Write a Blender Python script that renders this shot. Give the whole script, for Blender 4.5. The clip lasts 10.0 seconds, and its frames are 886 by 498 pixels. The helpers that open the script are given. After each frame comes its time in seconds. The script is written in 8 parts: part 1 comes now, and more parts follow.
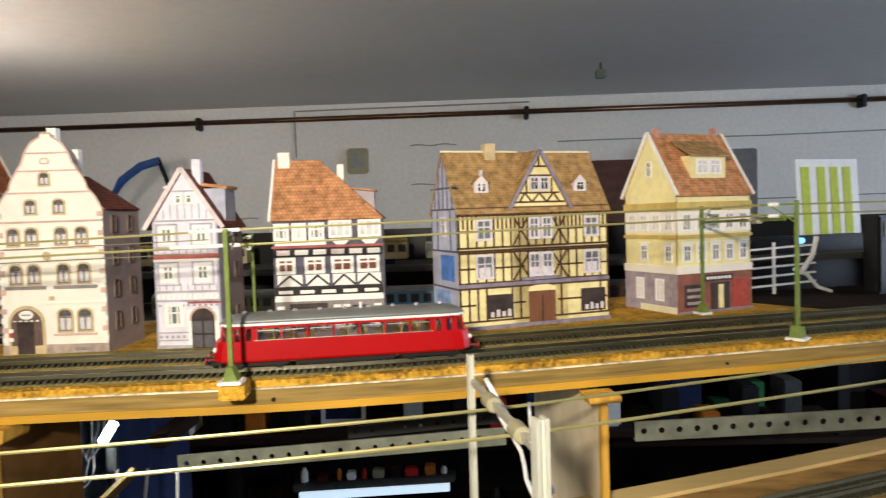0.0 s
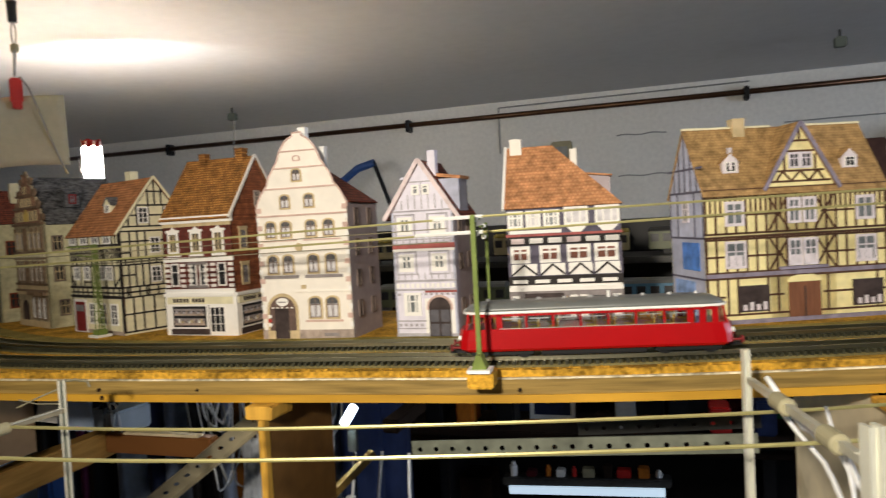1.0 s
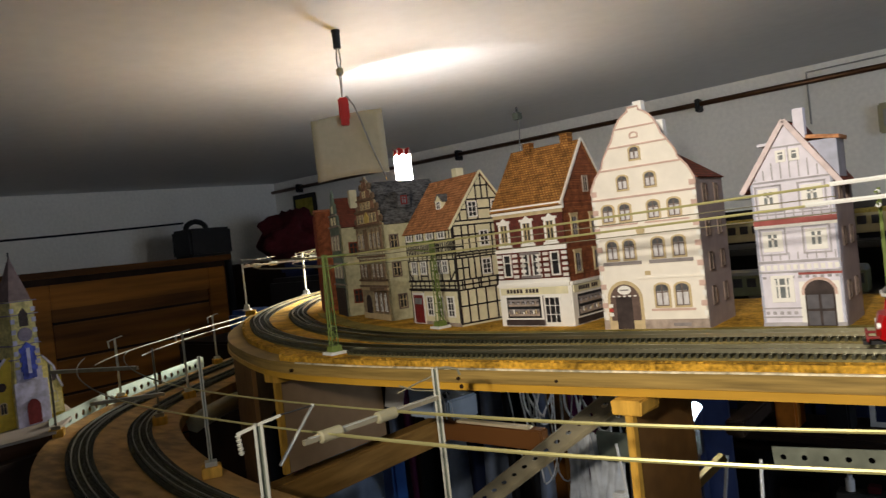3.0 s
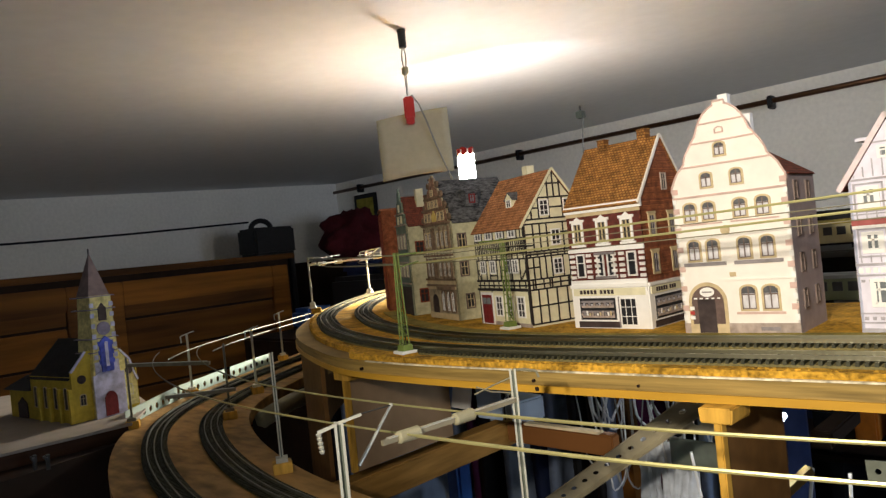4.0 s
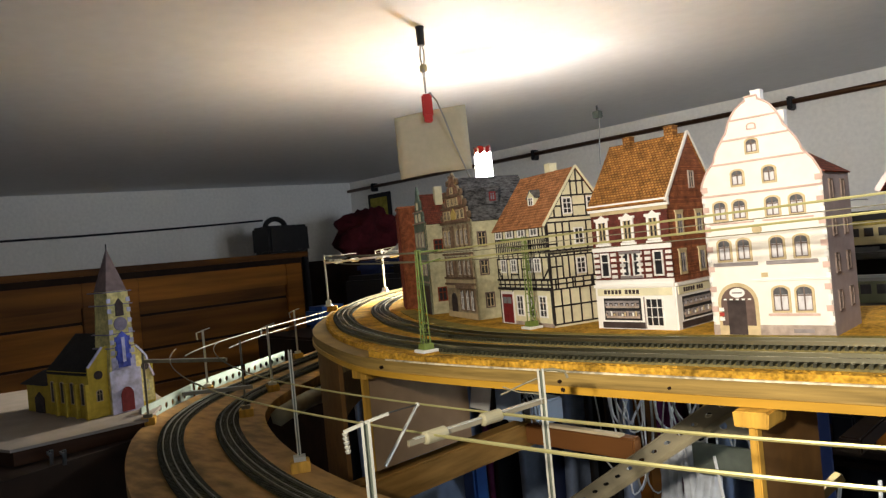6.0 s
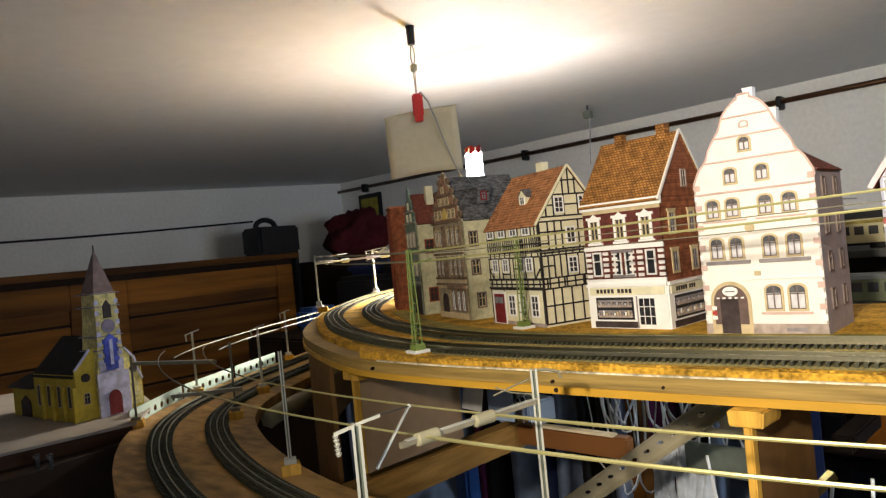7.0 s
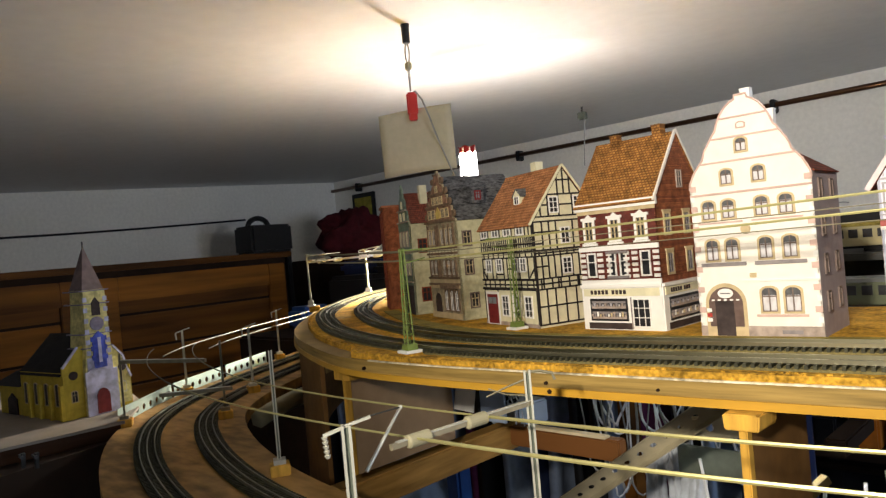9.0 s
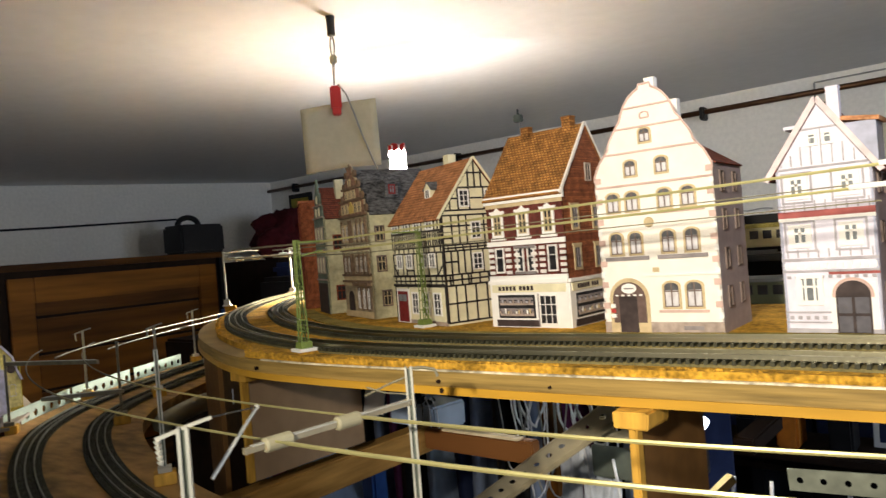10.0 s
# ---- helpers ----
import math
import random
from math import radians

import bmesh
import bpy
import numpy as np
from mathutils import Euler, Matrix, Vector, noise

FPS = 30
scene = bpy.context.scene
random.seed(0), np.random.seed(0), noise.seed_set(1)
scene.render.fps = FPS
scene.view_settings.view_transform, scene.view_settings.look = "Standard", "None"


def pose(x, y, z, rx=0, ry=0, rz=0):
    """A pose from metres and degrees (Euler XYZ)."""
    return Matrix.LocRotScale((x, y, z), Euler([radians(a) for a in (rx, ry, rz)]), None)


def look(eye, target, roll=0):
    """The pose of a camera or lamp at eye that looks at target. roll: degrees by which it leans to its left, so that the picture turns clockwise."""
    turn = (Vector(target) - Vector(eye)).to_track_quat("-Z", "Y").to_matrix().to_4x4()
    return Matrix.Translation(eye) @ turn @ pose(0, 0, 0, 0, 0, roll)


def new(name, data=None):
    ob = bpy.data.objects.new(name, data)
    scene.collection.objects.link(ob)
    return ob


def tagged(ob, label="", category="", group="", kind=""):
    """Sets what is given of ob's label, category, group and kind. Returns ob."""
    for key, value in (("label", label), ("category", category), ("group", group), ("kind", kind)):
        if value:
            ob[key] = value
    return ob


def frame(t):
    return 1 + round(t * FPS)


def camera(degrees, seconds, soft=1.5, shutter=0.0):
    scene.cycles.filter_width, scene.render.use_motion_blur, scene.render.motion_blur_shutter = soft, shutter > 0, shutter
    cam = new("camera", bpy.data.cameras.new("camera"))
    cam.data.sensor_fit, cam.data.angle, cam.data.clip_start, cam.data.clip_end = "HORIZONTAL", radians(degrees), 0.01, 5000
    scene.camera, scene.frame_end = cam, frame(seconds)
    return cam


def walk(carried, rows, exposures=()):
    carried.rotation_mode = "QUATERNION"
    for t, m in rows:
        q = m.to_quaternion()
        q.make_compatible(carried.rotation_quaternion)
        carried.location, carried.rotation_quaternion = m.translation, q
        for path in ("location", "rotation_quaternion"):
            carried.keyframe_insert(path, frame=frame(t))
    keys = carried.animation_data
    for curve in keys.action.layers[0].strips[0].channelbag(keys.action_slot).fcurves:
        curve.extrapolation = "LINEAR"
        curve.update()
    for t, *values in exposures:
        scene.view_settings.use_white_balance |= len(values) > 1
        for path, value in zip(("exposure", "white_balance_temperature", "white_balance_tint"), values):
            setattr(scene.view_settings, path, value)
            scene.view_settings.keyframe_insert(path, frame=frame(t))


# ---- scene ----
cam = camera(64.3, 10.0, soft=1.3, shutter=0.3)
EXPOSURES = [(0.0, 0.08), (0.5, -0.07), (1.0, -0.18), (2.5, -0.40), (3.0, -0.42), (4.5, 0.22), (7.0, 0.3), (10.0, 0.28)]
PATH = [
    (0, (0.006, 0.016, 1.421), (-0.057, 2.013, 1.33), -1.8),
    (0.5, (-0.01, 0.026, 1.418), (-0.335, 1.998, 1.334), -1.9),
    (1, (-0.031, 0.034, 1.414), (-0.64, 1.937, 1.337), -3.1),
    (1.5, (-0.048, 0.036, 1.413), (-0.857, 1.864, 1.342), -4.5),
    (1.7, (-0.054, 0.035, 1.414), (-0.938, 1.828, 1.345), -5.0),
    (2, (-0.069, 0.036, 1.41), (-1.071, 1.765, 1.357), -5.5),
    (2.5, (-0.089, 0.038, 1.408), (-1.249, 1.666, 1.368), -5.9),
    (3, (-0.102, 0.041, 1.408), (-1.38, 1.579, 1.383), -6.3),
    (4.5, (-0.128, 0.04, 1.407), (-1.55, 1.447, 1.402), -5.6),
    (5, (-0.134, 0.041, 1.406), (-1.565, 1.437, 1.401), -5.5),
    (5.5, (-0.134, 0.04, 1.406), (-1.565, 1.438, 1.403), -5.4),
    (7, (-0.139, 0.045, 1.405), (-1.543, 1.469, 1.402), -5.6),
    (7.5, (-0.141, 0.044, 1.404), (-1.548, 1.466, 1.401), -5.5),
    (8, (-0.141, 0.045, 1.404), (-1.545, 1.47, 1.399), -5.4),
    (8.5, (-0.142, 0.047, 1.403), (-1.544, 1.473, 1.399), -5.3),
    (9, (-0.144, 0.05, 1.404), (-1.535, 1.488, 1.4), -5.1),
    (9.5, (-0.143, 0.075, 1.405), (-1.491, 1.552, 1.414), -5.8),
    (10, (-0.137, 0.098, 1.391), (-1.41, 1.641, 1.385), -4.6),
]
walk(cam, [(t, look(eye, target, roll)) for t, eye, target, roll in PATH], EXPOSURES)

# ---- light ----
world = bpy.data.worlds.new("world")
scene.world = world
world.use_nodes = True
world.node_tree.nodes["Background"].inputs[0].default_value = (0.35, 0.42, 0.6, 1)
world.node_tree.nodes["Background"].inputs[1].default_value = 0.0015


def lamp(name, kind, place, watts, colour, size=0.05, target=None):
    data = bpy.data.lights.new(name, kind)
    data.energy, data.color = watts, colour
    if kind == "AREA":
        data.shape, data.size = "DISK", size
    else:
        data.shadow_soft_size = size
    ob = new(name, data)
    ob.matrix_world = look(place, target) if target else pose(*place)
    return ob


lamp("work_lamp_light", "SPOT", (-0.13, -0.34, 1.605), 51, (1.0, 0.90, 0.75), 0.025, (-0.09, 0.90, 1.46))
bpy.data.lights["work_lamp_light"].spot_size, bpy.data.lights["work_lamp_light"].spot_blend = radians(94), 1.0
lamp("hanging_lamp_light", "SPOT", (-1.280, 1.340, 1.490), 80, (1.0, 0.93, 0.82), 0.018, (-1.37, 1.13, 1.32))
bpy.data.lights["hanging_lamp_light"].spot_size, bpy.data.lights["hanging_lamp_light"].spot_blend = radians(84), 0.7
lamp("hanging_lamp_uplight", "SPOT", (-1.280, 1.340, 1.656), 4.6, (0.96, 0.95, 0.98), 0.014, (-1.48, 1.89, 2.10))
bpy.data.lights["hanging_lamp_uplight"].spot_size, bpy.data.lights["hanging_lamp_uplight"].spot_blend = radians(118), 0.45
lamp("led_light", "POINT", (-0.3872, 0.750, 1.1984), 0.4, (0.80, 0.90, 1.0), 0.006)
# unseen bluish fill from the right; no window is built there
lamp("window_light", "AREA", (3.15, 0.9, 1.40), 38, (0.66, 0.78, 1.0), 0.9, (-3.0, 1.2, 1.75))

# ---- materials ----


def material(name, colour, rough=0.7, metal=0.0, vary=0.25, grain=40.0, stain=4.0, bump=0.15, tint=None, stretch=(1, 1, 1), rand=0.0, coat=0.0, spec=None):
    """Base colour broken up by fine grain and broad stains, with a fine bump."""
    m = bpy.data.materials.new(name)
    m.use_nodes = True
    nt = m.node_tree
    b = nt.nodes["Principled BSDF"]
    tc = nt.nodes.new("ShaderNodeTexCoord")
    mp = nt.nodes.new("ShaderNodeMapping")
    mp.inputs["Scale"].default_value = stretch
    nt.links.new(tc.outputs["Object"], mp.inputs["Vector"])
    fine = nt.nodes.new("ShaderNodeTexNoise")
    fine.inputs["Scale"].default_value, fine.inputs["Detail"].default_value = grain, 5
    broad = nt.nodes.new("ShaderNodeTexNoise")
    broad.inputs["Scale"].default_value, broad.inputs["Detail"].default_value = stain, 3
    for n in (fine, broad):
        nt.links.new(mp.outputs[0], n.inputs["Vector"])
    mix = nt.nodes.new("ShaderNodeMath")
    mix.operation = "ADD"
    nt.links.new(fine.outputs["Fac"], mix.inputs[0])
    nt.links.new(broad.outputs["Fac"], mix.inputs[1])
    ramp = nt.nodes.new("ShaderNodeValToRGB")
    dark = tint or tuple(c * (1 - vary) for c in colour)
    light = tuple(min(1, c * (1 + vary * 0.5)) for c in colour)
    ramp.color_ramp.elements[0].position, ramp.color_ramp.elements[0].color = 0.36, (*dark, 1)
    ramp.color_ramp.elements[1].position, ramp.color_ramp.elements[1].color = 0.62, (*light, 1)
    half = nt.nodes.new("ShaderNodeMath")
    half.operation, half.inputs[1].default_value = "MULTIPLY", 0.5
    nt.links.new(mix.outputs[0], half.inputs[0])
    nt.links.new(half.outputs[0], ramp.inputs[0])
    out = ramp.outputs[0]
    if rand:
        info = nt.nodes.new("ShaderNodeObjectInfo")
        hsv = nt.nodes.new("ShaderNodeHueSaturation")
        mr = nt.nodes.new("ShaderNodeMapRange")
        mr.inputs[3].default_value, mr.inputs[4].default_value = 1 - rand, 1 + rand
        nt.links.new(info.outputs["Random"], mr.inputs[0])
        nt.links.new(mr.outputs[0], hsv.inputs["Value"])
        nt.links.new(out, hsv.inputs["Color"])
        out = hsv.outputs[0]
    nt.links.new(out, b.inputs["Base Color"])
    b.inputs["Roughness"].default_value, b.inputs["Metallic"].default_value = rough, metal
    b.inputs["Coat Weight"].default_value = coat
    b.inputs["Specular IOR Level"].default_value = spec if spec is not None else (0.5 if rough <= 0.45 or metal else 0.2)
    if bump:
        bp = nt.nodes.new("ShaderNodeBump")
        bp.inputs["Strength"].default_value, bp.inputs["Distance"].default_value = bump, 0.002
        nt.links.new(fine.outputs["Fac"], bp.inputs["Height"])
        nt.links.new(bp.outputs[0], b.inputs["Normal"])
    return m


def glow(name, colour, strength):
    m = bpy.data.materials.new(name)
    m.use_nodes = True
    b = m.node_tree.nodes["Principled BSDF"]
    b.inputs["Emission Color"].default_value, b.inputs["Emission Strength"].default_value = (*colour, 1), strength
    b.inputs["Base Color"].default_value = (*colour, 1)
    return m


M_PLASTER = material("plaster_wall", (0.80, 0.78, 0.72), 0.9, vary=0.10, grain=60, stain=1.6, bump=0.1)
M_CEILING = material("painted_ceiling", (0.74, 0.74, 0.74), 0.55, vary=0.05, grain=25, stain=0.8, bump=0.05)
M_FLOOR = material("concrete_floor", (0.12, 0.11, 0.10), 0.8)
M_SOFTBOARD = material("softboard", (0.56, 0.31, 0.035), 0.95, vary=0.7, grain=320, stain=26, bump=0.9)
M_PLY = material("plywood_edge", (0.30, 0.20, 0.058), 0.6, vary=0.5, grain=60, stain=8, stretch=(0.3, 0.3, 6), bump=0.2)
M_PLYTOP = material("plywood", (0.36, 0.21, 0.068), 0.65, vary=0.6, grain=70, stain=12, stretch=(0.4, 1, 1), bump=0.2)
M_RAIL = material("nickel_rail", (0.50, 0.47, 0.32), 0.28, 1.0, vary=0.2, grain=30, bump=0)
M_SLEEPER = material("sleeper_plastic", (0.045, 0.045, 0.026), 0.6, vary=0.4, grain=200, rand=0.3)
M_BALLAST = material("grey_roadbed", (0.17, 0.145, 0.06), 0.95, vary=0.4, grain=500, stain=30, bump=0.6)
M_CARD_WHITE = material("printed_card_cream", (0.85, 0.80, 0.72), 0.6, vary=0.08, grain=90, stain=12, bump=0.05)
M_CARD_PALE = material("printed_card_pale", (0.73, 0.70, 0.79), 0.6, vary=0.14, grain=120, stain=18, bump=0.05)
M_CARD_YELLOW = material("printed_card_yellow", (0.88, 0.78, 0.40), 0.6, vary=0.18, grain=110, stain=20, bump=0.05)
M_CARD_BEIGE = material("printed_card_beige", (0.76, 0.71, 0.49), 0.6, vary=0.15, grain=110, stain=20, bump=0.05)
M_CARD_TEAL = material("printed_card_teal", (0.20, 0.26, 0.21), 0.65, vary=0.5, grain=260, stain=30, bump=0.05)
M_ROOF_RED = material("printed_tiles_red", (0.50, 0.20, 0.10), 0.7, vary=0.45, grain=260, stain=60, stretch=(1, 1, 3), bump=0.1)
M_ROOF_SLATE = material("printed_slate", (0.115, 0.115, 0.12), 0.7, vary=0.9, grain=330, stain=120, tint=(0.012, 0.012, 0.014), stretch=(1, 0.6, 1.6), bump=0.1)
M_BRICK = material("printed_brick", (0.27, 0.065, 0.035), 0.7, vary=0.5, grain=300, stain=90, stretch=(1, 1, 3), bump=0.08)
M_TIMBER = material("printed_timber", (0.035, 0.03, 0.03), 0.7, vary=0.4, grain=200, bump=0)
M_TIMBER_BROWN = material("printed_timber_brown", (0.11, 0.055, 0.03), 0.7, vary=0.4, grain=200, bump=0)
M_WHITE = material("white_print", (0.86, 0.84, 0.80), 0.6, vary=0.06, grain=90, bump=0)
M_GREY = material("grey_print", (0.27, 0.24, 0.24), 0.65, vary=0.3, grain=150, stain=40, bump=0)
M_STONE = material("stone_print", (0.42, 0.34, 0.29), 0.7, vary=0.35, grain=180, stain=60, bump=0)
M_PANE = material("dark_pane_print", (0.022, 0.022, 0.026), 0.35, vary=0.5, grain=120, stain=60, bump=0)
M_RED = material("red_lacquer", (0.36, 0.002, 0.004), 0.30, vary=0.1, grain=30, bump=0, coat=0.15, spec=0.3)
M_MAST = material("olive_mast_paint", (0.165, 0.22, 0.05), 0.55, vary=0.3, grain=120, bump=0.05)
M_STEEL = material("grey_metal", (0.56, 0.55, 0.46), 0.4, 0.35, vary=0.2, grain=40, bump=0.05)
M_WIRE = material("brass_wire", (0.50, 0.46, 0.20), 0.32, 0.55, vary=0.2, grain=60, bump=0)
M_PINE = material("pine_wood", (0.60, 0.34, 0.055), 0.65, vary=0.5, grain=160, stain=30, stretch=(1, 1, 0.15), bump=0.15)
M_DARKWOOD = material("dark_stained_wood", (0.21, 0.078, 0.009), 0.65, vary=0.75, grain=12, stain=2, stretch=(1, 0.12, 1.5), bump=0.15, rand=0.35)
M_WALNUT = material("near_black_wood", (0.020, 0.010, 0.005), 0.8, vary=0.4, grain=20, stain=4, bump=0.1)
M_PINE_DULL = material("dull_pine_wood", (0.38, 0.21, 0.055), 0.65, vary=0.45, grain=120, stain=24, stretch=(1, 0.12, 1), bump=0.12)
M_CARDBOARD = material("grey_cardboard", (0.47, 0.43, 0.30), 0.9, vary=0.08, grain=80, stain=6, bump=0.05)
M_FIBRE = material("brown_hardboard", (0.17, 0.085, 0.025), 0.75, vary=0.25, grain=60, stain=4)
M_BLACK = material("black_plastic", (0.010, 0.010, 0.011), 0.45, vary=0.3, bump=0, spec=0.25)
M_COPPER = material("copper_pipe", (0.13, 0.065, 0.035), 0.3, 0.9, vary=0.3, grain=20, bump=0)
M_BLUE = material("blue_plastic", (0.02, 0.08, 0.28), 0.4, vary=0.3, bump=0)
M_CLOTH = material("grey_blue_cloth", (0.30, 0.38, 0.52), 0.9, vary=0.3, grain=40, stain=6)



def courses(name, face, joint, other, width, height, axis="x", rough=0.7, mortar=0.0006, offset_by=0.5):
    """Printed rows of tiles or bricks; axis names the level direction of the surface."""
    m = bpy.data.materials.new(name)
    m.use_nodes = True
    nt = m.node_tree
    b = nt.nodes["Principled BSDF"]
    tc = nt.nodes.new("ShaderNodeTexCoord")
    sep = nt.nodes.new("ShaderNodeSeparateXYZ")
    com = nt.nodes.new("ShaderNodeCombineXYZ")
    nt.links.new(tc.outputs["Object"], sep.inputs[0])
    nt.links.new(sep.outputs["X" if axis == "x" else "Y"], com.inputs[0])
    nt.links.new(sep.outputs["Z"], com.inputs[1])
    wob = nt.nodes.new("ShaderNodeTexNoise")
    wob.inputs["Scale"].default_value = 90
    nt.links.new(tc.outputs["Object"], wob.inputs["Vector"])
    add = nt.nodes.new("ShaderNodeVectorMath")
    add.operation = "MULTIPLY_ADD"
    add.inputs[1].default_value = (0.0016, 0.0016, 0)
    nt.links.new(wob.outputs["Color"], add.inputs[0])
    nt.links.new(com.outputs[0], add.inputs[2])
    br = nt.nodes.new("ShaderNodeTexBrick")
    br.offset = offset_by
    for k, v in (("Color1", face), ("Color2", other), ("Mortar", joint)):
        br.inputs[k].default_value = (*v, 1)
    br.inputs["Scale"].default_value = 1
    br.inputs["Mortar Size"].default_value, br.inputs["Brick Width"].default_value, br.inputs["Row Height"].default_value = mortar, width, height
    nt.links.new(add.outputs[0], br.inputs["Vector"])
    blot = nt.nodes.new("ShaderNodeTexNoise")
    blot.inputs["Scale"].default_value, blot.inputs["Detail"].default_value = 130, 6
    nt.links.new(tc.outputs["Object"], blot.inputs["Vector"])
    mr = nt.nodes.new("ShaderNodeMapRange")
    mr.inputs[1].default_value, mr.inputs[2].default_value, mr.inputs[3].default_value, mr.inputs[4].default_value = 0.3, 0.7, 0.55, 1.35
    nt.links.new(blot.outputs["Fac"], mr.inputs[0])
    hsv = nt.nodes.new("ShaderNodeHueSaturation")
    nt.links.new(br.outputs["Color"], hsv.inputs["Color"])
    nt.links.new(mr.outputs[0], hsv.inputs["Value"])
    nt.links.new(hsv.outputs[0], b.inputs["Base Color"])
    b.inputs["Roughness"].default_value, b.inputs["Specular IOR Level"].default_value = rough, 0.2
    return m


M_TILE_ORANGE = courses("printed_tiles_orange", (0.58, 0.29, 0.14), (0.44, 0.20, 0.09), (0.52, 0.25, 0.115), 0.0036, 0.0030)
M_TILE_RUST = courses("printed_tiles_rust", (0.52, 0.24, 0.10), (0.28, 0.11, 0.045), (0.44, 0.19, 0.075), 0.0036, 0.0030)
M_TILE_BROWN = courses("printed_tiles_ochre", (0.47, 0.235, 0.065), (0.19, 0.080, 0.022), (0.33, 0.145, 0.038), 0.0036, 0.0026, mortar=0.0006)
M_TILE_DULL = courses("printed_tiles_dull", (0.44, 0.28, 0.12), (0.35, 0.215, 0.09), (0.40, 0.25, 0.105), 0.004, 0.0026)
M_TILE_SIDE = courses("printed_tiles_red_side", (0.32, 0.075, 0.045), (0.10, 0.035, 0.025), (0.19, 0.06, 0.04), 0.0036, 0.0030, "y")
M_BRICK_X = courses("printed_brick_front", (0.17, 0.030, 0.022), (0.10, 0.04, 0.03), (0.12, 0.02, 0.016), 0.0024, 0.0009, mortar=0.0002)
M_BRICK_Y = courses("printed_brick_side", (0.44, 0.15, 0.06), (0.15, 0.06, 0.03), (0.20, 0.055, 0.03), 0.0026, 0.0010, "y", mortar=0.0002)

M_EDGE = material("pine_edge_strip", (0.50, 0.275, 0.030), 0.5, vary=0.3, grain=60, stain=9, stretch=(0.15, 1, 1), bump=0.1)
M_LIP = material("pale_glue_lip", (0.70, 0.62, 0.44), 0.6, vary=0.65, grain=200, stain=40, bump=0.1)
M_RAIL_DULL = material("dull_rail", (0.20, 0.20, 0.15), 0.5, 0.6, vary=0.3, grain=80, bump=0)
M_MOSS = material("olive_grass_mat", (0.30, 0.24, 0.06), 0.95, vary=0.5, grain=400, stain=40, bump=0.5)
# mauve card darkened for house sides turned away from the lamp
M_CARD_SHADE = material("printed_card_mauve_shaded", (0.42, 0.36, 0.38), 0.65, vary=0.15, grain=110, stain=20, bump=0.05)
M_CARD_LEMON = material("printed_card_lemon", (0.84, 0.75, 0.38), 0.6, vary=0.12, grain=110, stain=20, bump=0.05)
M_CARD_BLUE = material("printed_card_bluish", (0.46, 0.48, 0.60), 0.6, vary=0.25, grain=110, stain=30, bump=0.05)
M_BLUEPRINT = material("blue_wall_poster", (0.08, 0.22, 0.62), 0.6, vary=0.4, grain=110, stain=40, bump=0)
M_BLUEPRINT_PALE = material("pale_blue_wall_poster", (0.25, 0.38, 0.68), 0.6, vary=0.5, grain=110, stain=60, bump=0)
M_TRIM_PINK = material("pink_stone_trim", (0.62, 0.44, 0.38), 0.65, vary=0.2, grain=140, stain=40, bump=0)
M_BARGE = material("pale_pink_trim", (0.72, 0.60, 0.60), 0.65, vary=0.2, grain=140, stain=40, bump=0)
M_SANDDARK = material("dark_sandstone_trim", (0.21, 0.14, 0.09), 0.65, vary=0.45, grain=240, stain=80, bump=0)
M_TRIM_TAN = material("tan_trim", (0.58, 0.46, 0.27), 0.65, vary=0.2, grain=140, stain=40, bump=0)
M_TRIM_RED = material("red_trim", (0.36, 0.10, 0.09), 0.65, vary=0.25, grain=140, stain=40, bump=0)
M_TRIM_YELLOW = material("ochre_trim", (0.62, 0.46, 0.14), 0.65, vary=0.2, grain=140, stain=40, bump=0)
M_GREYLINE = material("grey_moulding", (0.42, 0.40, 0.43), 0.65, vary=0.25, grain=140, stain=40, bump=0)
M_WINFRAME = material("tan_window_frame", (0.60, 0.53, 0.44), 0.65, vary=0.2, grain=140, bump=0)
M_WINDARK = material("dark_stone_window_surround", (0.20, 0.15, 0.13), 0.65, vary=0.35, grain=200, bump=0)
M_DOOR_BROWN = material("brown_door", (0.15, 0.10, 0.085), 0.6, vary=0.3, grain=160, bump=0)
M_DOOR_DARK = material("dark_door", (0.055, 0.04, 0.038), 0.6, vary=0.4, grain=160, stain=60, bump=0)
M_DOOR_RED = material("red_door_paint", (0.20, 0.025, 0.025), 0.6, vary=0.3, grain=160, bump=0)
M_DOOR_BRIGHT = material("brick_red_door", (0.42, 0.07, 0.045), 0.6, vary=0.3, grain=160, bump=0)
M_DOOR_GREY = material("grey_door_panel", (0.115, 0.11, 0.125), 0.6, vary=0.25, grain=160, bump=0)
M_GATE = material("brown_gate", (0.20, 0.085, 0.045), 0.6, vary=0.3, grain=160, stretch=(3, 1, 0.3), bump=0)
M_POSTER = material("red_poster", (0.5, 0.06, 0.05), 0.6, vary=0.4, grain=300, bump=0)
M_PANE_GREY = material("grey_pane_print", (0.17, 0.19, 0.20), 0.4, vary=0.45, grain=140, stain=90, bump=0)
M_PANE_MID = material("smoky_pane_print", (0.10, 0.10, 0.105), 0.4, vary=0.5, grain=200, stain=120, bump=0)
M_PANE_WHITE = material("pale_pane_print", (0.66, 0.64, 0.66), 0.5, vary=0.3, grain=140, stain=90, bump=0)
M_SHUTTER = material("red_brown_shutter", (0.22, 0.085, 0.06), 0.6, vary=0.4, grain=200, stain=120, bump=0)
M_TIMBER_PURPLE = material("bluish_timber", (0.11, 0.10, 0.14), 0.65, vary=0.35, grain=160, stain=50, bump=0)
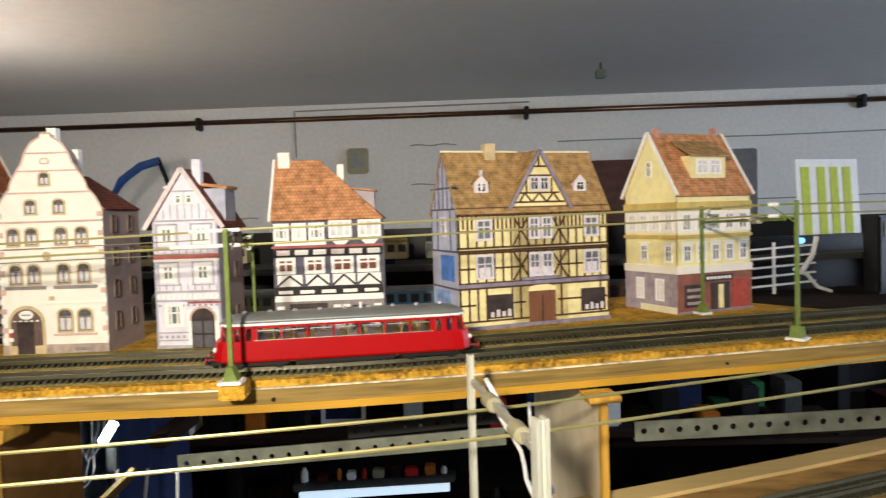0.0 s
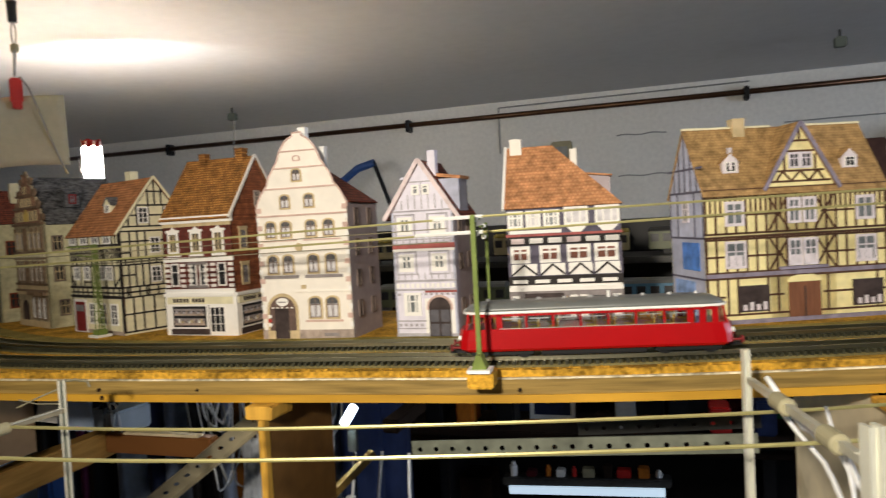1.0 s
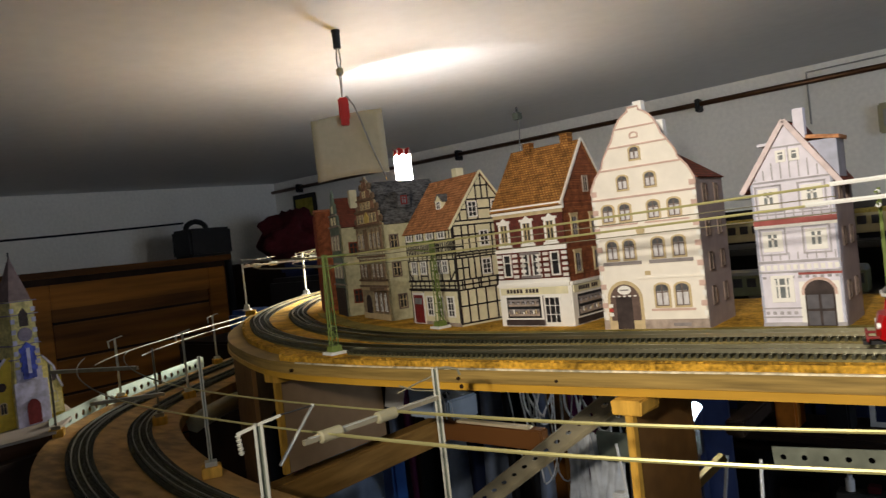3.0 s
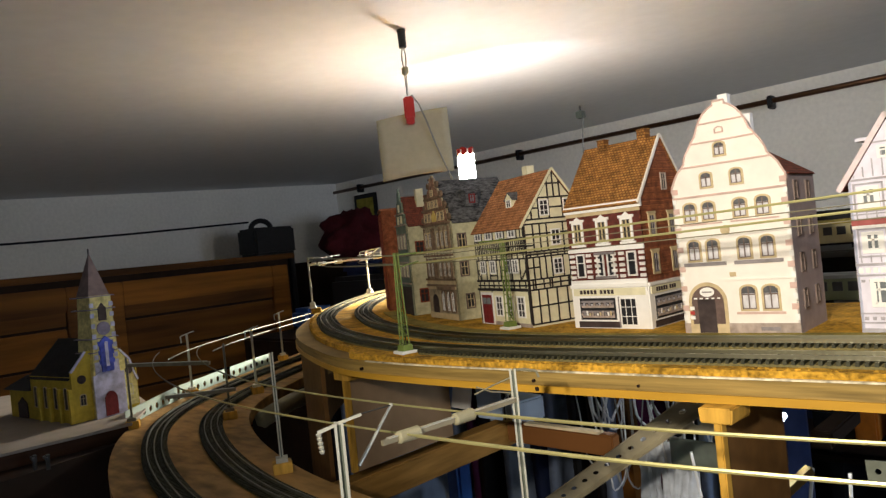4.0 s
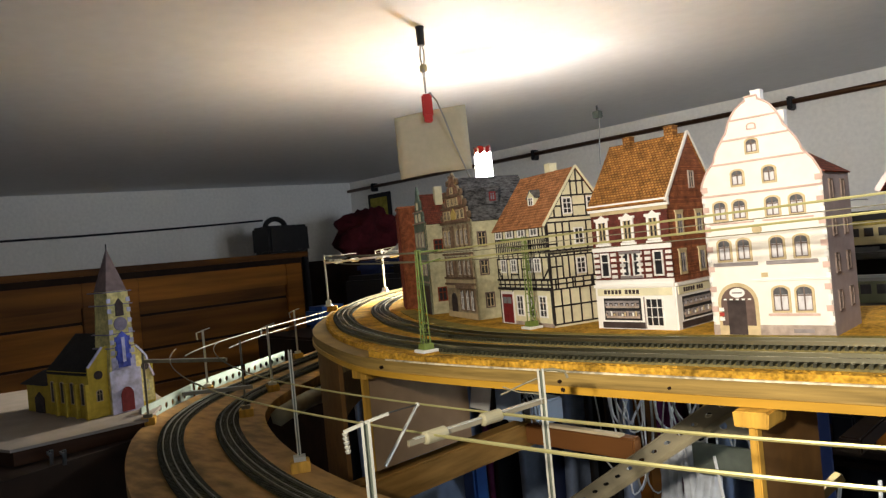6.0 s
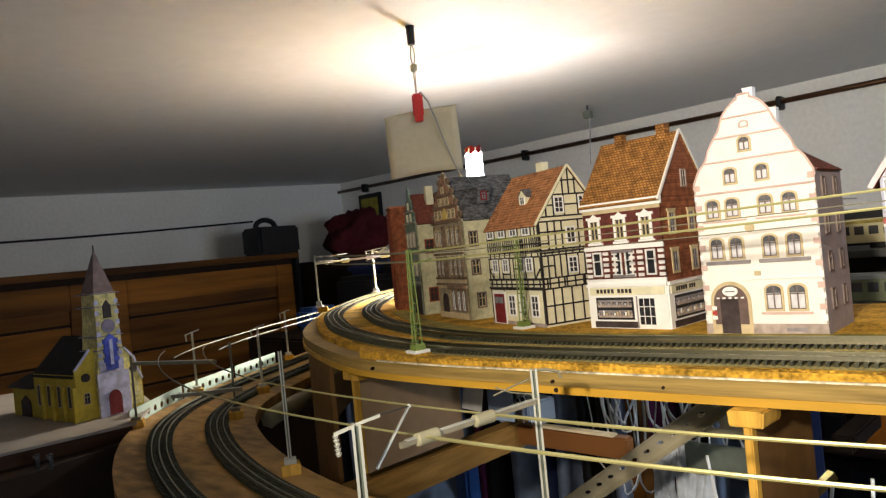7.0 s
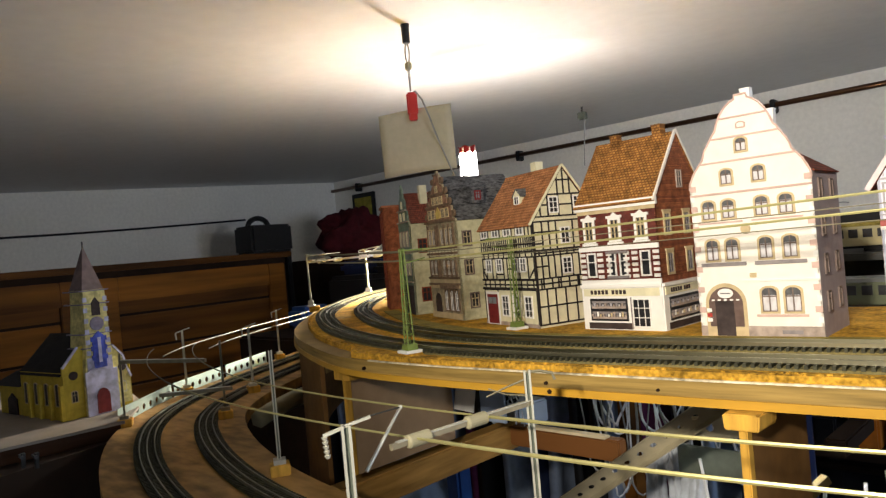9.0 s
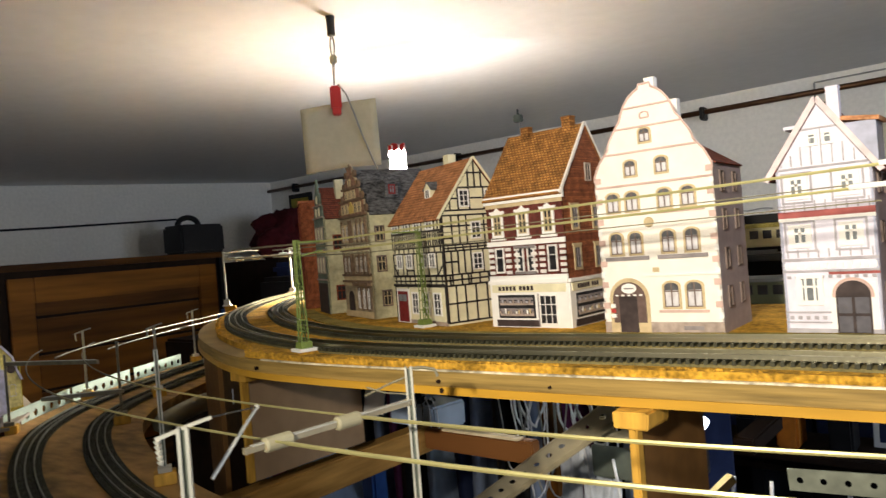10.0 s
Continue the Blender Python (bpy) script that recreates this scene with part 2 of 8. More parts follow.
M_PURPLE_STONE = material("lilac_stone", (0.26, 0.23, 0.30), 0.65, vary=0.3, grain=160, stain=50, bump=0)
M_WINDOW_LILAC = material("lilac_white_frame", (0.74, 0.68, 0.72), 0.6, vary=0.2, grain=160, bump=0)
M_SHOP_RED = material("red_brown_shop", (0.27, 0.10, 0.065), 0.6, vary=0.3, grain=160, stain=50, bump=0)
M_SHOP_LILAC = material("lilac_shop_wall", (0.36, 0.30, 0.34), 0.6, vary=0.3, grain=160, stain=50, bump=0)
M_BRICK_ORANGE = courses("printed_brick_orange", (0.48, 0.15, 0.06), (0.22, 0.08, 0.04), (0.36, 0.10, 0.04), 0.0026, 0.0011, mortar=0.0002)

M_SILVER = material("silver_paint", (0.70, 0.70, 0.70), 0.3, 0.8, vary=0.1, bump=0)
M_WHITEPAINT = material("white_plastic", (0.80, 0.80, 0.77), 0.45, vary=0.1, grain=60, bump=0)
M_ROOFGREY = material("grey_roof_paint", (0.17, 0.18, 0.175), 0.4, 0.2, vary=0.15, grain=60, bump=0)
M_SEAT = material("yellow_seat", (0.62, 0.36, 0.03), 0.6, vary=0.2, bump=0)
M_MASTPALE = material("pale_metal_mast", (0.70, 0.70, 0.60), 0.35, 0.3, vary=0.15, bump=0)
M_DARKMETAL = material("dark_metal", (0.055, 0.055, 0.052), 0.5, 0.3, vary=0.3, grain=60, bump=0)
# darker copy of the brass wire; on far runs it stands for shadow
M_WIREDARK = material("darkened_wire", (0.20, 0.18, 0.11), 0.6, 0.2, vary=0.3, grain=60, bump=0)
M_SLEEVE = material("beige_plastic", (0.36, 0.33, 0.21), 0.5, vary=0.15, bump=0)
M_CABLEWHITE = material("white_cable", (0.82, 0.83, 0.84), 0.45, vary=0.12, bump=0)
M_CABLEGREY = material("grey_cable", (0.30, 0.30, 0.28), 0.5, vary=0.2, bump=0)
M_ANGLE = material("grey_enamel_steel", (0.44, 0.39, 0.27), 0.5, 0.2, vary=0.25, grain=40, stain=10, bump=0.03)
M_RAILGREEN = material("grey_green_rail_enamel", (0.25, 0.27, 0.21), 0.5, 0.2, vary=0.35, grain=60, stain=14, bump=0.03)
M_FITTING = material("grey_green_enamel", (0.13, 0.15, 0.12), 0.5, 0.1, vary=0.3, grain=60, bump=0)
M_CHANNEL = material("pale_green_aluminium", (0.31, 0.38, 0.31), 0.45, 0.1, vary=0.15, grain=40, bump=0)
M_PALEPLY = material("pale_plywood_panel", (0.82, 0.70, 0.47), 0.7, vary=0.2, grain=30, stain=6, bump=0.08)
M_HARDBOARD = material("grey_brown_hardboard", (0.34, 0.235, 0.145), 0.7, vary=0.15, grain=50, stain=5, bump=0.08)
M_PALEPINE = material("pale_pine_wood", (0.66, 0.48, 0.20), 0.6, vary=0.25, grain=60, stain=9, stretch=(0.15, 1, 1), bump=0.1)
M_BASEBROWN = material("dim_brown_wood", (0.055, 0.022, 0.008), 0.7, vary=0.5, grain=30, stain=6, stretch=(1, 0.2, 3), bump=0.1)
M_REDWOOD = material("reddish_wood", (0.21, 0.085, 0.025), 0.6, vary=0.3, grain=25, stain=5, stretch=(0.15, 1, 1), bump=0.1)
M_PALEBLUE = material("pale_blue_plastic", (0.50, 0.58, 0.66), 0.5, vary=0.15, bump=0)
M_CHURCH = material("church_card_yellow", (0.58, 0.43, 0.055), 0.65, vary=0.25, grain=110, stain=30, bump=0.05)
M_CHURCHTOWER = material("church_tower_card", (0.74, 0.66, 0.28), 0.65, vary=0.4, grain=200, stain=60, bump=0.05)
M_CHURCHROOF = material("church_roof_card", (0.022, 0.020, 0.019), 0.7, vary=0.4, grain=200, stain=40, bump=0.05)
M_CHURCHBLUE = material("church_stone_blue", (0.60, 0.60, 0.78), 0.65, vary=0.4, grain=110, stain=50, bump=0)
M_SPIRE = material("church_spire_card", (0.22, 0.16, 0.15), 0.65, vary=0.3, grain=110, stain=40, bump=0)
# board white lowered to grey-brown for the weak light on it
M_WHITEBOARD = material("dimmed_white_board", (0.27, 0.23, 0.19), 0.7, vary=0.15, grain=30, stain=8, bump=0.03)
M_CLIPRED = material("red_plastic", (0.55, 0.02, 0.015), 0.4, vary=0.15, bump=0)
M_BLUEDARK = material("navy_plastic", (0.016, 0.026, 0.075), 0.55, vary=0.3, grain=30, bump=0)
M_REDCLOTH = material("dark_red_cloth", (0.060, 0.006, 0.009), 0.9, vary=0.35, grain=50, stain=12, bump=0.3)
M_OLIVEPAPER = material("olive_yellow_paper", (0.30, 0.26, 0.04), 0.7, vary=0.4, grain=30, stain=20, bump=0)
M_BLUECAR = material("blue_carriage_paint", (0.10, 0.26, 0.42), 0.4, vary=0.2, bump=0)
M_OLIVECAR = material("olive_carriage_paint", (0.15, 0.17, 0.09), 0.45, vary=0.25, bump=0)
M_CREAMCAR = material("cream_carriage_paint", (0.50, 0.44, 0.24), 0.45, vary=0.25, bump=0)
M_DOORWAGON = material("dark_brown_paint", (0.11, 0.05, 0.035), 0.55, vary=0.3, bump=0)
M_LIME = material("lime_print", (0.52, 0.62, 0.06), 0.6, vary=0.2, grain=100, bump=0)
M_GREEN = material("green_plastic", (0.03, 0.16, 0.05), 0.5, vary=0.25, bump=0)
# ochre wood darkened to stand for shadow under the board
M_BRACE = material("shaded_ochre_wood", (0.20, 0.125, 0.03), 0.65, vary=0.3, grain=60, stain=9, bump=0.1)
M_WALLBOX = material("grey_enamel_box", (0.16, 0.155, 0.15), 0.5, vary=0.2, grain=40, stain=5, bump=0)
M_ORANGE = material("orange_plastic", (0.5, 0.16, 0.02), 0.5, vary=0.25, bump=0)
M_PLUM = material("plum_cloth", (0.14, 0.03, 0.09), 0.9, vary=0.3, bump=0.2)
# cloth lightened to stand for bluish light falling on the garments
M_CLOTHDARK = material("dark_grey_blue_cloth", (0.20, 0.25, 0.36), 0.9, vary=0.3, grain=40, stain=8, bump=0.2)
M_CARD_SAND = material("printed_card_sandstone", (0.38, 0.31, 0.20), 0.65, vary=0.6, grain=300, stain=90, bump=0.05)
M_CARD_OLIVE = material("printed_card_olive", (0.58, 0.55, 0.36), 0.65, vary=0.3, grain=160, stain=26, bump=0.05)
M_PINKSTACK = material("faded_pink_brick_print", (0.50, 0.27, 0.22), 0.65, vary=0.35, grain=260, stain=60, bump=0)
M_GABLE = material("printed_gable_brown", (0.30, 0.17, 0.11), 0.65, vary=0.6, grain=330, stain=120, bump=0.05)
M_BEAM = material("weathered_beam_metal", (0.27, 0.235, 0.15), 0.55, 0.2, vary=0.3, grain=90, stain=30, bump=0.05)
M_COBALT = material("cobalt_print", (0.10, 0.14, 0.62), 0.6, vary=0.5, grain=160, stain=60, bump=0)
M_PLASTIC_FILM = material("pale_plastic_film", (0.62, 0.66, 0.72), 0.5, vary=0.3, grain=60, stain=20, bump=0.3)
M_GLASS = material("clear_glass", (1, 1, 1), 0.05, vary=0.0, bump=0)
M_GLASS.node_tree.nodes["Principled BSDF"].inputs["Transmission Weight"].default_value = 1.0
M_BULB = glow("lamp_glow", (1.0, 0.955, 0.91), 280)
M_COLLAR = material("dull_red_paper", (0.30, 0.012, 0.010), 0.7, vary=0.2, grain=80, bump=0)
M_TUBEGLOW = glow("paper_tube_glow", (1.0, 0.955, 0.91), 112)
M_LEDGLOW = glow("cold_led_glow", (0.75, 0.86, 1.0), 9)
M_BLUEGLOW = glow("blue_display_glow", (0.08, 0.25, 1.0), 5)
M_STRIP = glow("strip_light_glow", (0.66, 0.84, 1.0), 0.75)

# ---- building helpers ----


def box(bm, x0, x1, y0, y1, z0, z1, bevel=0.0):
    r = bmesh.ops.create_cube(bm, size=1.0)
    vs = r["verts"]
    for v in vs:
        v.co = Vector((x0 + (v.co.x + 0.5) * (x1 - x0), y0 + (v.co.y + 0.5) * (y1 - y0), z0 + (v.co.z + 0.5) * (z1 - z0)))
    if bevel:
        bmesh.ops.bevel(bm, geom=[e for e in bm.edges if e.verts[0] in vs], offset=bevel, segments=2, affect="EDGES")
    return vs


def prism(bm, outline, y0, y1):
    """A solid from an outline in x, z drawn out along y."""
    a = [bm.verts.new((x, y0, z)) for x, z in outline]
    b = [bm.verts.new((x, y1, z)) for x, z in outline]
    bm.faces.new(a), bm.faces.new(b[::-1])
    n = len(outline)
    for i in range(n):
        bm.faces.new((a[i], b[i], b[(i + 1) % n], a[(i + 1) % n]))
    bmesh.ops.recalc_face_normals(bm, faces=bm.faces)


def slab(bm, outline, z0, z1):
    """A solid from an outline in x, y drawn out along z."""
    a = [bm.verts.new((x, y, z0)) for x, y in outline]
    b = [bm.verts.new((x, y, z1)) for x, y in outline]
    bm.faces.new(a[::-1]), bm.faces.new(b)
    n = len(outline)
    for i in range(n):
        bm.faces.new((a[i], a[(i + 1) % n], b[(i + 1) % n], b[i]))
    bmesh.ops.recalc_face_normals(bm, faces=bm.faces)


def rod(bm, p, q, r0, r1=None, n=8):
    p, q = Vector(p), Vector(q)
    r1 = r0 if r1 is None else r1
    m = Matrix.Translation((p + q) / 2) @ (q - p).to_track_quat("Z", "Y").to_matrix().to_4x4()
    bmesh.ops.create_cone(bm, cap_ends=True, segments=n, radius1=r0, radius2=r1, depth=(q - p).length, matrix=m)


def bar(bm, p, q, w, h):
    """A square bar from p to q, w wide and h high."""
    p, q = Vector(p), Vector(q)
    m = Matrix.Translation((p + q) / 2) @ (q - p).to_track_quat("Z", "Y").to_matrix().to_4x4()
    bmesh.ops.create_cube(bm, size=1.0, matrix=m @ Matrix.Diagonal((w, h, (q - p).length, 1)))


def tube(bm, points, r, n=6):
    """One unbroken swept tube through the points."""
    pts = [Vector(p) for p in points]
    rings = []
    for i, p in enumerate(pts):
        t = (pts[min(i + 1, len(pts) - 1)] - pts[max(i - 1, 0)]).normalized()
        side = t.cross(Vector((0.31, 0.17, 0.93))).normalized()
        up = t.cross(side)
        rings.append([bm.verts.new(p + (side * math.cos(2 * math.pi * k / n) + up * math.sin(2 * math.pi * k / n)) * r) for k in range(n)])
    for a, b in zip(rings, rings[1:]):
        for k in range(n):
            bm.faces.new((a[k], a[(k + 1) % n], b[(k + 1) % n], b[k]))
    bm.faces.new(rings[0][::-1]), bm.faces.new(rings[-1])
    bmesh.ops.recalc_face_normals(bm, faces=bm.faces)


def mesh(name, bm, mat):
    me = bpy.data.meshes.new(name)
    bm.to_mesh(me)
    bm.free()
    me.materials.append(mat)
    return me


def part(name, bm, mat, parent, label="", smooth=False):
    ob = new(name, mesh(name, bm, mat))
    ob.parent = parent
    if smooth:
        for p in ob.data.polygons:
            p.use_smooth = True
    return tagged(ob, label)


def thing(name, label, category, m=None, group="", kind=""):
    ob = new(name)
    ob.empty_display_size = 0.02
    ob.matrix_world = m or Matrix()
    return tagged(ob, label, category, group, kind)


def solo(name, bm, mat, label, category, kind="", group="", smooth=False):
    ob = new(name, mesh(name, bm, mat))
    if smooth:
        for p in ob.data.polygons:
            p.use_smooth = True
    return tagged(ob, label, category, group, kind)


def smooth_path(points, step):
    """Catmull-Rom through the points, resampled at even steps."""
    pts = [Vector(p) for p in points]
    pts = [2 * pts[0] - pts[1]] + pts + [2 * pts[-1] - pts[-2]]
    fine = []
    for a, b, c, d in zip(pts, pts[1:], pts[2:], pts[3:]):
        for k in range(40):
            t = k / 40
            fine.append(0.5 * (2 * b + (c - a) * t + (2 * a - 5 * b + 4 * c - d) * t * t + (3 * b - a - 3 * c + d) * t ** 3))
    fine.append(pts[-2])
    out, left = [fine[0]], step
    for p, q in zip(fine, fine[1:]):
        length = (q - p).length
        at = 0.0
        while length - at >= left:
            at += left
            out.append(p.lerp(q, at / length))
            left = step
        left -= length - at
    return out


def offset(path, d):
    """The path moved d to the side (right hand of its way is minus)."""
    out = []
    for i, p in enumerate(path):
        a, b = path[max(i - 1, 0)], path[min(i + 1, len(path) - 1)]
        t = (b - a).normalized()
        out.append(Vector((p.x - t.y * d, p.y + t.x * d)))
    return out


def ribbon(bm, left, right, z0, z1):
    """A solid strip between two side lines of equal length."""
    rows = []
    for l, r in zip(left, right):
        rows.append([bm.verts.new(c) for c in ((l.x, l.y, z0), (r.x, r.y, z0), (r.x, r.y, z1), (l.x, l.y, z1))])
    for a, b in zip(rows, rows[1:]):
        for i in range(4):
            bm.faces.new((a[i], a[(i + 1) % 4], b[(i + 1) % 4], b[i]))
    bm.faces.new(rows[0][::-1]), bm.faces.new(rows[-1])
    bmesh.ops.recalc_face_normals(bm, faces=bm.faces)


# ---- the room ----
CEIL_SLOPE = 0.03


def ceil_z(y):
    return 1.925 + CEIL_SLOPE * (y - 3.1)


WX, EX, SY, NY, FZ = -4.1, 3.2, -2.2, 3.1, -0.2
bm = bmesh.new()
box(bm, WX - 0.1, EX + 0.1, NY, NY + 0.1, FZ, 2.0)
solo("wall_north", bm, M_PLASTER, "grey-white plastered basement wall behind the model town", "wall", "structure")
bm = bmesh.new()
box(bm, WX - 0.1, WX, SY, NY, FZ, 2.0)
solo("wall_west", bm, M_PLASTER, "dim white plastered wall above the wooden panelling", "wall", "structure")
bm = bmesh.new()
box(bm, EX, EX + 0.1, SY, NY, FZ, 2.0)
solo("wall_east", bm, M_PLASTER, "plain plastered wall closing the room", "wall", "structure")
bm = bmesh.new()
box(bm, WX - 0.1, EX + 0.1, SY - 0.1, SY, FZ, 2.0)
solo("wall_south", bm, M_PLASTER, "plain plastered wall closing the room", "wall", "structure")
bm = bmesh.new()
box(bm, WX - 0.1, EX + 0.1, SY - 0.1, NY + 0.1, FZ - 0.1, FZ)
solo("floor", bm, M_FLOOR, "dark concrete basement floor", "floor", "structure")
bm = bmesh.new()
vs = box(bm, WX - 0.1, EX + 0.1, SY - 0.1, NY + 0.1, 0, 0.1)
for v in vs:
    v.co.z += ceil_z(v.co.y)
solo("ceiling", bm, M_CEILING, "white painted ceiling with a soft sheen", "ceiling", "structure")

# ---- upper board ----
TOP = 1.311


def even(points, count):
    """The smooth curve through the points as a fixed count of points."""
    fine = smooth_path(points, 0.004)
    return [fine[round(i * (len(fine) - 1) / (count - 1))] for i in range(count)]


UP_MID = [(0.97, 0.915), (0.65, 0.780), (0.395, 0.690), (0.155, 0.622), (-0.02, 0.574), (-0.13, 0.552), (-0.255, 0.543), (-0.37, 0.532), (-0.485, 0.523), (-0.605, 0.528), (-0.715, 0.556),
          (-0.84, 0.610), (-0.945, 0.673), (-1.05, 0.747), (-1.155, 0.842), (-1.265, 0.965), (-1.36, 1.10), (-1.43, 1.25), (-1.45, 1.42), (-1.40, 1.58), (-1.26, 1.71), (-1.06, 1.78), (-0.80, 1.80)]
UP_EDGE = [(0.97, 0.85), (0.63, 0.71), (0.385, 0.622), (0.155, 0.561), (0.0, 0.521), (-0.13, 0.497), (-0.25, 0.486), (-0.36, 0.475), (-0.47, 0.467), (-0.585, 0.462), (-0.70, 0.472),
           (-0.83, 0.522), (-0.948, 0.583), (-1.05, 0.655), (-1.16, 0.752), (-1.285, 0.865), (-1.40, 1.01), (-1.49, 1.19), (-1.52, 1.40), (-1.47, 1.62), (-1.28, 1.79), (-1.06, 1.86), (-0.80, 1.88)]
UP = smooth_path(UP_MID, 0.02)
COUNT = 180
edge, mid = even(UP_EDGE, COUNT), even(UP_MID, COUNT)
rear_far, rear_near = offset(mid, -0.29), offset(mid, -0.066)


def board_end(p):
    """0 along the town, 1 past its last house, where the board is only as deep as the tracks."""
    return max(0.0, min(1.0, (p.x - 0.34) / 0.07)) if p.y < 1.2 else 0.0


rear = [f.lerp(n, board_end(p)) for p, f, n in zip(mid, rear_far, rear_near)]
bm = bmesh.new()
ribbon(bm, edge, rear, TOP - 0.0215, TOP - 0.0055)
board = solo("upper_board", bm, M_PLY, "plywood track board with a worn pine edge under the upper tracks", "shelf", "structure")
bm = bmesh.new()
ribbon(bm, [p + Vector((0, -0.0016)) for p in edge], [p + Vector((0, 0.0004)) for p in edge], TOP - 0.0215, TOP - 0.0160)
part("edge_strip", bm, M_EDGE, board)
bm = bmesh.new()
near = [p for p in edge if p.x > -0.66 and p.y < 1.2]
ribbon(bm, [p + Vector((0, -0.0008)) for p in near], [p + Vector((0, 0.0016)) for p in near], TOP - 0.0056, TOP - 0.0044)
part("pale_lip", bm, M_LIP, board)

for x, s in ((-0.455, 1.0), (-0.452, 1.4), (-0.37, 0.8), (-0.66, 1.2), (-0.13, 0.9), (0.05, 1.1), (0.21, 0.9)):
    i = min(range(len(edge)), key=lambda k: abs(edge[k].x - x) + abs(edge[k].y - 0.55))
    bm = bmesh.new()
    z = TOP - 0.0125 if s < 1.3 else TOP - 0.0185
    rod(bm, (x, edge[i].y - 0.0022, z), (x, edge[i].y + 0.001, z), 0.0013 * s, n=8)
    part("knot", bm, M_WALNUT, board)

bm = bmesh.new()
soft = [p + Vector((0, 0.0022)) for p in smooth_path(UP_EDGE[:11], 0.02)] + [p for p in offset(UP, 0.056) if p.x < -0.715 and p.y < 1.9]
ragged = [p + Vector((0, 0.0016 * noise.noise(Vector((p.x * 90, 0.3, 0))) + 0.0012 * noise.noise(Vector((p.x * 310, 1.7, 0))))) for p in soft]
inner = [f.lerp(n, board_end(p)) for p, f, n in zip(UP, offset(UP, -0.28), offset(UP, -0.064))]
ragged = [ragged[round(i * (len(ragged) - 1) / 219)] for i in range(220)]
inner = [inner[round(i * (len(inner) - 1) / 219)] for i in range(220)]
ribbon(bm, ragged, inner, TOP - 0.0055, TOP)
solo("softboard_bed", bm, M_SOFTBOARD, "ragged ochre softboard sheet glued on the track board", "board", "structure")
bm = bmesh.new()
for i in range(420):
    k = random.randrange(len(soft) - 60)
    p = soft[k].lerp(soft[k + 1], random.random()) + Vector((0, 0.001 + 0.004 * random.random()))
    r = 0.0006 + 0.001 * random.random()
    bmesh.ops.create_icosphere(bm, subdivisions=1, radius=r, matrix=Matrix.Translation((p.x, p.y, TOP + r * 0.3)) @ Matrix.Diagonal((1.6, 1, 0.7, 1)))
solo("softboard_crumbs", bm, M_SOFTBOARD, "loose ochre crumbs along the torn softboard edge", "crumbs", "stuff")
bm = bmesh.new()
strip = [p for p in offset(UP, -0.062) if p.x < 0.35 and p.y < 0.8]
strip2 = [p for p in offset(UP, -0.084) if p.x < 0.35 and p.y < 0.8]
count = min(len(strip), len(strip2))
ribbon(bm, strip[:count], strip2[:count], TOP, TOP + 0.0012)
solo("grass_strip", bm, M_MOSS, "thin olive grass mat strip between the rear track and the houses", "grass mat", "structure")

SLEEPER = None


def track(name, path, z, label, count=250, near=None):
    """Roadbed, two rails and sleepers; those inside near (a stretch of x) are single parts."""
    global SLEEPER
    ob = thing(name, label, "railway track")
    bm = bmesh.new()
    ribbon(bm, offset(path, 0.0140), offset(path, -0.0140), z, z + 0.0018)
    part("roadbed", bm, M_BALLAST, ob)
    for side in (-1, 1):
        bm = bmesh.new()
        ribbon(bm, offset(path, side * 0.00825 + 0.0006), offset(path, side * 0.00825 - 0.0006), z + 0.004, z + 0.0068)
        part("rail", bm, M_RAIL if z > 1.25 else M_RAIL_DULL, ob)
    bm = bmesh.new()
    ribbon(bm, offset(path, 0.0007), offset(path, -0.0007), z + 0.0035, z + 0.005)
    part("stud_strip", bm, M_RAIL_DULL, ob)
    bm = bmesh.new()
    fine = smooth_path([tuple(p) for p in path], 0.0050)
    if SLEEPER is None:
        one = bmesh.new()
        box(one, -0.0011, 0.0011, -0.0148, 0.0148, 0, 0.0025)
        SLEEPER = mesh("sleeper", one, M_SLEEPER)
    for i in range(1, len(fine) - 1):
        t = (fine[i + 1] - fine[i - 1]).normalized()
        p = fine[i]
        if near and near[0] < p.x < near[1] and p.y < 0.8:
            s = new("sleeper", SLEEPER)
            s.parent = ob
            s.matrix_local = Matrix.Translation((p.x, p.y, z + 0.0017)) @ Matrix.Rotation(math.atan2(t.y, t.x) + random.uniform(-0.01, 0.01), 4, "Z")
        else:
            n = Vector((-t.y, t.x)) * 0.0148
            bar(bm, (*(p - n), z + 0.003), (*(p + n), z + 0.003), 0.0022, 0.0024)
    tagged(part("sleeper_run", bm, M_SLEEPER, ob), kind="stuff")
    return ob


track("front_track", offset(UP, 0.030), TOP, "model railway track with olive sleepers and worn nickel rails", near=(-0.72, 0.45))
track("rear_track", offset(UP, -0.030), TOP, "model railway track with olive sleepers and worn nickel rails", near=(-0.72, 0.45))

# ---- lower board ----
LOW = 1.200
DN_MID = [(0.75, 0.71), (0.45, 0.585), (0.30, 0.522), (0.15, 0.462), (0.0, 0.407), (-0.23, 0.352), (-0.39, 0.333), (-0.57, 0.330), (-0.73, 0.347), (-0.89, 0.390), (-1.03, 0.450),
          (-1.12, 0.512), (-1.19, 0.587), (-1.265, 0.70), (-1.345, 0.84), (-1.44, 1.01), (-1.56, 1.22), (-1.70, 1.45)]
DN = smooth_path(DN_MID, 0.02)
bm = bmesh.new()
ribbon(bm, offset(DN, 0.083), offset(DN, -0.083), LOW - 0.016, LOW)
solo("lower_board", bm, M_PLYTOP, "worn plywood board carrying the two lower tracks", "shelf", "structure")
far_edge = [(a, b) for a, b in zip(offset(DN, -0.0832), offset(DN, -0.106)) if -0.12 < a.x < 0.72]
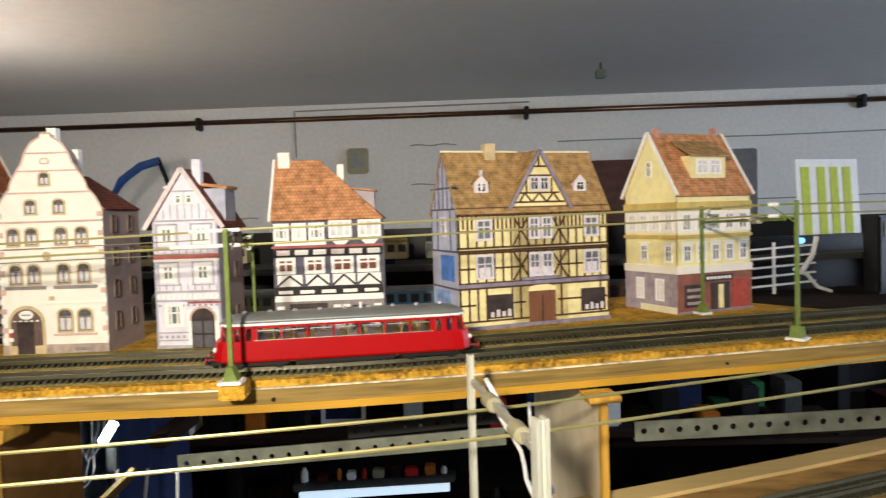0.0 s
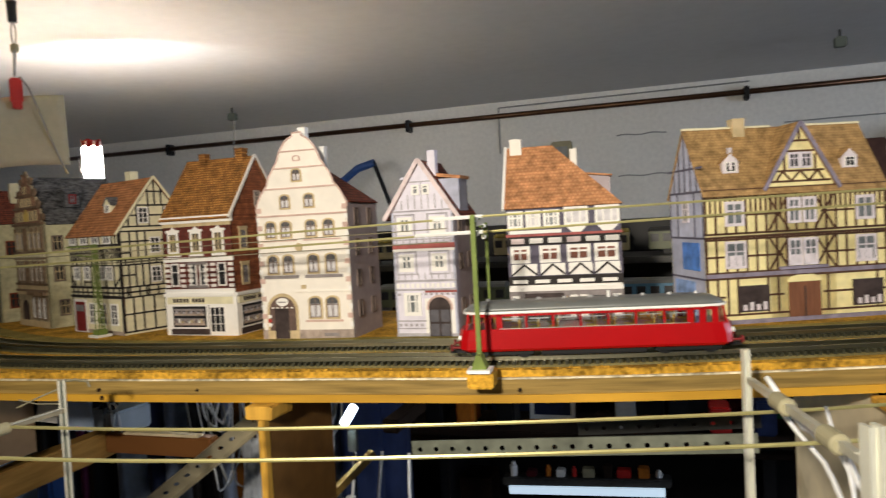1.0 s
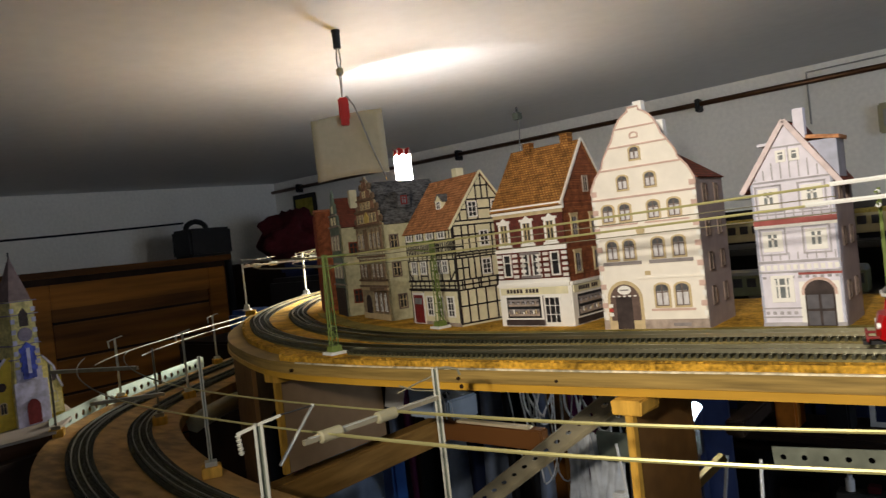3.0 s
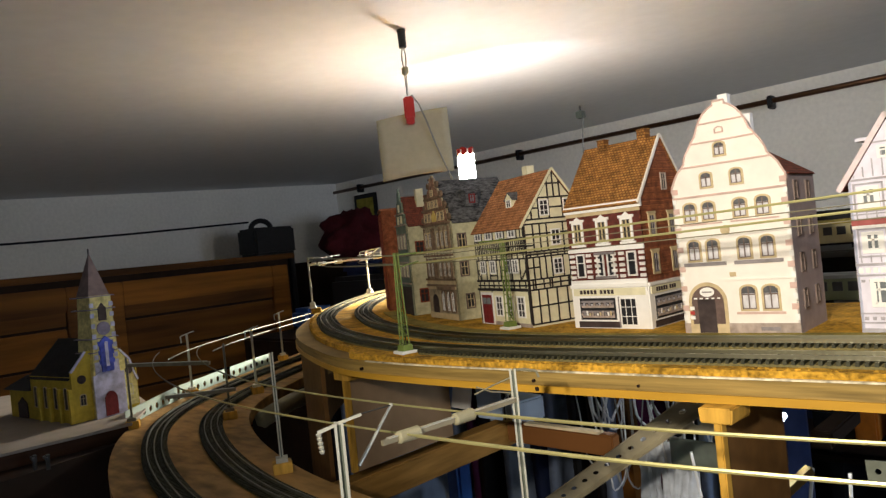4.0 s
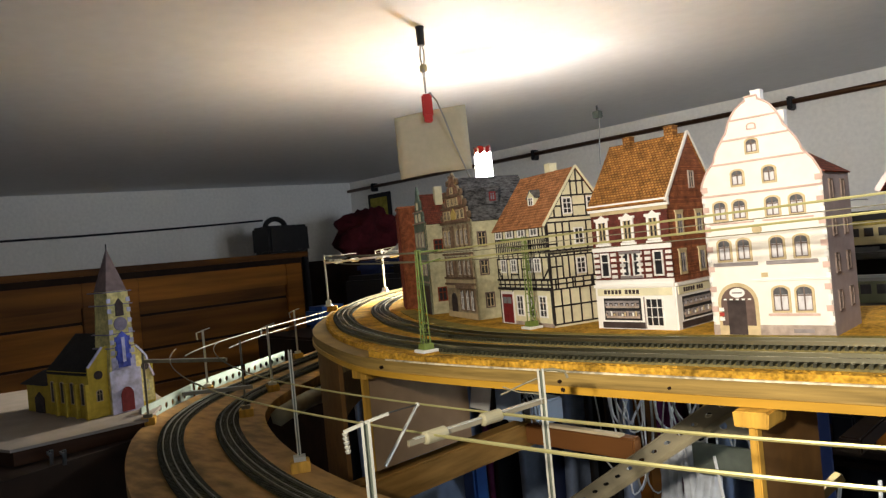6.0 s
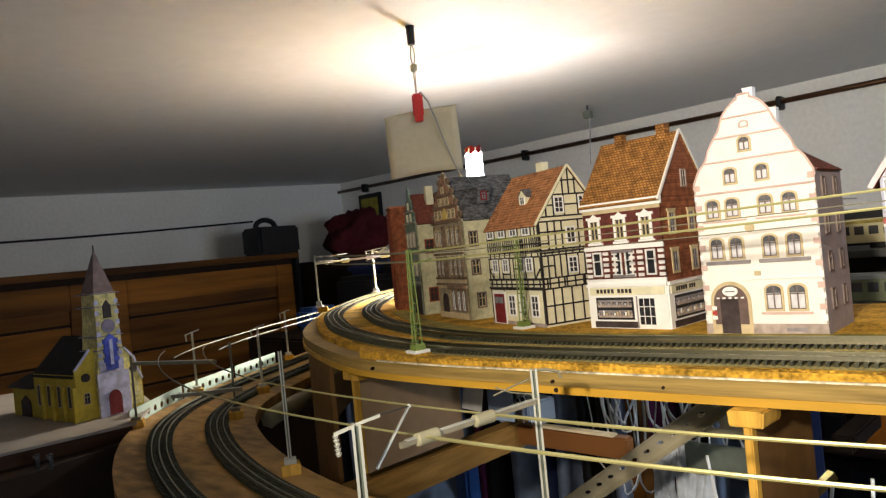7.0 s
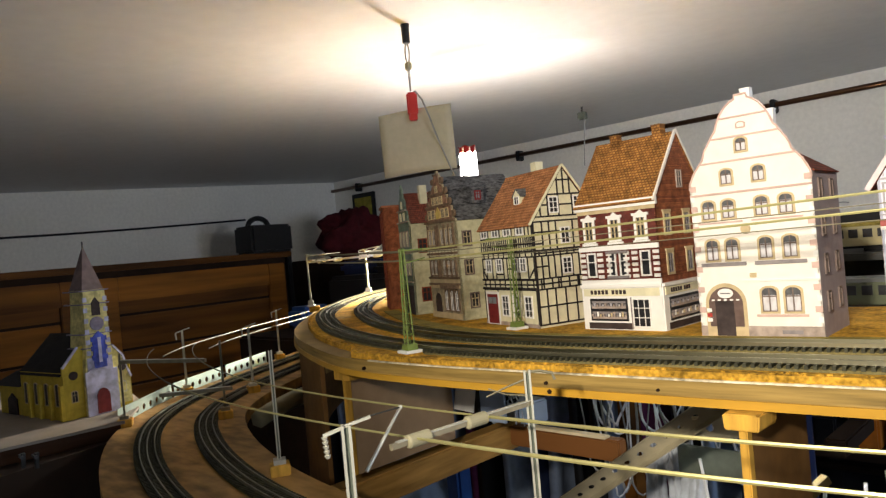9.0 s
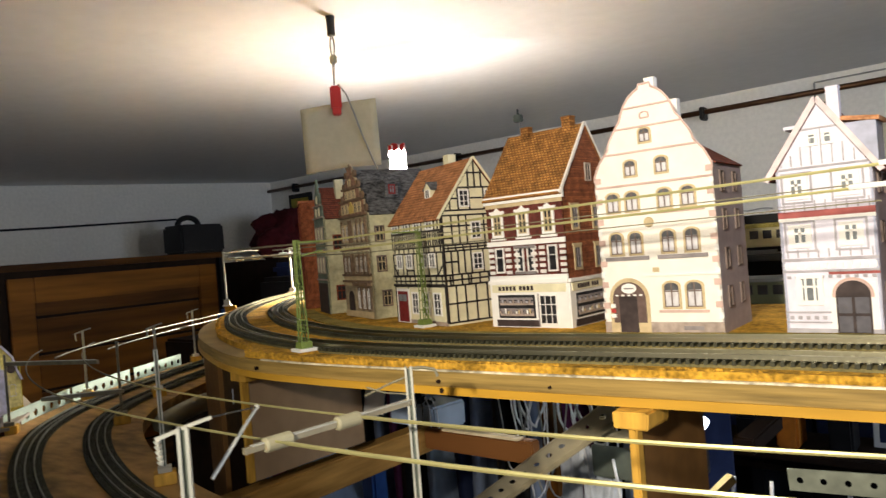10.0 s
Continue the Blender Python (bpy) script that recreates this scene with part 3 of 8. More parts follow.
bm = bmesh.new()
ribbon(bm, [a for a, b in far_edge], [b for a, b in far_edge], LOW - 0.018, LOW + 0.0030)
solo("edge_batten", bm, M_PALEPINE, "pale pine batten along the back of the lower board", "batten", "structure")
track("lower_outer_track", offset(DN, 0.034), LOW, "dark model railway track on the lower board", near=(-1.1, -0.6))
track("lower_inner_track", offset(DN, -0.034), LOW, "dark model railway track on the lower board", near=(-1.1, -0.6))

# ---- card houses ----
WINDOWS = {}


def bar_mesh(w, h, cols, rows, f, mat):
    """Shared mesh of a window's glazing bars."""
    key = ("bars", round(w, 5), round(h, 5), cols, rows, mat.name)
    if key not in WINDOWS:
        bm = bmesh.new()
        t = max(0.0007, f * 0.6)
        for c in range(1, cols):
            x = -w / 2 + w * c / cols
            box(bm, x - t / 2, x + t / 2, -0.0011, 0, f, h - f)
        box(bm, -w / 2 + f, w / 2 - f, -0.0011, 0, h * 0.62 - t / 2, h * 0.62 + t / 2)
        box(bm, -w / 2 + f, -w / 2 + f + t * 0.7, -0.0010, 0, f, h * 0.86)
        box(bm, w / 2 - f - t * 0.7, w / 2 - f, -0.0010, 0, f, h * 0.86)
        box(bm, -w / 2 + f, w / 2 - f, -0.0010, 0, f, f + t * 0.8)
        WINDOWS[key] = mesh("glazing_bar", bm, mat)
    return WINDOWS[key]


def pane_mesh(w, h, cols, rows, arched, frame_mat, pane_mat, f):
    """Shared meshes of a window: its frame with glazing bars, and its pane."""
    key = (round(w, 5), round(h, 5), cols, rows, arched, frame_mat.name, pane_mat.name)
    if key in WINDOWS:
        return WINDOWS[key]
    top = [(w / 2 * math.cos(a), h - w * 0.3 + w * 0.3 * math.sin(a)) for a in [math.pi * k / 8 for k in range(9)]] if arched else [(w / 2, h), (-w / 2, h)]
    outline = [(-w / 2, 0), (w / 2, 0)] + top
    inner = [(x * (1 - 2 * f / w), f + z * (1 - 2 * f / h)) for x, z in outline]
    bm = bmesh.new()
    n = len(outline)
    rings = []
    for y in (0.0, -0.0012):
        rings.append(([bm.verts.new((x, y, z)) for x, z in outline], [bm.verts.new((x, y, z)) for x, z in inner]))
    for i in range(n):
        j = (i + 1) % n
        (o0, i0), (o1, i1) = rings
        bm.faces.new((o1[i], o1[j], i1[j], i1[i]))
        bm.faces.new((o0[i], o0[j], o1[j], o1[i]))
        bm.faces.new((i0[j], i0[i], i1[i], i1[j]))
    t = max(0.0005, f * 0.55)
    for c in range(1, cols):
        x = -w / 2 + w * c / cols
        box(bm, x - t / 2, x + t / 2, -0.0009, 0, f * 0.5, h - f * 0.5)
    for r in range(1, rows):
        z = h * (0.62 if rows == 2 else r / rows)
        box(bm, -w / 2 + f * 0.5, w / 2 - f * 0.5, -0.0009, 0, z - t / 2, z + t / 2)
    fm = mesh("window_frame", bm, frame_mat)
    bm = bmesh.new()
    prism(bm, inner, -0.0004, 0)
    WINDOWS[key] = fm, mesh("pane", bm, pane_mat)
    return WINDOWS[key]


class House:
    """A card house: local x along the front, y into its depth."""

    def __init__(self, name, x, y, turn, w, d, label, z=TOP):
        self.ob = thing(name, label, "model house", pose(x, y, z, 0, 0, turn), "card houses in a row")
        self.w, self.d = w, d
        self.face = {"front": Matrix(), "right": pose(w, 0, 0, 0, 0, 90), "left": pose(0, d, 0, 0, 0, -90)}

    def put(self, name, bm, mat, face="front", label="", parent=None):
        ob = part(name, bm, mat, parent or self.ob, label)
        ob.matrix_local = self.face[face]
        return ob

    def wall(self, outline, face, mat, thick=0.0015, label=""):
        bm = bmesh.new()
        prism(bm, outline, 0, thick)
        return self.put("wall", bm, mat, face, label)

    def strip(self, name, u0, u1, v0, v1, mat, face="front", proud=0.0010, label=""):
        bm = bmesh.new()
        box(bm, u0, u1, -proud, 0.0002, v0, v1)
        return self.put(name, bm, mat, face, label)

    def shape(self, name, outline, mat, face="front", proud=0.0008, label=""):
        bm = bmesh.new()
        prism(bm, outline, -proud, 0.0002)
        return self.put(name, bm, mat, face, label)

    def window(self, u, v, w, h, face="front", cols=2, rows=2, arched=False, frame=None, pane=None, f=0.0011, proud=0.0, bars=None):
        fm, pm = pane_mesh(w, h, 1 if bars else cols, 1 if bars else rows, arched, frame or M_WHITE, pane or M_PANE, f)
        ob = new("window", fm)
        ob.parent = self.ob
        ob.matrix_local = self.face[face] @ pose(u, -proud, v)
        p = new("pane", pm)
        p.parent = ob
        if bars:
            g = new("glazing_bar", bar_mesh(w, h, cols, rows, f, bars))
            g.parent = ob
        return ob

    def timber(self, lines, width, mat, face="front", proud=0.0006):
        bm = bmesh.new()
        for u0, v0, u1, v1 in lines:
            p, q = Vector((u0, -proud / 2, v0)), Vector((u1, -proud / 2, v1))
            dirn = (q - p).normalized()
            side = Vector((-dirn.z, 0, dirn.x)) * width / 2
            a = [bm.verts.new(c + Vector((0, s, 0))) for s in (-proud / 2, proud / 2 + 0.0001) for c in (p - side, q - side, q + side, p + side)]
            bm.faces.new(a[:4])
            for i in range(4):
                bm.faces.new((a[i], a[4 + i], a[4 + (i + 1) % 4], a[(i + 1) % 4]))
        bmesh.ops.recalc_face_normals(bm, faces=bm.faces)
        return self.put("timber_framing", bm, mat, face)

    def roof_plane(self, a, b, c, d, mat, thick=0.0012, name="roof_panel"):
        """A slab through four corners, thick below them."""
        bm = bmesh.new()
        n = (Vector(b) - Vector(a)).cross(Vector(d) - Vector(a)).normalized()
        if n.z < 0:
            n = -n
        top = [bm.verts.new(p) for p in (a, b, c, d)]
        low = [bm.verts.new(Vector(p) - n * thick) for p in (a, b, c, d)]
        bm.faces.new(top), bm.faces.new(low[::-1])
        for i in range(4):
            bm.faces.new((top[i], low[i], low[(i + 1) % 4], top[(i + 1) % 4]))
        bmesh.ops.recalc_face_normals(bm, faces=bm.faces)
        return part(name, bm, mat, self.ob)

    def chimney(self, x, y, z, w, h, mat, cap=None):
        bm = bmesh.new()
        box(bm, x - w / 2, x + w / 2, y - w / 2, y + w / 2, z - 0.012, z + h)
        ch = part("chimney", bm, mat, self.ob)
        bm = bmesh.new()
        box(bm, x - w * 0.54, x + w * 0.54, y - w * 0.54, y + w * 0.54, z + h, z + h + 0.0012)
        part("cap", bm, cap or mat, ch)

    def dormer(self, u, y, v, w, h, depth, wall, roof, cols=2):
        """A small roof dormer facing the front, at depth y."""
        bm = bmesh.new()
        prism(bm, [(u - w / 2, v), (u + w / 2, v), (u + w / 2, v + h * 0.62), (u, v + h), (u - w / 2, v + h * 0.62)], y, y + depth)
        dm = part("dormer", bm, wall, self.ob)
        for s in (-1, 1):
            bm = bmesh.new()
            p = [(u + s * w * 0.62, y - 0.001, v + h * 0.55), (u, y - 0.001, v + h + 0.0008), (u, y + depth, v + h + 0.0008), (u + s * w * 0.62, y + depth, v + h * 0.55)]
            vs = [bm.verts.new(c) for c in p] + [bm.verts.new((c[0], c[1], c[2] - 0.0009)) for c in p]
            bm.faces.new(vs[:4]), bm.faces.new(vs[4:])
            for i in range(4):
                bm.faces.new((vs[i], vs[(i + 1) % 4], vs[4 + (i + 1) % 4], vs[4 + i]))
            bmesh.ops.recalc_face_normals(bm, faces=bm.faces)
            part("dormer_roof", bm, roof, dm)
        fm, pm = pane_mesh(w * 0.62, h * 0.5, cols, 2, False, M_WHITE, M_PANE, 0.0007)
        ob = new("dormer_window", fm)
        ob.parent = self.ob
        ob.matrix_local = pose(u, y, v + h * 0.06)
        p = new("pane", pm)
        p.parent = ob
        return dm

    def ridge_roof(self, eave, ridge, mat, over=0.003, side=0.0015, rear_mat=None, lift=0.0):
        """Ridge along the front."""
        w, d = self.w, self.d
        for y0, m in ((-over, mat), (d + over, rear_mat or mat)):
            drop = (ridge - eave) / (d / 2) * over
            self.roof_plane((-side, y0, eave - drop), (w + side, y0, eave - drop), (w + side, d / 2, ridge), (-side, d / 2, ridge), m)

    def gable_roof(self, eave, ridge, mat, over=0.003, front=0.0, centre=None):
        """Ridge into the depth."""
        w, d = self.w, self.d
        c = w / 2 if centre is None else centre
        for x0, half in ((-over, c), (w + over, w - c)):
            drop = (ridge - eave) / half * over
            self.roof_plane((x0, -front, eave - drop), (c, -front, ridge), (c, d, ridge), (x0, d, eave - drop), mat)

    def box_walls(self, eave, front, right=None, left=None, ridge=None, gable="none"):
        w, d = self.w, self.d
        flat = lambda n: [(0, 0), (n, 0), (n, eave), (0, eave)]
        peak = lambda n: [(0, 0), (n, 0), (n, eave), (n / 2, ridge - 0.0012), (0, eave)]
        self.wall(peak(w) if gable == "front" else flat(w), "front", front)
        self.wall(peak(d) if gable == "side" else flat(d), "right", right or front)
        self.wall(peak(d) if gable == "side" else flat(d), "left", left or front)
        bm = bmesh.new()
        prism(bm, peak(w) if gable == "front" else flat(w), d - 0.0015, d - 0.0001)
        part("rear_wall", bm, right or front, self.ob)


def mm(*lines):
    """Millimetres to metres."""
    return [tuple(c / 1000 for c in line) for line in lines]


def white_gabled_house():
    h = House("white_gabled_house", -0.404, 0.622, 1.5, 0.094, 0.072, "tall cream card house with curved gable and arched brown door")
    half = [(47, 122), (46.4, 127), (44, 132), (41.5, 137), (37.5, 142), (34.4, 145.5), (33.4, 150), (31.5, 154), (28.5, 158.5), (25.2, 164), (22.6, 167), (21.4, 170.5), (20, 174.5), (17.5, 179.5), (13.5, 185), (9, 188.5), (5, 190.5), (4.6, 193.5)]
    right = [(47 + x, z) for x, z in half]
    left = [(47 - x, z) for x, z in half[::-1]]
    h.wall(mm((0, 0), (94, 0), *right, *left), "front", M_CARD_WHITE, 0.002)
    bm = bmesh.new()
    tube(bm, [(x / 1000, -0.0002, z / 1000) for x, z in right + left], 0.0009)
    h.put("gable_coping", bm, M_TRIM_PINK)
    # side walls get the darkened card, shading put into the colour
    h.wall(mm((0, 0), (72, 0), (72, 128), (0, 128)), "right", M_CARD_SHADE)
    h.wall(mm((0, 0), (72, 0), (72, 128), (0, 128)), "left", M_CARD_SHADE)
    h.gable_roof(0.128, 0.160, M_TILE_SIDE, 0.002, -0.002)
    bm = bmesh.new()
    prism(bm, mm((0, 0), (94, 0), (94, 128), (47, 159), (0, 128)), 0.0705, 0.0719)
    part("rear_wall", bm, M_CARD_SHADE, h.ob)
    for v0, v1, u0, u1 in ((116, 117.6, 0, 94), (141.5, 142.9, 10, 84), (160.5, 161.8, 21, 73), (176, 177.2, 29, 65), (44, 45.4, 36, 94)):
        h.strip("cornice", u0 / 1000, u1 / 1000, v0 / 1000, v1 / 1000, M_TRIM_PINK if v0 > 60 else M_CARD_WHITE, proud=0.0012)
    h.strip("plinth", 0, 0.094, 0, 0.0085, M_STONE, proud=0.0006)
    h.strip("cellar_hatch", 0.064, 0.079, 0.0025, 0.0055, M_GREY, proud=0.0009)
    for side in (0, 1):
        for k in range(14):
            bm = bmesh.new()
            length = 0.0052 if k % 2 else 0.0032
            u = 0 if side == 0 else 0.094 - length
            box(bm, u, u + length, -0.0006, 0.0002, 0.011 + k * 0.0084, 0.011 + k * 0.0084 + 0.0046)
            h.put("quoin", bm, M_TRIM_PINK if k % 2 else M_WHITE)
    for u in (15, 31, 57, 75):
        h.window(u / 1000, 0.061, 0.0125, 0.0195, arched=True, frame=M_TRIM_TAN, bars=M_WINDARK, pane=M_PANE_WHITE, f=0.0015)
        h.window((u - 0.5) / 1000, 0.095, 0.0125, 0.0175, arched=True, frame=M_TRIM_TAN, bars=M_WINDARK, pane=M_PANE_WHITE, f=0.0015)
    for u in (56.5, 74):
        h.window(u / 1000, 0.0185, 0.0145, 0.022, arched=True, frame=M_TRIM_TAN, bars=M_WINDARK, pane=M_PANE_WHITE, rows=3, f=0.0016)
    for u in (31, 56):
        h.window(u / 1000, 0.1225, 0.0115, 0.0145, arched=True, frame=M_TRIM_TAN, bars=M_WINDARK, pane=M_PANE_WHITE, f=0.0014)
    h.window(0.0445, 0.1475, 0.011, 0.013, arched=True, frame=M_TRIM_TAN, bars=M_WINDARK, pane=M_PANE_WHITE, f=0.0014)
    h.window(0.0455, 0.167, 0.0075, 0.0055, arched=True, frame=M_TRIM_PINK, pane=M_CARD_WHITE, cols=1, rows=1, f=0.001)
    for u, v, w1, ht in [(u, 61, 12.5, 19.5) for u in (15, 31, 57, 75)] + [(u - 0.5, 95, 12.5, 17.5) for u in (15, 31, 57, 75)] + [(u, 18.5, 14.5, 22) for u in (56.5, 74)] + [(u, 122.5, 11.5, 14.5) for u in (31, 56)] + [(44.5, 147.5, 11, 13)]:
        rise = w1 * 0.26
        top = [(u + (w1 / 2 - 1.6) * math.cos(a), v + ht - 1.4 - rise + rise * math.sin(a)) for a in [math.pi * k / 8 for k in range(9)]]
        h.shape("fanlight", mm((u + w1 / 2 - 1.6, v + ht * 0.66), *top, (u - w1 / 2 + 1.6, v + ht * 0.66)), M_PANE_MID, proud=0.0010)
    for u0, u1 in ((5, 41), (48, 86)):
        h.strip("balcony_rail", u0 / 1000, u1 / 1000, 0.0575, 0.0603, M_GREY, proud=0.0016)
        h.strip("window_sill", u0 / 1000, u1 / 1000, 0.0925, 0.0938, M_TRIM_PINK, proud=0.0012)
    h.strip("window_sill", 0.046, 0.084, 0.0160, 0.0178, M_TRIM_PINK, proud=0.0012)
    arch = [(22 + 16.5 * math.cos(a), 27 + 16.5 * math.sin(a)) for a in [math.pi * k / 14 for k in range(15)]]
    h.shape("door_surround", mm((38.5, 0), *arch, (5.5, 0)), M_TRIM_TAN, proud=0.0007)
    arch = [(22 + 13.8 * math.cos(a), 26.5 + 13.8 * math.sin(a)) for a in [math.pi * k / 14 for k in range(15)]]
    door = h.shape("arched_door", mm((35.8, 8), *arch, (8.2, 8)), M_DOOR_BROWN, proud=0.0010, label="dark brown arched double door")
    bm = bmesh.new()
    box(bm, 0.0135, 0.0285, -0.0014, 0, 0.0005, 0.029)
    part("door_leaf", bm, M_DOOR_DARK, door)
    for u in (12, 17, 22, 27, 32):
        bm = bmesh.new()
        box(bm, u / 1000 - 0.0012, u / 1000 + 0.0012, -0.0015, 0, 0.0292, 0.0304)
        part("rivet_bar", bm, M_WHITE, door)
    bm = bmesh.new()
    bmesh.ops.create_cone(bm, cap_ends=True, segments=20, radius1=1, radius2=1, depth=0.0012, matrix=pose(0.0225, -0.0012, 0.0352, 90))
    for v in bm.verts:
        v.co.x, v.co.z = 0.0225 + (v.co.x - 0.0225) * 0.0062, 0.0352 + (v.co.z - 0.0352) * 0.0040
    sign = h.put("oval_sign", bm, M_WHITE, label="white oval sign with unreadable lettering")
    bm = bmesh.new()
    box(bm, 0.0185, 0.0265, -0.0022, -0.0016, 0.0347, 0.0358)
    part("lettering", bm, M_GREY, sign)
    for k, v in enumerate((12, 16, 20)):
        h.strip("door_poster", 0.0062, 0.0102, v / 1000, (v + 3) / 1000, M_POSTER if k % 2 else M_WHITE, proud=0.0013)
    bm = bmesh.new()
    bmesh.ops.create_cone(bm, cap_ends=True, segments=20, radius1=0.0042, radius2=0.0034, depth=0.0016, matrix=pose(0.0425, -0.0006, 0.0865, 90))
    h.put("medallion", bm, M_TRIM_TAN, label="round ochre medallion")
    h.strip("plaque", 0.043, 0.048, 0.0475, 0.051, M_TRIM_TAN)
    for r in range(4):
        for c in range(2):
            h.window(0.018 + 0.032 * c, 0.018 + 0.029 * r, 0.009, 0.016, "right", frame=M_WINDARK, f=0.001)
    h.chimney(0.048, 0.012, 0.180, 0.0075, 0.018, M_WHITE)
    h.chimney(0.061, 0.024, 0.160, 0.0070, 0.020, M_WHITE)


def brick_house():
    h = House("brick_corner_shop", -0.533, 0.647, -3, 0.086, 0.092, "red-brick card corner house with white bays and a shop front")
    h.box_walls(0.124, M_BRICK_X, M_BRICK_Y, M_BRICK_Y, 0.184, "side")
    h.ridge_roof(0.124, 0.184, M_TILE_BROWN, 0.004)
    for y0, y1, z0, z1 in ((-0.004, 0.046, 0.119, 0.1845), (0.096, 0.046, 0.119, 0.1845)):
        bm = bmesh.new()
        bar(bm, (0.0868, y0, z0), (0.0868, y1, z1), 0.0018, 0.0026)
        part("verge_board", bm, M_CARD_WHITE, h.ob)
    h.strip("eaves_cornice", -0.001, 0.088, 0.1155, 0.1225, M_WHITE, proud=0.0024)
    h.strip("frieze", 0, 0.086, 0.112, 0.1155, M_TRIM_TAN, proud=0.0008)
    for u in (13, 42, 70):
        h.window(u / 1000, 0.084, 0.0135, 0.023, frame=M_WHITE, pane=M_PANE, bars=M_TRIM_TAN, rows=2, f=0.0024)
        h.strip("pediment", (u - 8.5) / 1000, (u + 8.5) / 1000, 0.1065, 0.1090, M_WHITE, proud=0.0014)
        h.shape("pediment_peak", mm((u - 4, 108.8), (u + 4, 108.8), (u, 112)), M_WHITE, proud=0.0012)
        h.strip("sill", (u - 8.5) / 1000, (u + 8.5) / 1000, 0.0815, 0.0838, M_WHITE, proud=0.0016)
    for v0, v1 in ((76, 80.5), (43, 48)):
        h.strip("string_course", -0.0006, 0.0866, v0 / 1000, v1 / 1000, M_WHITE, proud=0.0016)
    for u0, u1 in ((0, 26), (30, 55), (58, 86)):
        for r in range(5):
            for a, b in ((u0, u0 + 6), (u1 - 6, u1)):
                h.strip("white_block", a / 1000, b / 1000, (49.5 + r * 5.4) / 1000, (52.6 + r * 5.4) / 1000, M_WHITE, proud=0.0010)
        m = (u0 + u1) / 2
        wide = 0 if u0 != 30 else 5
        for u in ((m,) if not wide else (m - 6, m + 6)):
            h.window(u / 1000, 0.0505, 0.0105 if not wide else 0.0085, 0.024, frame=M_WHITE, cols=1, rows=2, f=0.0016)
    for v in (50.5, 74.2):
        h.strip("balcony_edge", 0.031, 0.054, v / 1000 - 0.0014, v / 1000 + 0.001, M_GREY, proud=0.0030)
    # shop front
    for face, n in (("front", 86), ("right", 78)):
        h.strip("shop_front", -0.0008, n / 1000, 0, 0.0425, M_WHITE, face, proud=0.0016)
        h.strip("fascia_board", 0.002, (n - 2) / 1000, 0.0325, 0.0395, M_CARD_BEIGE, face, proud=0.0026)
        h.strip("ledge", -0.0012, (n + 1) / 1000, 0.0405, 0.0435, M_WHITE, face, proud=0.0036)
        for k in range(9 if face == "front" else 8):
            u = 0.010 + k * 0.0042 + (0.003 if k > 4 else 0)
            h.strip("letter_bar", u, u + 0.003, 0.0342, 0.0382, M_DOOR_DARK, face, proud=0.0029)
    for face, u0, u1 in (("front", 8, 50), ("right", 8, 72)):
        h.strip("shop_window", u0 / 1000, u1 / 1000, 0.0085, 0.0300, M_PANE, face, proud=0.0020)
        for r in range(4):
            h.strip("goods_shelf", (u0 + 2) / 1000, (u1 - 2) / 1000, (10.5 + r * 5) / 1000, (12.6 + r * 5) / 1000, M_GREY if r % 2 else M_STONE, face, proud=0.0024)
        h.strip("stall_riser", (u0 - 3) / 1000, (u1 + 3) / 1000, 0.0008, 0.0068, M_DOOR_DARK, face, proud=0.0022)
    h.window(0.0645, 0.003, 0.019, 0.027, frame=M_WHITE, cols=3, rows=3, f=0.0012, proud=0.0016)
    for face, u0, n in (("front", 9, 13), ("right", 9, 20)):
        for k in range(n):
            h.strip("display_item", (u0 + k * 3.1) / 1000, (u0 + 1.9 + k * 3.1) / 1000, 0.0127, 0.0150 + 0.0012 * (k % 3), (M_STONE, M_GREY, M_WHITE, M_TRIM_TAN)[(k * 5) % 4], face, proud=0.0026)
            h.strip("display_item", (u0 + k * 3.1) / 1000, (u0 + 2.1 + k * 3.1) / 1000, 0.0227, 0.0245 + 0.0010 * (k % 2), (M_GREY, M_STONE, M_GREYLINE)[(k * 2) % 3], face, proud=0.0026)
    h.strip("shop_door_rail", 0.053, 0.0545, 0.001, 0.031, M_GREY, proud=0.0020)
    for c in range(2):
        u = 0.018 + 0.036 * c
        for v in (0.050, 0.086):
            h.window(u, v, 0.0125, 0.022, "right", frame=M_TRIM_TAN, bars=M_GREY, f=0.0021)
            h.strip("hood_mould", u - 0.0075, u + 0.0075, v + 0.022, v + 0.0240, M_TRIM_TAN, "right", proud=0.0012)
    h.window(0.046, 0.130, 0.010, 0.017, "right", frame=M_STONE, f=0.0014)
    h.chimney(0.022, 0.046, 0.184, 0.0085, 0.005, M_TILE_BROWN)
    h.chimney(0.070, 0.046, 0.184, 0.0095, 0.0075, M_TILE_BROWN)


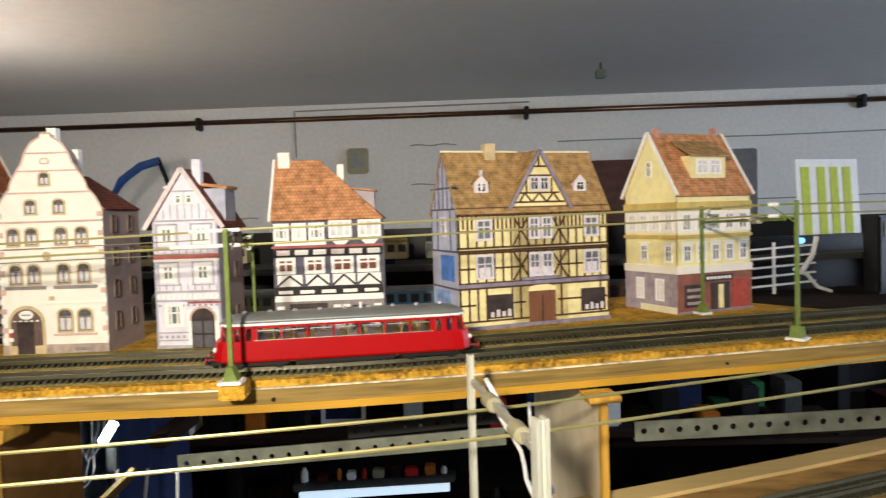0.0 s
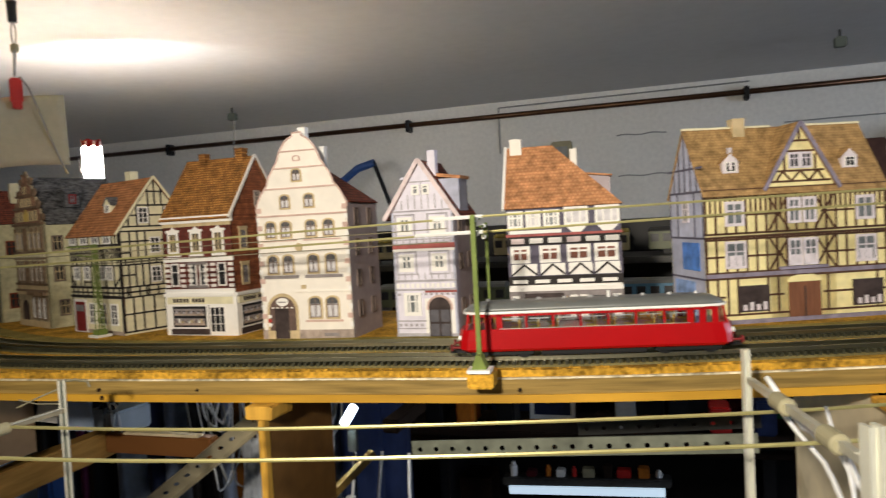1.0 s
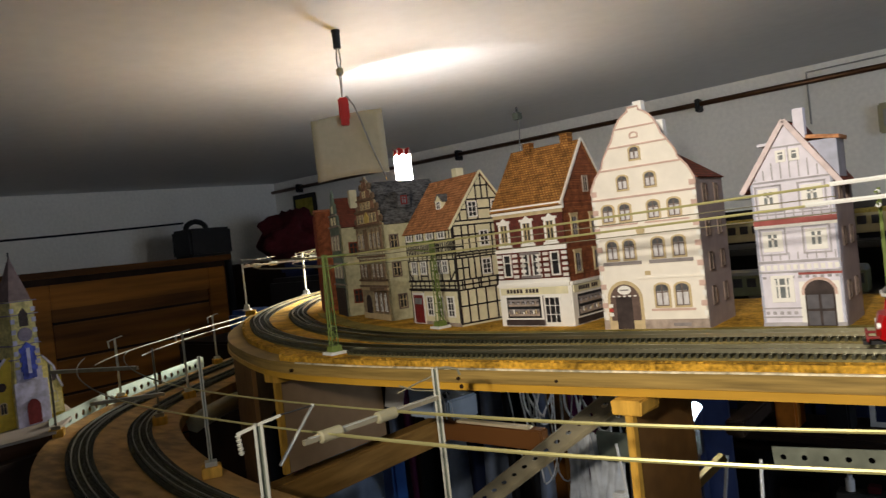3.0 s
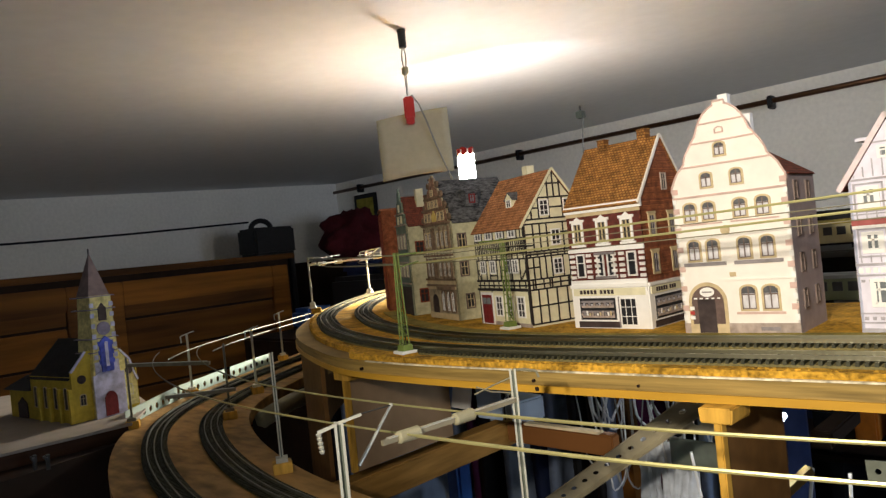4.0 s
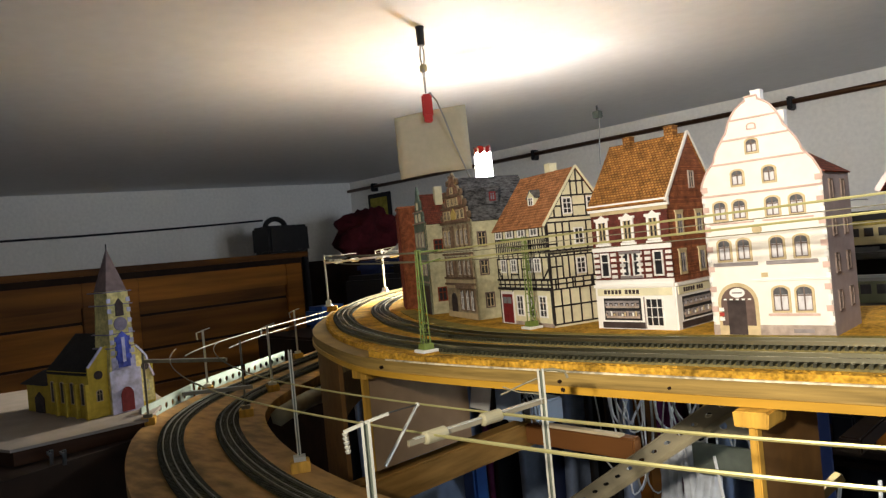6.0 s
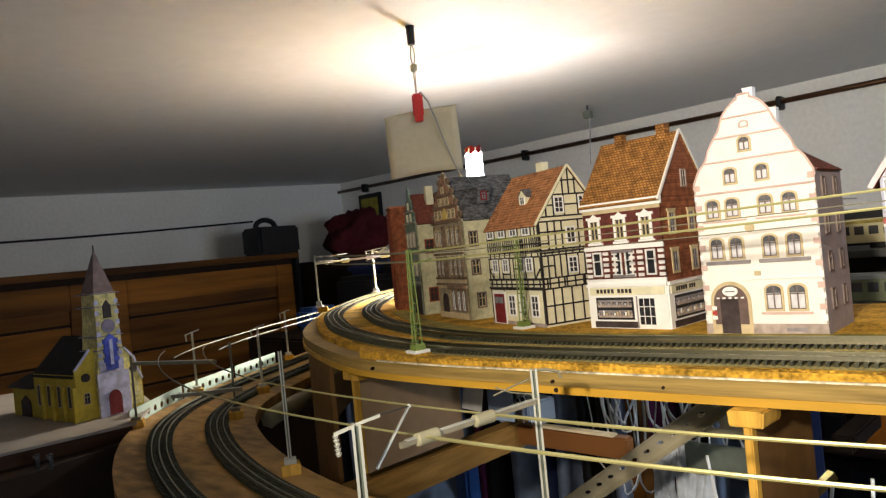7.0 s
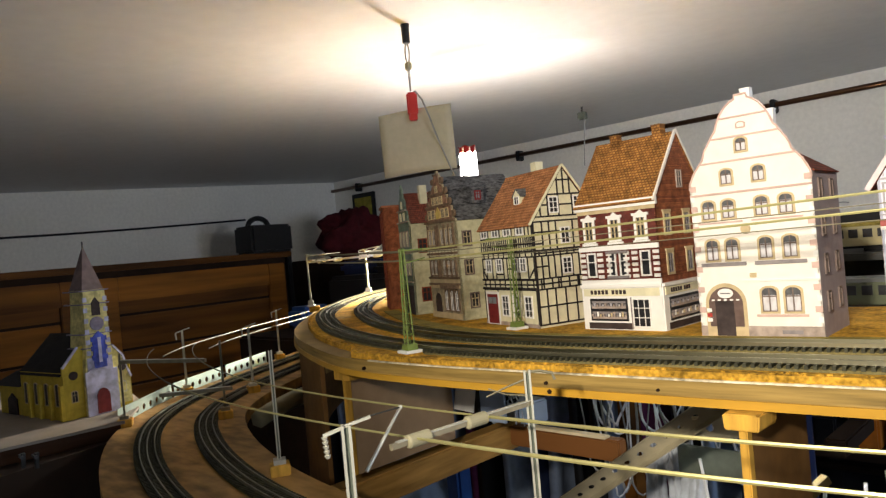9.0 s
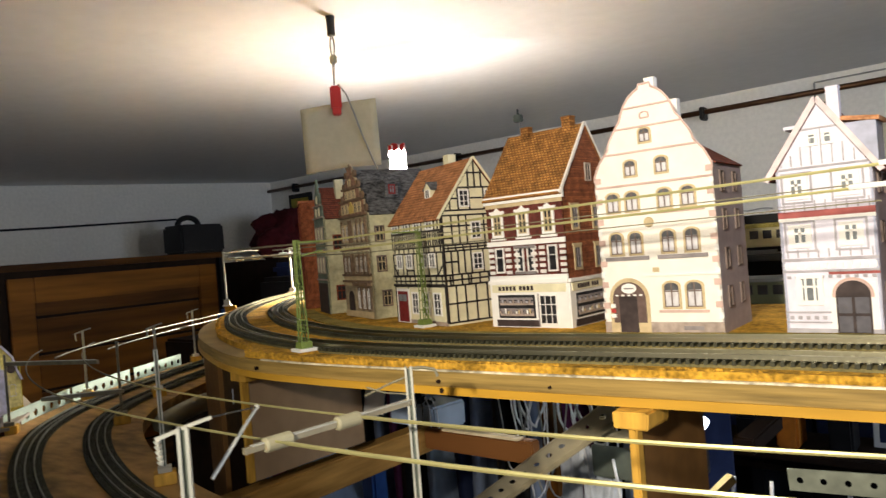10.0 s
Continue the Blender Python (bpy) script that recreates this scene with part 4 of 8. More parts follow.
def half_timbered_house():
    h = House("half_timbered_house", -0.688, 0.677, -19, 0.108, 0.088, "half-timbered card house with orange tile roof and red door")
    h.box_walls(0.113, M_CARD_BEIGE, M_CARD_BEIGE, M_CARD_BEIGE, 0.170, "side")
    h.ridge_roof(0.113, 0.170, M_TILE_RUST, 0.004)
    for y0, y1 in ((-0.004, 0.044), (0.092, 0.044)):
        bm = bmesh.new()
        bar(bm, (0.1090, y0, 0.108), (0.1090, y1, 0.1705), 0.0016, 0.0024)
        part("verge_board", bm, M_CARD_BEIGE, h.ob)
    h.strip("ground_wall", 0.0015, 0.1065, 0.004, 0.0395, M_CARD_BEIGE, proud=0.0003)
    lines = [(0, v, 108, v) for v in (40, 51, 75, 81, 97.5, 111.5)] + [(0, 45.5, 108, 45.5)]
    for u in (1, 18, 26, 43, 51, 68, 76, 94, 101, 107):
        lines += [(u, 81, u, 111)]
    for u in (1, 9, 22, 30, 46, 54, 63, 78, 95, 107):
        lines += [(u, 51, u, 75)]
    for u in (4, 14, 25, 36, 47, 58, 69, 80, 91, 103):
        lines += [(u, 40, u, 51), (u + 1, 75, u + 1, 81)]
    for u in (6, 10, 14, 22, 30, 35, 39, 47, 55, 59, 64, 72, 81, 85, 90, 97.5, 104):
        lines += [(u, 81, u, 97)]
    lines += [(0, 89, 108, 89)]
    lines += [(1, 63, 22, 63), (54, 63, 78, 63), (9, 51, 1, 63), (95, 51, 107, 63), (30, 57, 46, 57)]
    lines += [(0.8, 4, 0.8, 40), (107, 4, 107, 40), (30, 36, 30, 40)]
    h.timber(mm(*lines), 0.0017, M_TIMBER)
    # dark timber strips double as the shadow line under each jetty
    h.strip("jetty_shade_strip", -0.0006, 0.1086, 0.0400, 0.0425, M_TIMBER, proud=0.0022)
    h.strip("jetty_shade_strip", -0.0006, 0.1086, 0.0500, 0.0522, M_TIMBER, proud=0.0018)
    lines = [(0, v, 88, v) for v in (3, 40, 51, 75, 81, 111)] + [(3, 116, 85, 116), (22, 139, 66, 139), (33, 154, 55, 154)]
    for u in (1, 12, 30, 52, 70, 87):
        lines += [(u, 81, u, 111)]
    for u in (1, 17, 33, 48, 66, 80, 87):
        lines += [(u, 51, u, 75)]
    for u in (1, 23, 50, 72, 87):
        lines += [(u, 3, u, 40), (u - (4 if u > 50 else -5), 40, u - (4 if u > 50 else -5), 51)]
    lines += [(1, 64, 17, 64), (66, 62, 80, 62), (1, 88, 12, 88)]
    lines += [(0, v, 88, v) for v in (45.5, 78)] + [(u, 75, u, 81) for u in range(6, 88, 9)] + [(u, 40, u, 51) for u in range(9, 86, 11)]
    lines += [(u, 81, u, 111) for u in (21, 61, 78)] + [(u, 51, u, 75) for u in (9, 25, 57, 73)] + [(u, 3, u, 40) for u in (12, 36, 61, 80)] + [(36, 139, 36, 157), (52, 139, 52, 157), (0, 100, 88, 100), (0, 22, 88, 22)]
    lines += [(44, 139, 44, 168), (22, 116, 22, 139), (36, 116, 36, 139), (54, 116, 54, 139), (67, 116, 67, 137), (12, 116, 12, 126), (77, 116, 77, 126), (14, 128, 74, 128),
              (2, 113, 43, 167), (86, 113, 45, 167)]
    h.timber(mm(*lines), 0.0017, M_TIMBER, "right")
    h.strip("corner_post", -0.0006, 0.0016, 0.003, 0.112, M_TIMBER, "right", proud=0.0012)
    for u in (10, 34.5, 59.5, 85):
        h.window(u / 1000, 0.0985, 0.0145, 0.0122, frame=M_WHITE, pane=M_PANE_MID, bars=M_WHITE, rows=2, f=0.0012, proud=0.0004)
    for u in (15.5, 38, 70.5, 86.5):
        h.window(u / 1000, 0.0590, 0.0125, 0.0155, frame=M_WHITE, pane=M_PANE_MID, bars=M_WHITE, rows=2, f=0.0012, proud=0.0004)
    for u in (45, 68, 91):
        h.window(u / 1000, 0.0100, 0.0150, 0.0240, frame=M_WHITE, pane=M_PANE, cols=2, rows=3, f=0.0017, proud=0.0004)
    h.strip("door_frame", 0.0035, 0.0315, 0, 0.0375, M_WHITE, proud=0.0009)
    d = h.strip("red_door", 0.0065, 0.0285, 0.001, 0.0345, M_DOOR_RED, proud=0.0013, label="dark red panelled front door")
    for r in range(3):
        for c in range(2):
            bm = bmesh.new()
            box(bm, 0.0085 + c * 0.0095, 0.0165 + c * 0.0095, -0.0017, -0.0012, 0.004 + r * 0.0098, 0.0115 + r * 0.0098)
            part("door_panel", bm, M_DOOR_RED if r < 2 else M_PANE_GREY, d)
    h.strip("plinth", 0, 0.108, 0, 0.004, M_STONE, proud=0.0007)
    for u, v in ((41, 86), (40.5, 54), (61, 119), (29, 119)):
        h.window(u / 1000, v / 1000, 0.0125, 0.0180, "right", frame=M_WHITE, pane=M_PANE, cols=2, rows=3, f=0.0015, proud=0.0004)
    h.dormer(0.060, 0.016, 0.132, 0.015, 0.018, 0.022, M_CARD_BEIGE, M_ROOF_SLATE)
    h.chimney(0.055, 0.050, 0.166, 0.010, 0.013, M_CARD_BEIGE)


def stepped_gable(h, half_steps, mat, trim):
    c = h.w * 500
    right = [(c + x, z) for x, z in half_steps]
    left = [(c - x, z) for x, z in half_steps[::-1]]
    h.wall(mm((0, 0), (2 * c, 0), *right, *left), "front", mat, 0.0025)
    for p, q in zip(half_steps, half_steps[1:]):
        if abs(p[1] - q[1]) < 1.5:
            for s in (-1, 1):
                a, b = sorted((c + s * p[0], c + s * q[0]))
                h.strip("gable_step", (a - 0.8) / 1000, (b + 0.8) / 1000, p[1] / 1000 - 0.0012, p[1] / 1000 + 0.0014, trim, proud=0.0016)


def tan_house():
    h = House("tan_gabled_house", -0.831, 0.731, -23, 0.098, 0.10, "tan sandstone card house with stepped gable and slate roof")
    stepped_gable(h, [(49, 128), (42, 130), (41, 145), (31, 147), (29, 160), (20, 162), (18, 174), (10, 176), (8, 188), (3, 189), (3, 193)], M_CARD_SAND, M_SANDDARK)
    h.shape("gable_front", mm((7.5, 127), (90.5, 127), (89, 144), (79, 147), (77, 159), (68, 162), (66, 173), (58, 176), (56, 187), (42, 187), (40, 176), (32, 173), (30, 162), (21, 159), (19, 147), (9, 144)), M_GABLE, proud=0.0008)
    for x, z in ((45, 131), (35, 147.5), (25, 162), (15, 176)):
        for sd in (-1, 1):
            bm = bmesh.new()
            bmesh.ops.create_cone(bm, cap_ends=True, segments=14, radius1=0.0048, radius2=0.0040, depth=0.0030, matrix=pose(0.049 + sd * x / 1000, 0.0006, z / 1000 + 0.004, 90))
            h.put("scroll", bm, M_SANDDARK)
    for f in ("right", "left"):
        h.wall(mm((0, 0), (100, 0), (100, 128), (0, 128)), f, M_CARD_OLIVE)
    h.gable_roof(0.128, 0.186, M_ROOF_SLATE, 0.002, -0.0026)
    bm = bmesh.new()
    prism(bm, mm((0, 0), (98, 0), (98, 128), (49, 185), (0, 128)), 0.0985, 0.0999)
    part("rear_wall", bm, M_CARD_OLIVE, h.ob)
    for v in (44, 52, 84, 91, 126, 146, 161):
        half = 49 if v < 128 else {146: 41, 161: 29}[v]
        h.strip("cornice", (49 - half) / 1000, (49 + half) / 1000, v / 1000, v / 1000 + 0.0028, M_SANDDARK, proud=0.0028)
    for v in (56, 96):
        for u in (14, 27, 55, 70, 84):
            h.window(u / 1000, v / 1000, 0.0115, 0.022, frame=M_SANDDARK if v < 80 else M_TRIM_TAN, pane=M_PANE, bars=M_WINFRAME, f=0.0015, proud=0.0004)
        for u in (7, 34, 41, 62, 77, 91):
            h.strip("pilaster", u / 1000 - 0.001, u / 1000 + 0.001, v / 1000 - 0.002, v / 1000 + 0.027, M_SANDDARK, proud=0.0022)
    for u in (20, 33, 65, 78):
        h.window(u / 1000, 0.131, 0.0105, 0.0125, frame=M_TRIM_TAN, pane=M_PANE, f=0.0012, proud=0.0010)
    h.shape("crest", mm((43, 131), (55, 131), (57, 138), (49, 146), (41, 138)), M_TRIM_YELLOW, proud=0.0022)
    for u in (36, 49, 62):
        h.window(u / 1000, 0.149, 0.009, 0.0105, frame=M_TRIM_TAN, pane=M_PANE, f=0.0012, proud=0.0010)
    h.window(0.049, 0.165, 0.009, 0.009, frame=M_TRIM_TAN, pane=M_PANE, f=0.0012, proud=0.0010)
    for v0, v1, m in ((82, 92, M_CARD_BEIGE), (40, 52, M_TRIM_TAN), (0.5, 8, M_TRIM_TAN)):
        h.strip("panel_band", 0.001, 0.097, v0 / 1000, v1 / 1000, m, proud=0.0012)
    for k in range(9):
        h.strip("panel_joint", 0.006 + k * 0.0107, 0.0072 + k * 0.0107, 0.0835, 0.0905, M_SANDDARK, proud=0.0016)
    arch = [(24 + 9 * math.cos(a), 24 + 9 * math.sin(a)) for a in [math.pi * k / 10 for k in range(11)]]
    h.shape("arched_door", mm((33, 0), *arch, (15, 0)), M_DOOR_DARK, proud=0.0010)
    for u in (55, 72, 87):
        h.window(u / 1000, 0.0105, 0.0125, 0.028, frame=M_SANDDARK, pane=M_PANE, bars=M_WHITE, f=0.0014, proud=0.0006)
    h.strip("bay_base", 0.044, 0.095, 0.040, 0.0445, M_SANDDARK, proud=0.0060)
    for u, v in ((14, 92), (14, 56), (18, 14), (50, 92), (50, 56), (50, 14)):
        h.window(u / 1000, v / 1000, 0.013, 0.020, "right", frame=M_WINDARK, pane=M_PANE, bars=M_TRIM_TAN, f=0.0017)
    bm = bmesh.new()
    box(bm, 0.074, 0.089, 0.030, 0.047, 0.146, 0.166)
    dm = part("roof_dormer", bm, M_ROOF_SLATE, h.ob)
    h.window(0.0385, 0.150, 0.009, 0.012, "right", frame=M_DOOR_RED, pane=M_PANE_GREY, f=0.0018, proud=-0.0090)
    bm = bmesh.new()
    box(bm, 0.070, 0.091, 0.027, 0.050, 0.166, 0.168)
    part("dormer_roof", bm, M_ROOF_SLATE, dm)


def teal_house():
    h = House("teal_gabled_house", -0.941, 0.780, -30, 0.070, 0.09, "green-grey card house with stepped gable and cream side wall")
    stepped_gable(h, [(35, 134), (30, 136), (28, 150), (20, 152), (17, 168), (10, 170), (7, 184), (2.5, 186), (2.5, 190)], M_CARD_TEAL, M_STONE)
    for f in ("right", "left"):
        h.wall(mm((0, 0), (90, 0), (90, 134), (0, 134)), f, M_CARD_OLIVE)
    h.gable_roof(0.134, 0.178, M_TILE_SIDE, 0.002, -0.0026)
    for v in (46, 88, 134, 151):
        half = 35 if v < 140 else 27
        h.strip("cornice", (35 - half) / 1000, (35 + half) / 1000, v / 1000, v / 1000 + 0.002, M_STONE, proud=0.0022)
    for v in (56, 98):
        for u in (14, 35, 56):
            h.window(u / 1000, v / 1000, 0.013, 0.024, frame=M_STONE, pane=M_PANE, bars=M_CARD_BEIGE, f=0.0014)
    for u in (24, 46):
        h.window(u / 1000, 0.137, 0.009, 0.012, frame=M_CARD_BEIGE, f=0.0014)
    h.window(0.035, 0.155, 0.008, 0.011, frame=M_CARD_BEIGE, f=0.0014)
    h.strip("shop_front", 0.004, 0.066, 0, 0.042, M_DOOR_DARK, proud=0.0010)
    for u, v in ((18, 88), (50, 88), (18, 18), (50, 18)):
        h.window(u / 1000, v / 1000, 0.014, 0.021, "right", frame=M_BRICK, f=0.0018)
    h.chimney(0.047, 0.030, 0.172, 0.011, 0.014, M_CARD_BEIGE)


def orange_house():
    h = House("orange_brick_house", -1.061, 0.851, -38, 0.070, 0.09, "orange brick card house with dark pilasters")
    h.box_walls(0.166, M_BRICK_ORANGE, M_BRICK_ORANGE)
    bm = bmesh.new()
    box(bm, -0.002, 0.072, -0.002, 0.092, 0.1662, 0.1690)
    part("flat_roof", bm, M_ROOF_RED, h.ob)
    for u in (4, 22, 40, 58, 66):
        h.strip("pilaster", u / 1000 - 0.0022, u / 1000 + 0.0022, 0, 0.160, M_BRICK, proud=0.0020)
    for v in (20, 60, 100, 134):
        for u in (13, 31, 49):
            h.window(u / 1000, v / 1000, 0.010, 0.020, frame=M_STONE, f=0.0014)


def narrow_house():
    h = House("narrow_pink_house", -0.268, 0.617, 4, 0.055, 0.062, "narrow pale pink card house with grey arched door")
    # sides in the darkened card, as they catch little light
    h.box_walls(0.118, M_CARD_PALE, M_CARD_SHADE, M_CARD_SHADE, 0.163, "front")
    h.gable_roof(0.118, 0.165, M_TILE_SIDE, 0.0045, 0.003)
    for s in (-1, 1):
        bm = bmesh.new()
        bar(bm, (0.0275 + s * 0.0330, -0.0036, 0.1105), (0.0275, -0.0036, 0.1650), 0.0016, 0.0036)
        part("barge_board", bm, M_BARGE, h.ob)
    for u0, u1, v0, v1, m in ((0, 55, 83, 87.5, M_TRIM_RED), (0, 55, 80.5, 83, M_WHITE), (0, 55, 52, 54, M_GREYLINE), (0, 55, 44, 45.5, M_GREYLINE), (27, 55, 42, 43.8, M_TRIM_RED), (0, 55, 117.2, 118.6, M_GREYLINE), (13, 42, 144, 145.2, M_GREYLINE),
                              (0, 27, 15, 16.2, M_GREYLINE), (0, 27, 8, 9, M_GREYLINE), (0, 55, 91, 92, M_GREYLINE)):
        h.strip("moulding", u0 / 1000, u1 / 1000, v0 / 1000, v1 / 1000, m, proud=0.0009)
    for u in (12, 41):
        h.window(u / 1000, 0.096, 0.0135, 0.0165, frame=M_WHITE, pane=M_PANE_GREY, bars=M_WHITE, rows=2, f=0.0026)
        h.window(u / 1000, 0.0615, 0.0135, 0.0165, frame=M_WHITE, pane=M_PANE_GREY, bars=M_WHITE, rows=2, f=0.0024)
    for u in (23, 32):
        h.window(u / 1000, 0.1325, 0.0068, 0.0095, frame=M_WHITE, pane=M_PANE_GREY, cols=1, f=0.0018)
    h.window(0.0155, 0.0205, 0.0155, 0.0215, frame=M_WHITE, pane=M_PANE_GREY, bars=M_WHITE, cols=3, rows=3, f=0.0024)
    for k in range(12):
        h.strip("frieze_block", 0.0015 + k * 0.0045, 0.0042 + k * 0.0045, 0.0465, 0.0505, M_WHITE, proud=0.0010)
    h.strip("door_surround", 0.0265, 0.0525, 0, 0.0365, M_WHITE, proud=0.0008)
    arch = [(39.5 + 9.6 * math.cos(a), 28 + 9.6 * math.sin(a)) for a in [math.pi * k / 12 for k in range(13)]]
    h.shape("arch_moulding", mm((51, 26), *[(39.5 + 11.6 * math.cos(a), 28 + 11.6 * math.sin(a)) for a in [math.pi * k / 12 for k in range(13)]], (28, 26)), M_TRIM_PINK, proud=0.0011)
    d = h.shape("arched_door", mm((49.1, 0), *arch, (29.9, 0)), M_DOOR_DARK, proud=0.0014, label="dark grey arched double door")
    for u0, u1, v0, v1 in ((31, 38.6, 2, 13), (40.4, 48, 2, 13), (31, 38.6, 15, 26), (40.4, 48, 15, 26)):
        bm = bmesh.new()
        box(bm, u0 / 1000, u1 / 1000, -0.0018, -0.0012, v0 / 1000, v1 / 1000)
        part("door_panel", bm, M_DOOR_GREY, d)
    for k in range(9):
        h.strip("batten", 0.0035 + k * 0.0060, 0.0043 + k * 0.0060, 0.1195, 0.1440 - abs(k - 4) * 0.0055 if abs(k - 4) < 5 else 0.12, M_GREYLINE, proud=0.0005)
        h.strip("batten", 0.0035 + k * 0.0060, 0.0043 + k * 0.0060, 0.0545, 0.0605, M_GREYLINE, proud=0.0006)
        h.strip("batten", 0.0035 + k * 0.0060, 0.0043 + k * 0.0060, 0.0875, 0.0945, M_GREYLINE, proud=0.0006)
    h.strip("plinth", 0, 0.055, 0, 0.004, M_GREYLINE, proud=0.0010)
    for u, v in ((12, 94.5), (41, 94.5), (12, 60), (41, 60)):
        for du in (-9.2, 8.0):
            h.strip("window_jamb", (u + du) / 1000, (u + du + 1.2) / 1000, v / 1000, (v + 19.5) / 1000, M_GREYLINE, proud=0.0006)
        h.strip("window_head", (u - 9.2) / 1000, (u + 9.2) / 1000, (v + 19.5) / 1000, (v + 20.7) / 1000, M_GREYLINE, proud=0.0012)
        h.strip("window_sill", (u - 9.2) / 1000, (u + 9.2) / 1000, (v - 1.4) / 1000, (v - 0.2) / 1000, M_GREYLINE, proud=0.0012)
    for k in range(11):
        h.strip("dentil", 0.0025 + k * 0.0048, 0.0048 + k * 0.0048, 0.0395, 0.0415, M_GREYLINE, proud=0.0008)
        if k < 5:
            h.strip("dentil", 0.0025 + k * 0.0048, 0.0048 + k * 0.0048, 0.0105, 0.0130, M_GREYLINE, proud=0.0008)
    for u in (0.6, 53.2):
        h.strip("corner_strip", u / 1000, (u + 1.2) / 1000, 0.004, 0.117, M_CARD_BLUE, proud=0.0007)
    for v in (20, 62, 96):
        for u in (16, 42):
            h.window(u / 1000, v / 1000, 0.009, 0.015, "right", frame=M_WINDARK, f=0.001)
    bm = bmesh.new()
    box(bm, 0.034, 0.0560, 0.018, 0.044, 0.110, 0.1470)
    dm = part("side_dormer", bm, M_CARD_BLUE, h.ob)
    bm = bmesh.new()
    bar(bm, (0.030, 0.031, 0.1520), (0.0580, 0.031, 0.1475), 0.029, 0.0030)
    part("dormer_roof", bm, M_TILE_ORANGE, dm)
    bm = bmesh.new()
    box(bm, 0.002, 0.017, 0.020, 0.040, 0.1485, 0.1510)
    part("left_dormer_roof", bm, M_CARD_PALE, h.ob)
    h.chimney(0.0335, 0.018, 0.162, 0.0070, 0.011, M_CARD_PALE)
    h.ob.matrix_world = pose(-0.2690, 0.6290, TOP, 0, 0, -1) @ Matrix.Diagonal((1.07, 1, 0.967, 1))


def tavern():
    h = House("timbered_tavern", -0.165, 0.638, 5, 0.097, 0.072, "black and white timbered card tavern with orange tile roof")
    # darkened card again on the unlit sides
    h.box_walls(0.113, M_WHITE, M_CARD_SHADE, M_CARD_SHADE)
    w, d, e, r = 0.097, 0.072, 0.113, 0.167
    h.roof_plane((-0.002, -0.004, e - 0.002), (w + 0.002, -0.004, e - 0.002), (0.040, d / 2, r), (-0.002, d / 2, r), M_TILE_ORANGE)
    h.roof_plane((-0.002, d + 0.003, e - 0.002), (w + 0.002, d + 0.003, e - 0.002), (0.040, d / 2, r), (-0.002, d / 2, r), M_TILE_ORANGE)
    h.roof_plane((w + 0.002, -0.004, e - 0.002), (w + 0.002, d + 0.003, e - 0.002), (0.0401, d / 2 + 0.0002, r), (0.040, d / 2, r), M_TILE_SIDE)
    h.wall(mm((0, 112), (72, 112), (36, 166)), "left", M_WHITE)
    bm = bmesh.new()
    bar(bm, (-0.0020, -0.004, e - 0.003), (-0.0020, d / 2, r + 0.0004), 0.0022, 0.0030)
    part("verge_board", bm, M_WHITE, h.ob)
    bm = bmesh.new()
    prism(bm, mm((66, 114), (90, 114), (90, 136), (66, 139)), 0.040, 0.062)
    wing = part("rear_dormer", bm, M_CARD_SHADE, h.ob)
    bm = bmesh.new()
    bar(bm, (0.064, 0.051, 0.1405), (0.092, 0.051, 0.1370), 0.028, 0.0016)
    part("dormer_roof", bm, M_TILE_ORANGE, wing)
    # timber storeys
    h.strip("eaves_beam", 0, 0.097, 0.1105, 0.1132, M_TIMBER_PURPLE, proud=0.0010)
    h.strip("upper_wall", 0, 0.097, 0.0875, 0.1105, M_TIMBER_PURPLE, proud=0.0006)
    for u, w1 in ((8, 13.5), (23.5, 13), (39, 14)):
        h.window(u / 1000, 0.0930, w1 / 1000, 0.0155, frame=M_WHITE, pane=M_PANE_GREY if u != 23.5 else M_PANE_WHITE, cols=3, f=0.0026, proud=0.0006)
    h.strip("white_sill_panel", 0.002, 0.047, 0.0885, 0.0915, M_WHITE, proud=0.0009)
    for u in (60, 86):
        h.window(u / 1000, 0.0945, 0.0205, 0.0160, frame=M_WHITE, pane=M_PANE_WHITE, cols=3, rows=1, f=0.0022, proud=0.0006)
        h.shape("brace_panel", mm((u - 9, 93.6), (u - 4, 88.4), (u + 4, 88.4), (u + 9, 93.6)), M_WHITE, proud=0.0012)
    h.strip("red_ledge", -0.001, 0.060, 0.0862, 0.0882, M_TRIM_RED, proud=0.0022)
    h.strip("red_ledge", 0.060, 0.098, 0.0862, 0.0882, M_TRIM_RED, proud=0.0022)
    h.strip("jetty_beam", 0, 0.097, 0.0785, 0.0862, M_TIMBER, proud=0.0012)
    for k in range(6):
        h.strip("joist_panel", 0.0035 + k * 0.0160, 0.0150 + k * 0.0160, 0.0800, 0.0845, M_WHITE if k % 3 else M_BARGE, proud=0.0020)
    h.strip("middle_wall", 0, 0.097, 0.0450, 0.0785, M_TIMBER_PURPLE, proud=0.0005)
    for u, w1 in ((11, 17), (36.5, 18), (61, 20), (84, 20)):
        h.window(u / 1000, 0.0630, w1 / 1000, 0.0150, frame=M_WHITE, pane=M_SHUTTER, cols=2, rows=2, f=0.0030, proud=0.0006)
    for u0, u1 in ((3, 25), (28, 49), (52, 72), (74, 95)):
        h.strip("infill", u0 / 1000, u1 / 1000, 0.0520, 0.0622, M_WHITE, proud=0.0008)
    lines = []
    for u0, u1 in ((3, 25), (28, 49), (52, 72), (74, 95)):
        m = (u0 + u1) / 2
        lines += [(u0, 52.5, m, 61.5), (m, 61.5, u1, 52.5)]
    h.timber(mm(*lines), 0.0016, M_TIMBER, proud=0.0022)
    h.strip("floor_beam", 0, 0.097, 0.0440, 0.0515, M_TIMBER, proud=0.0014)
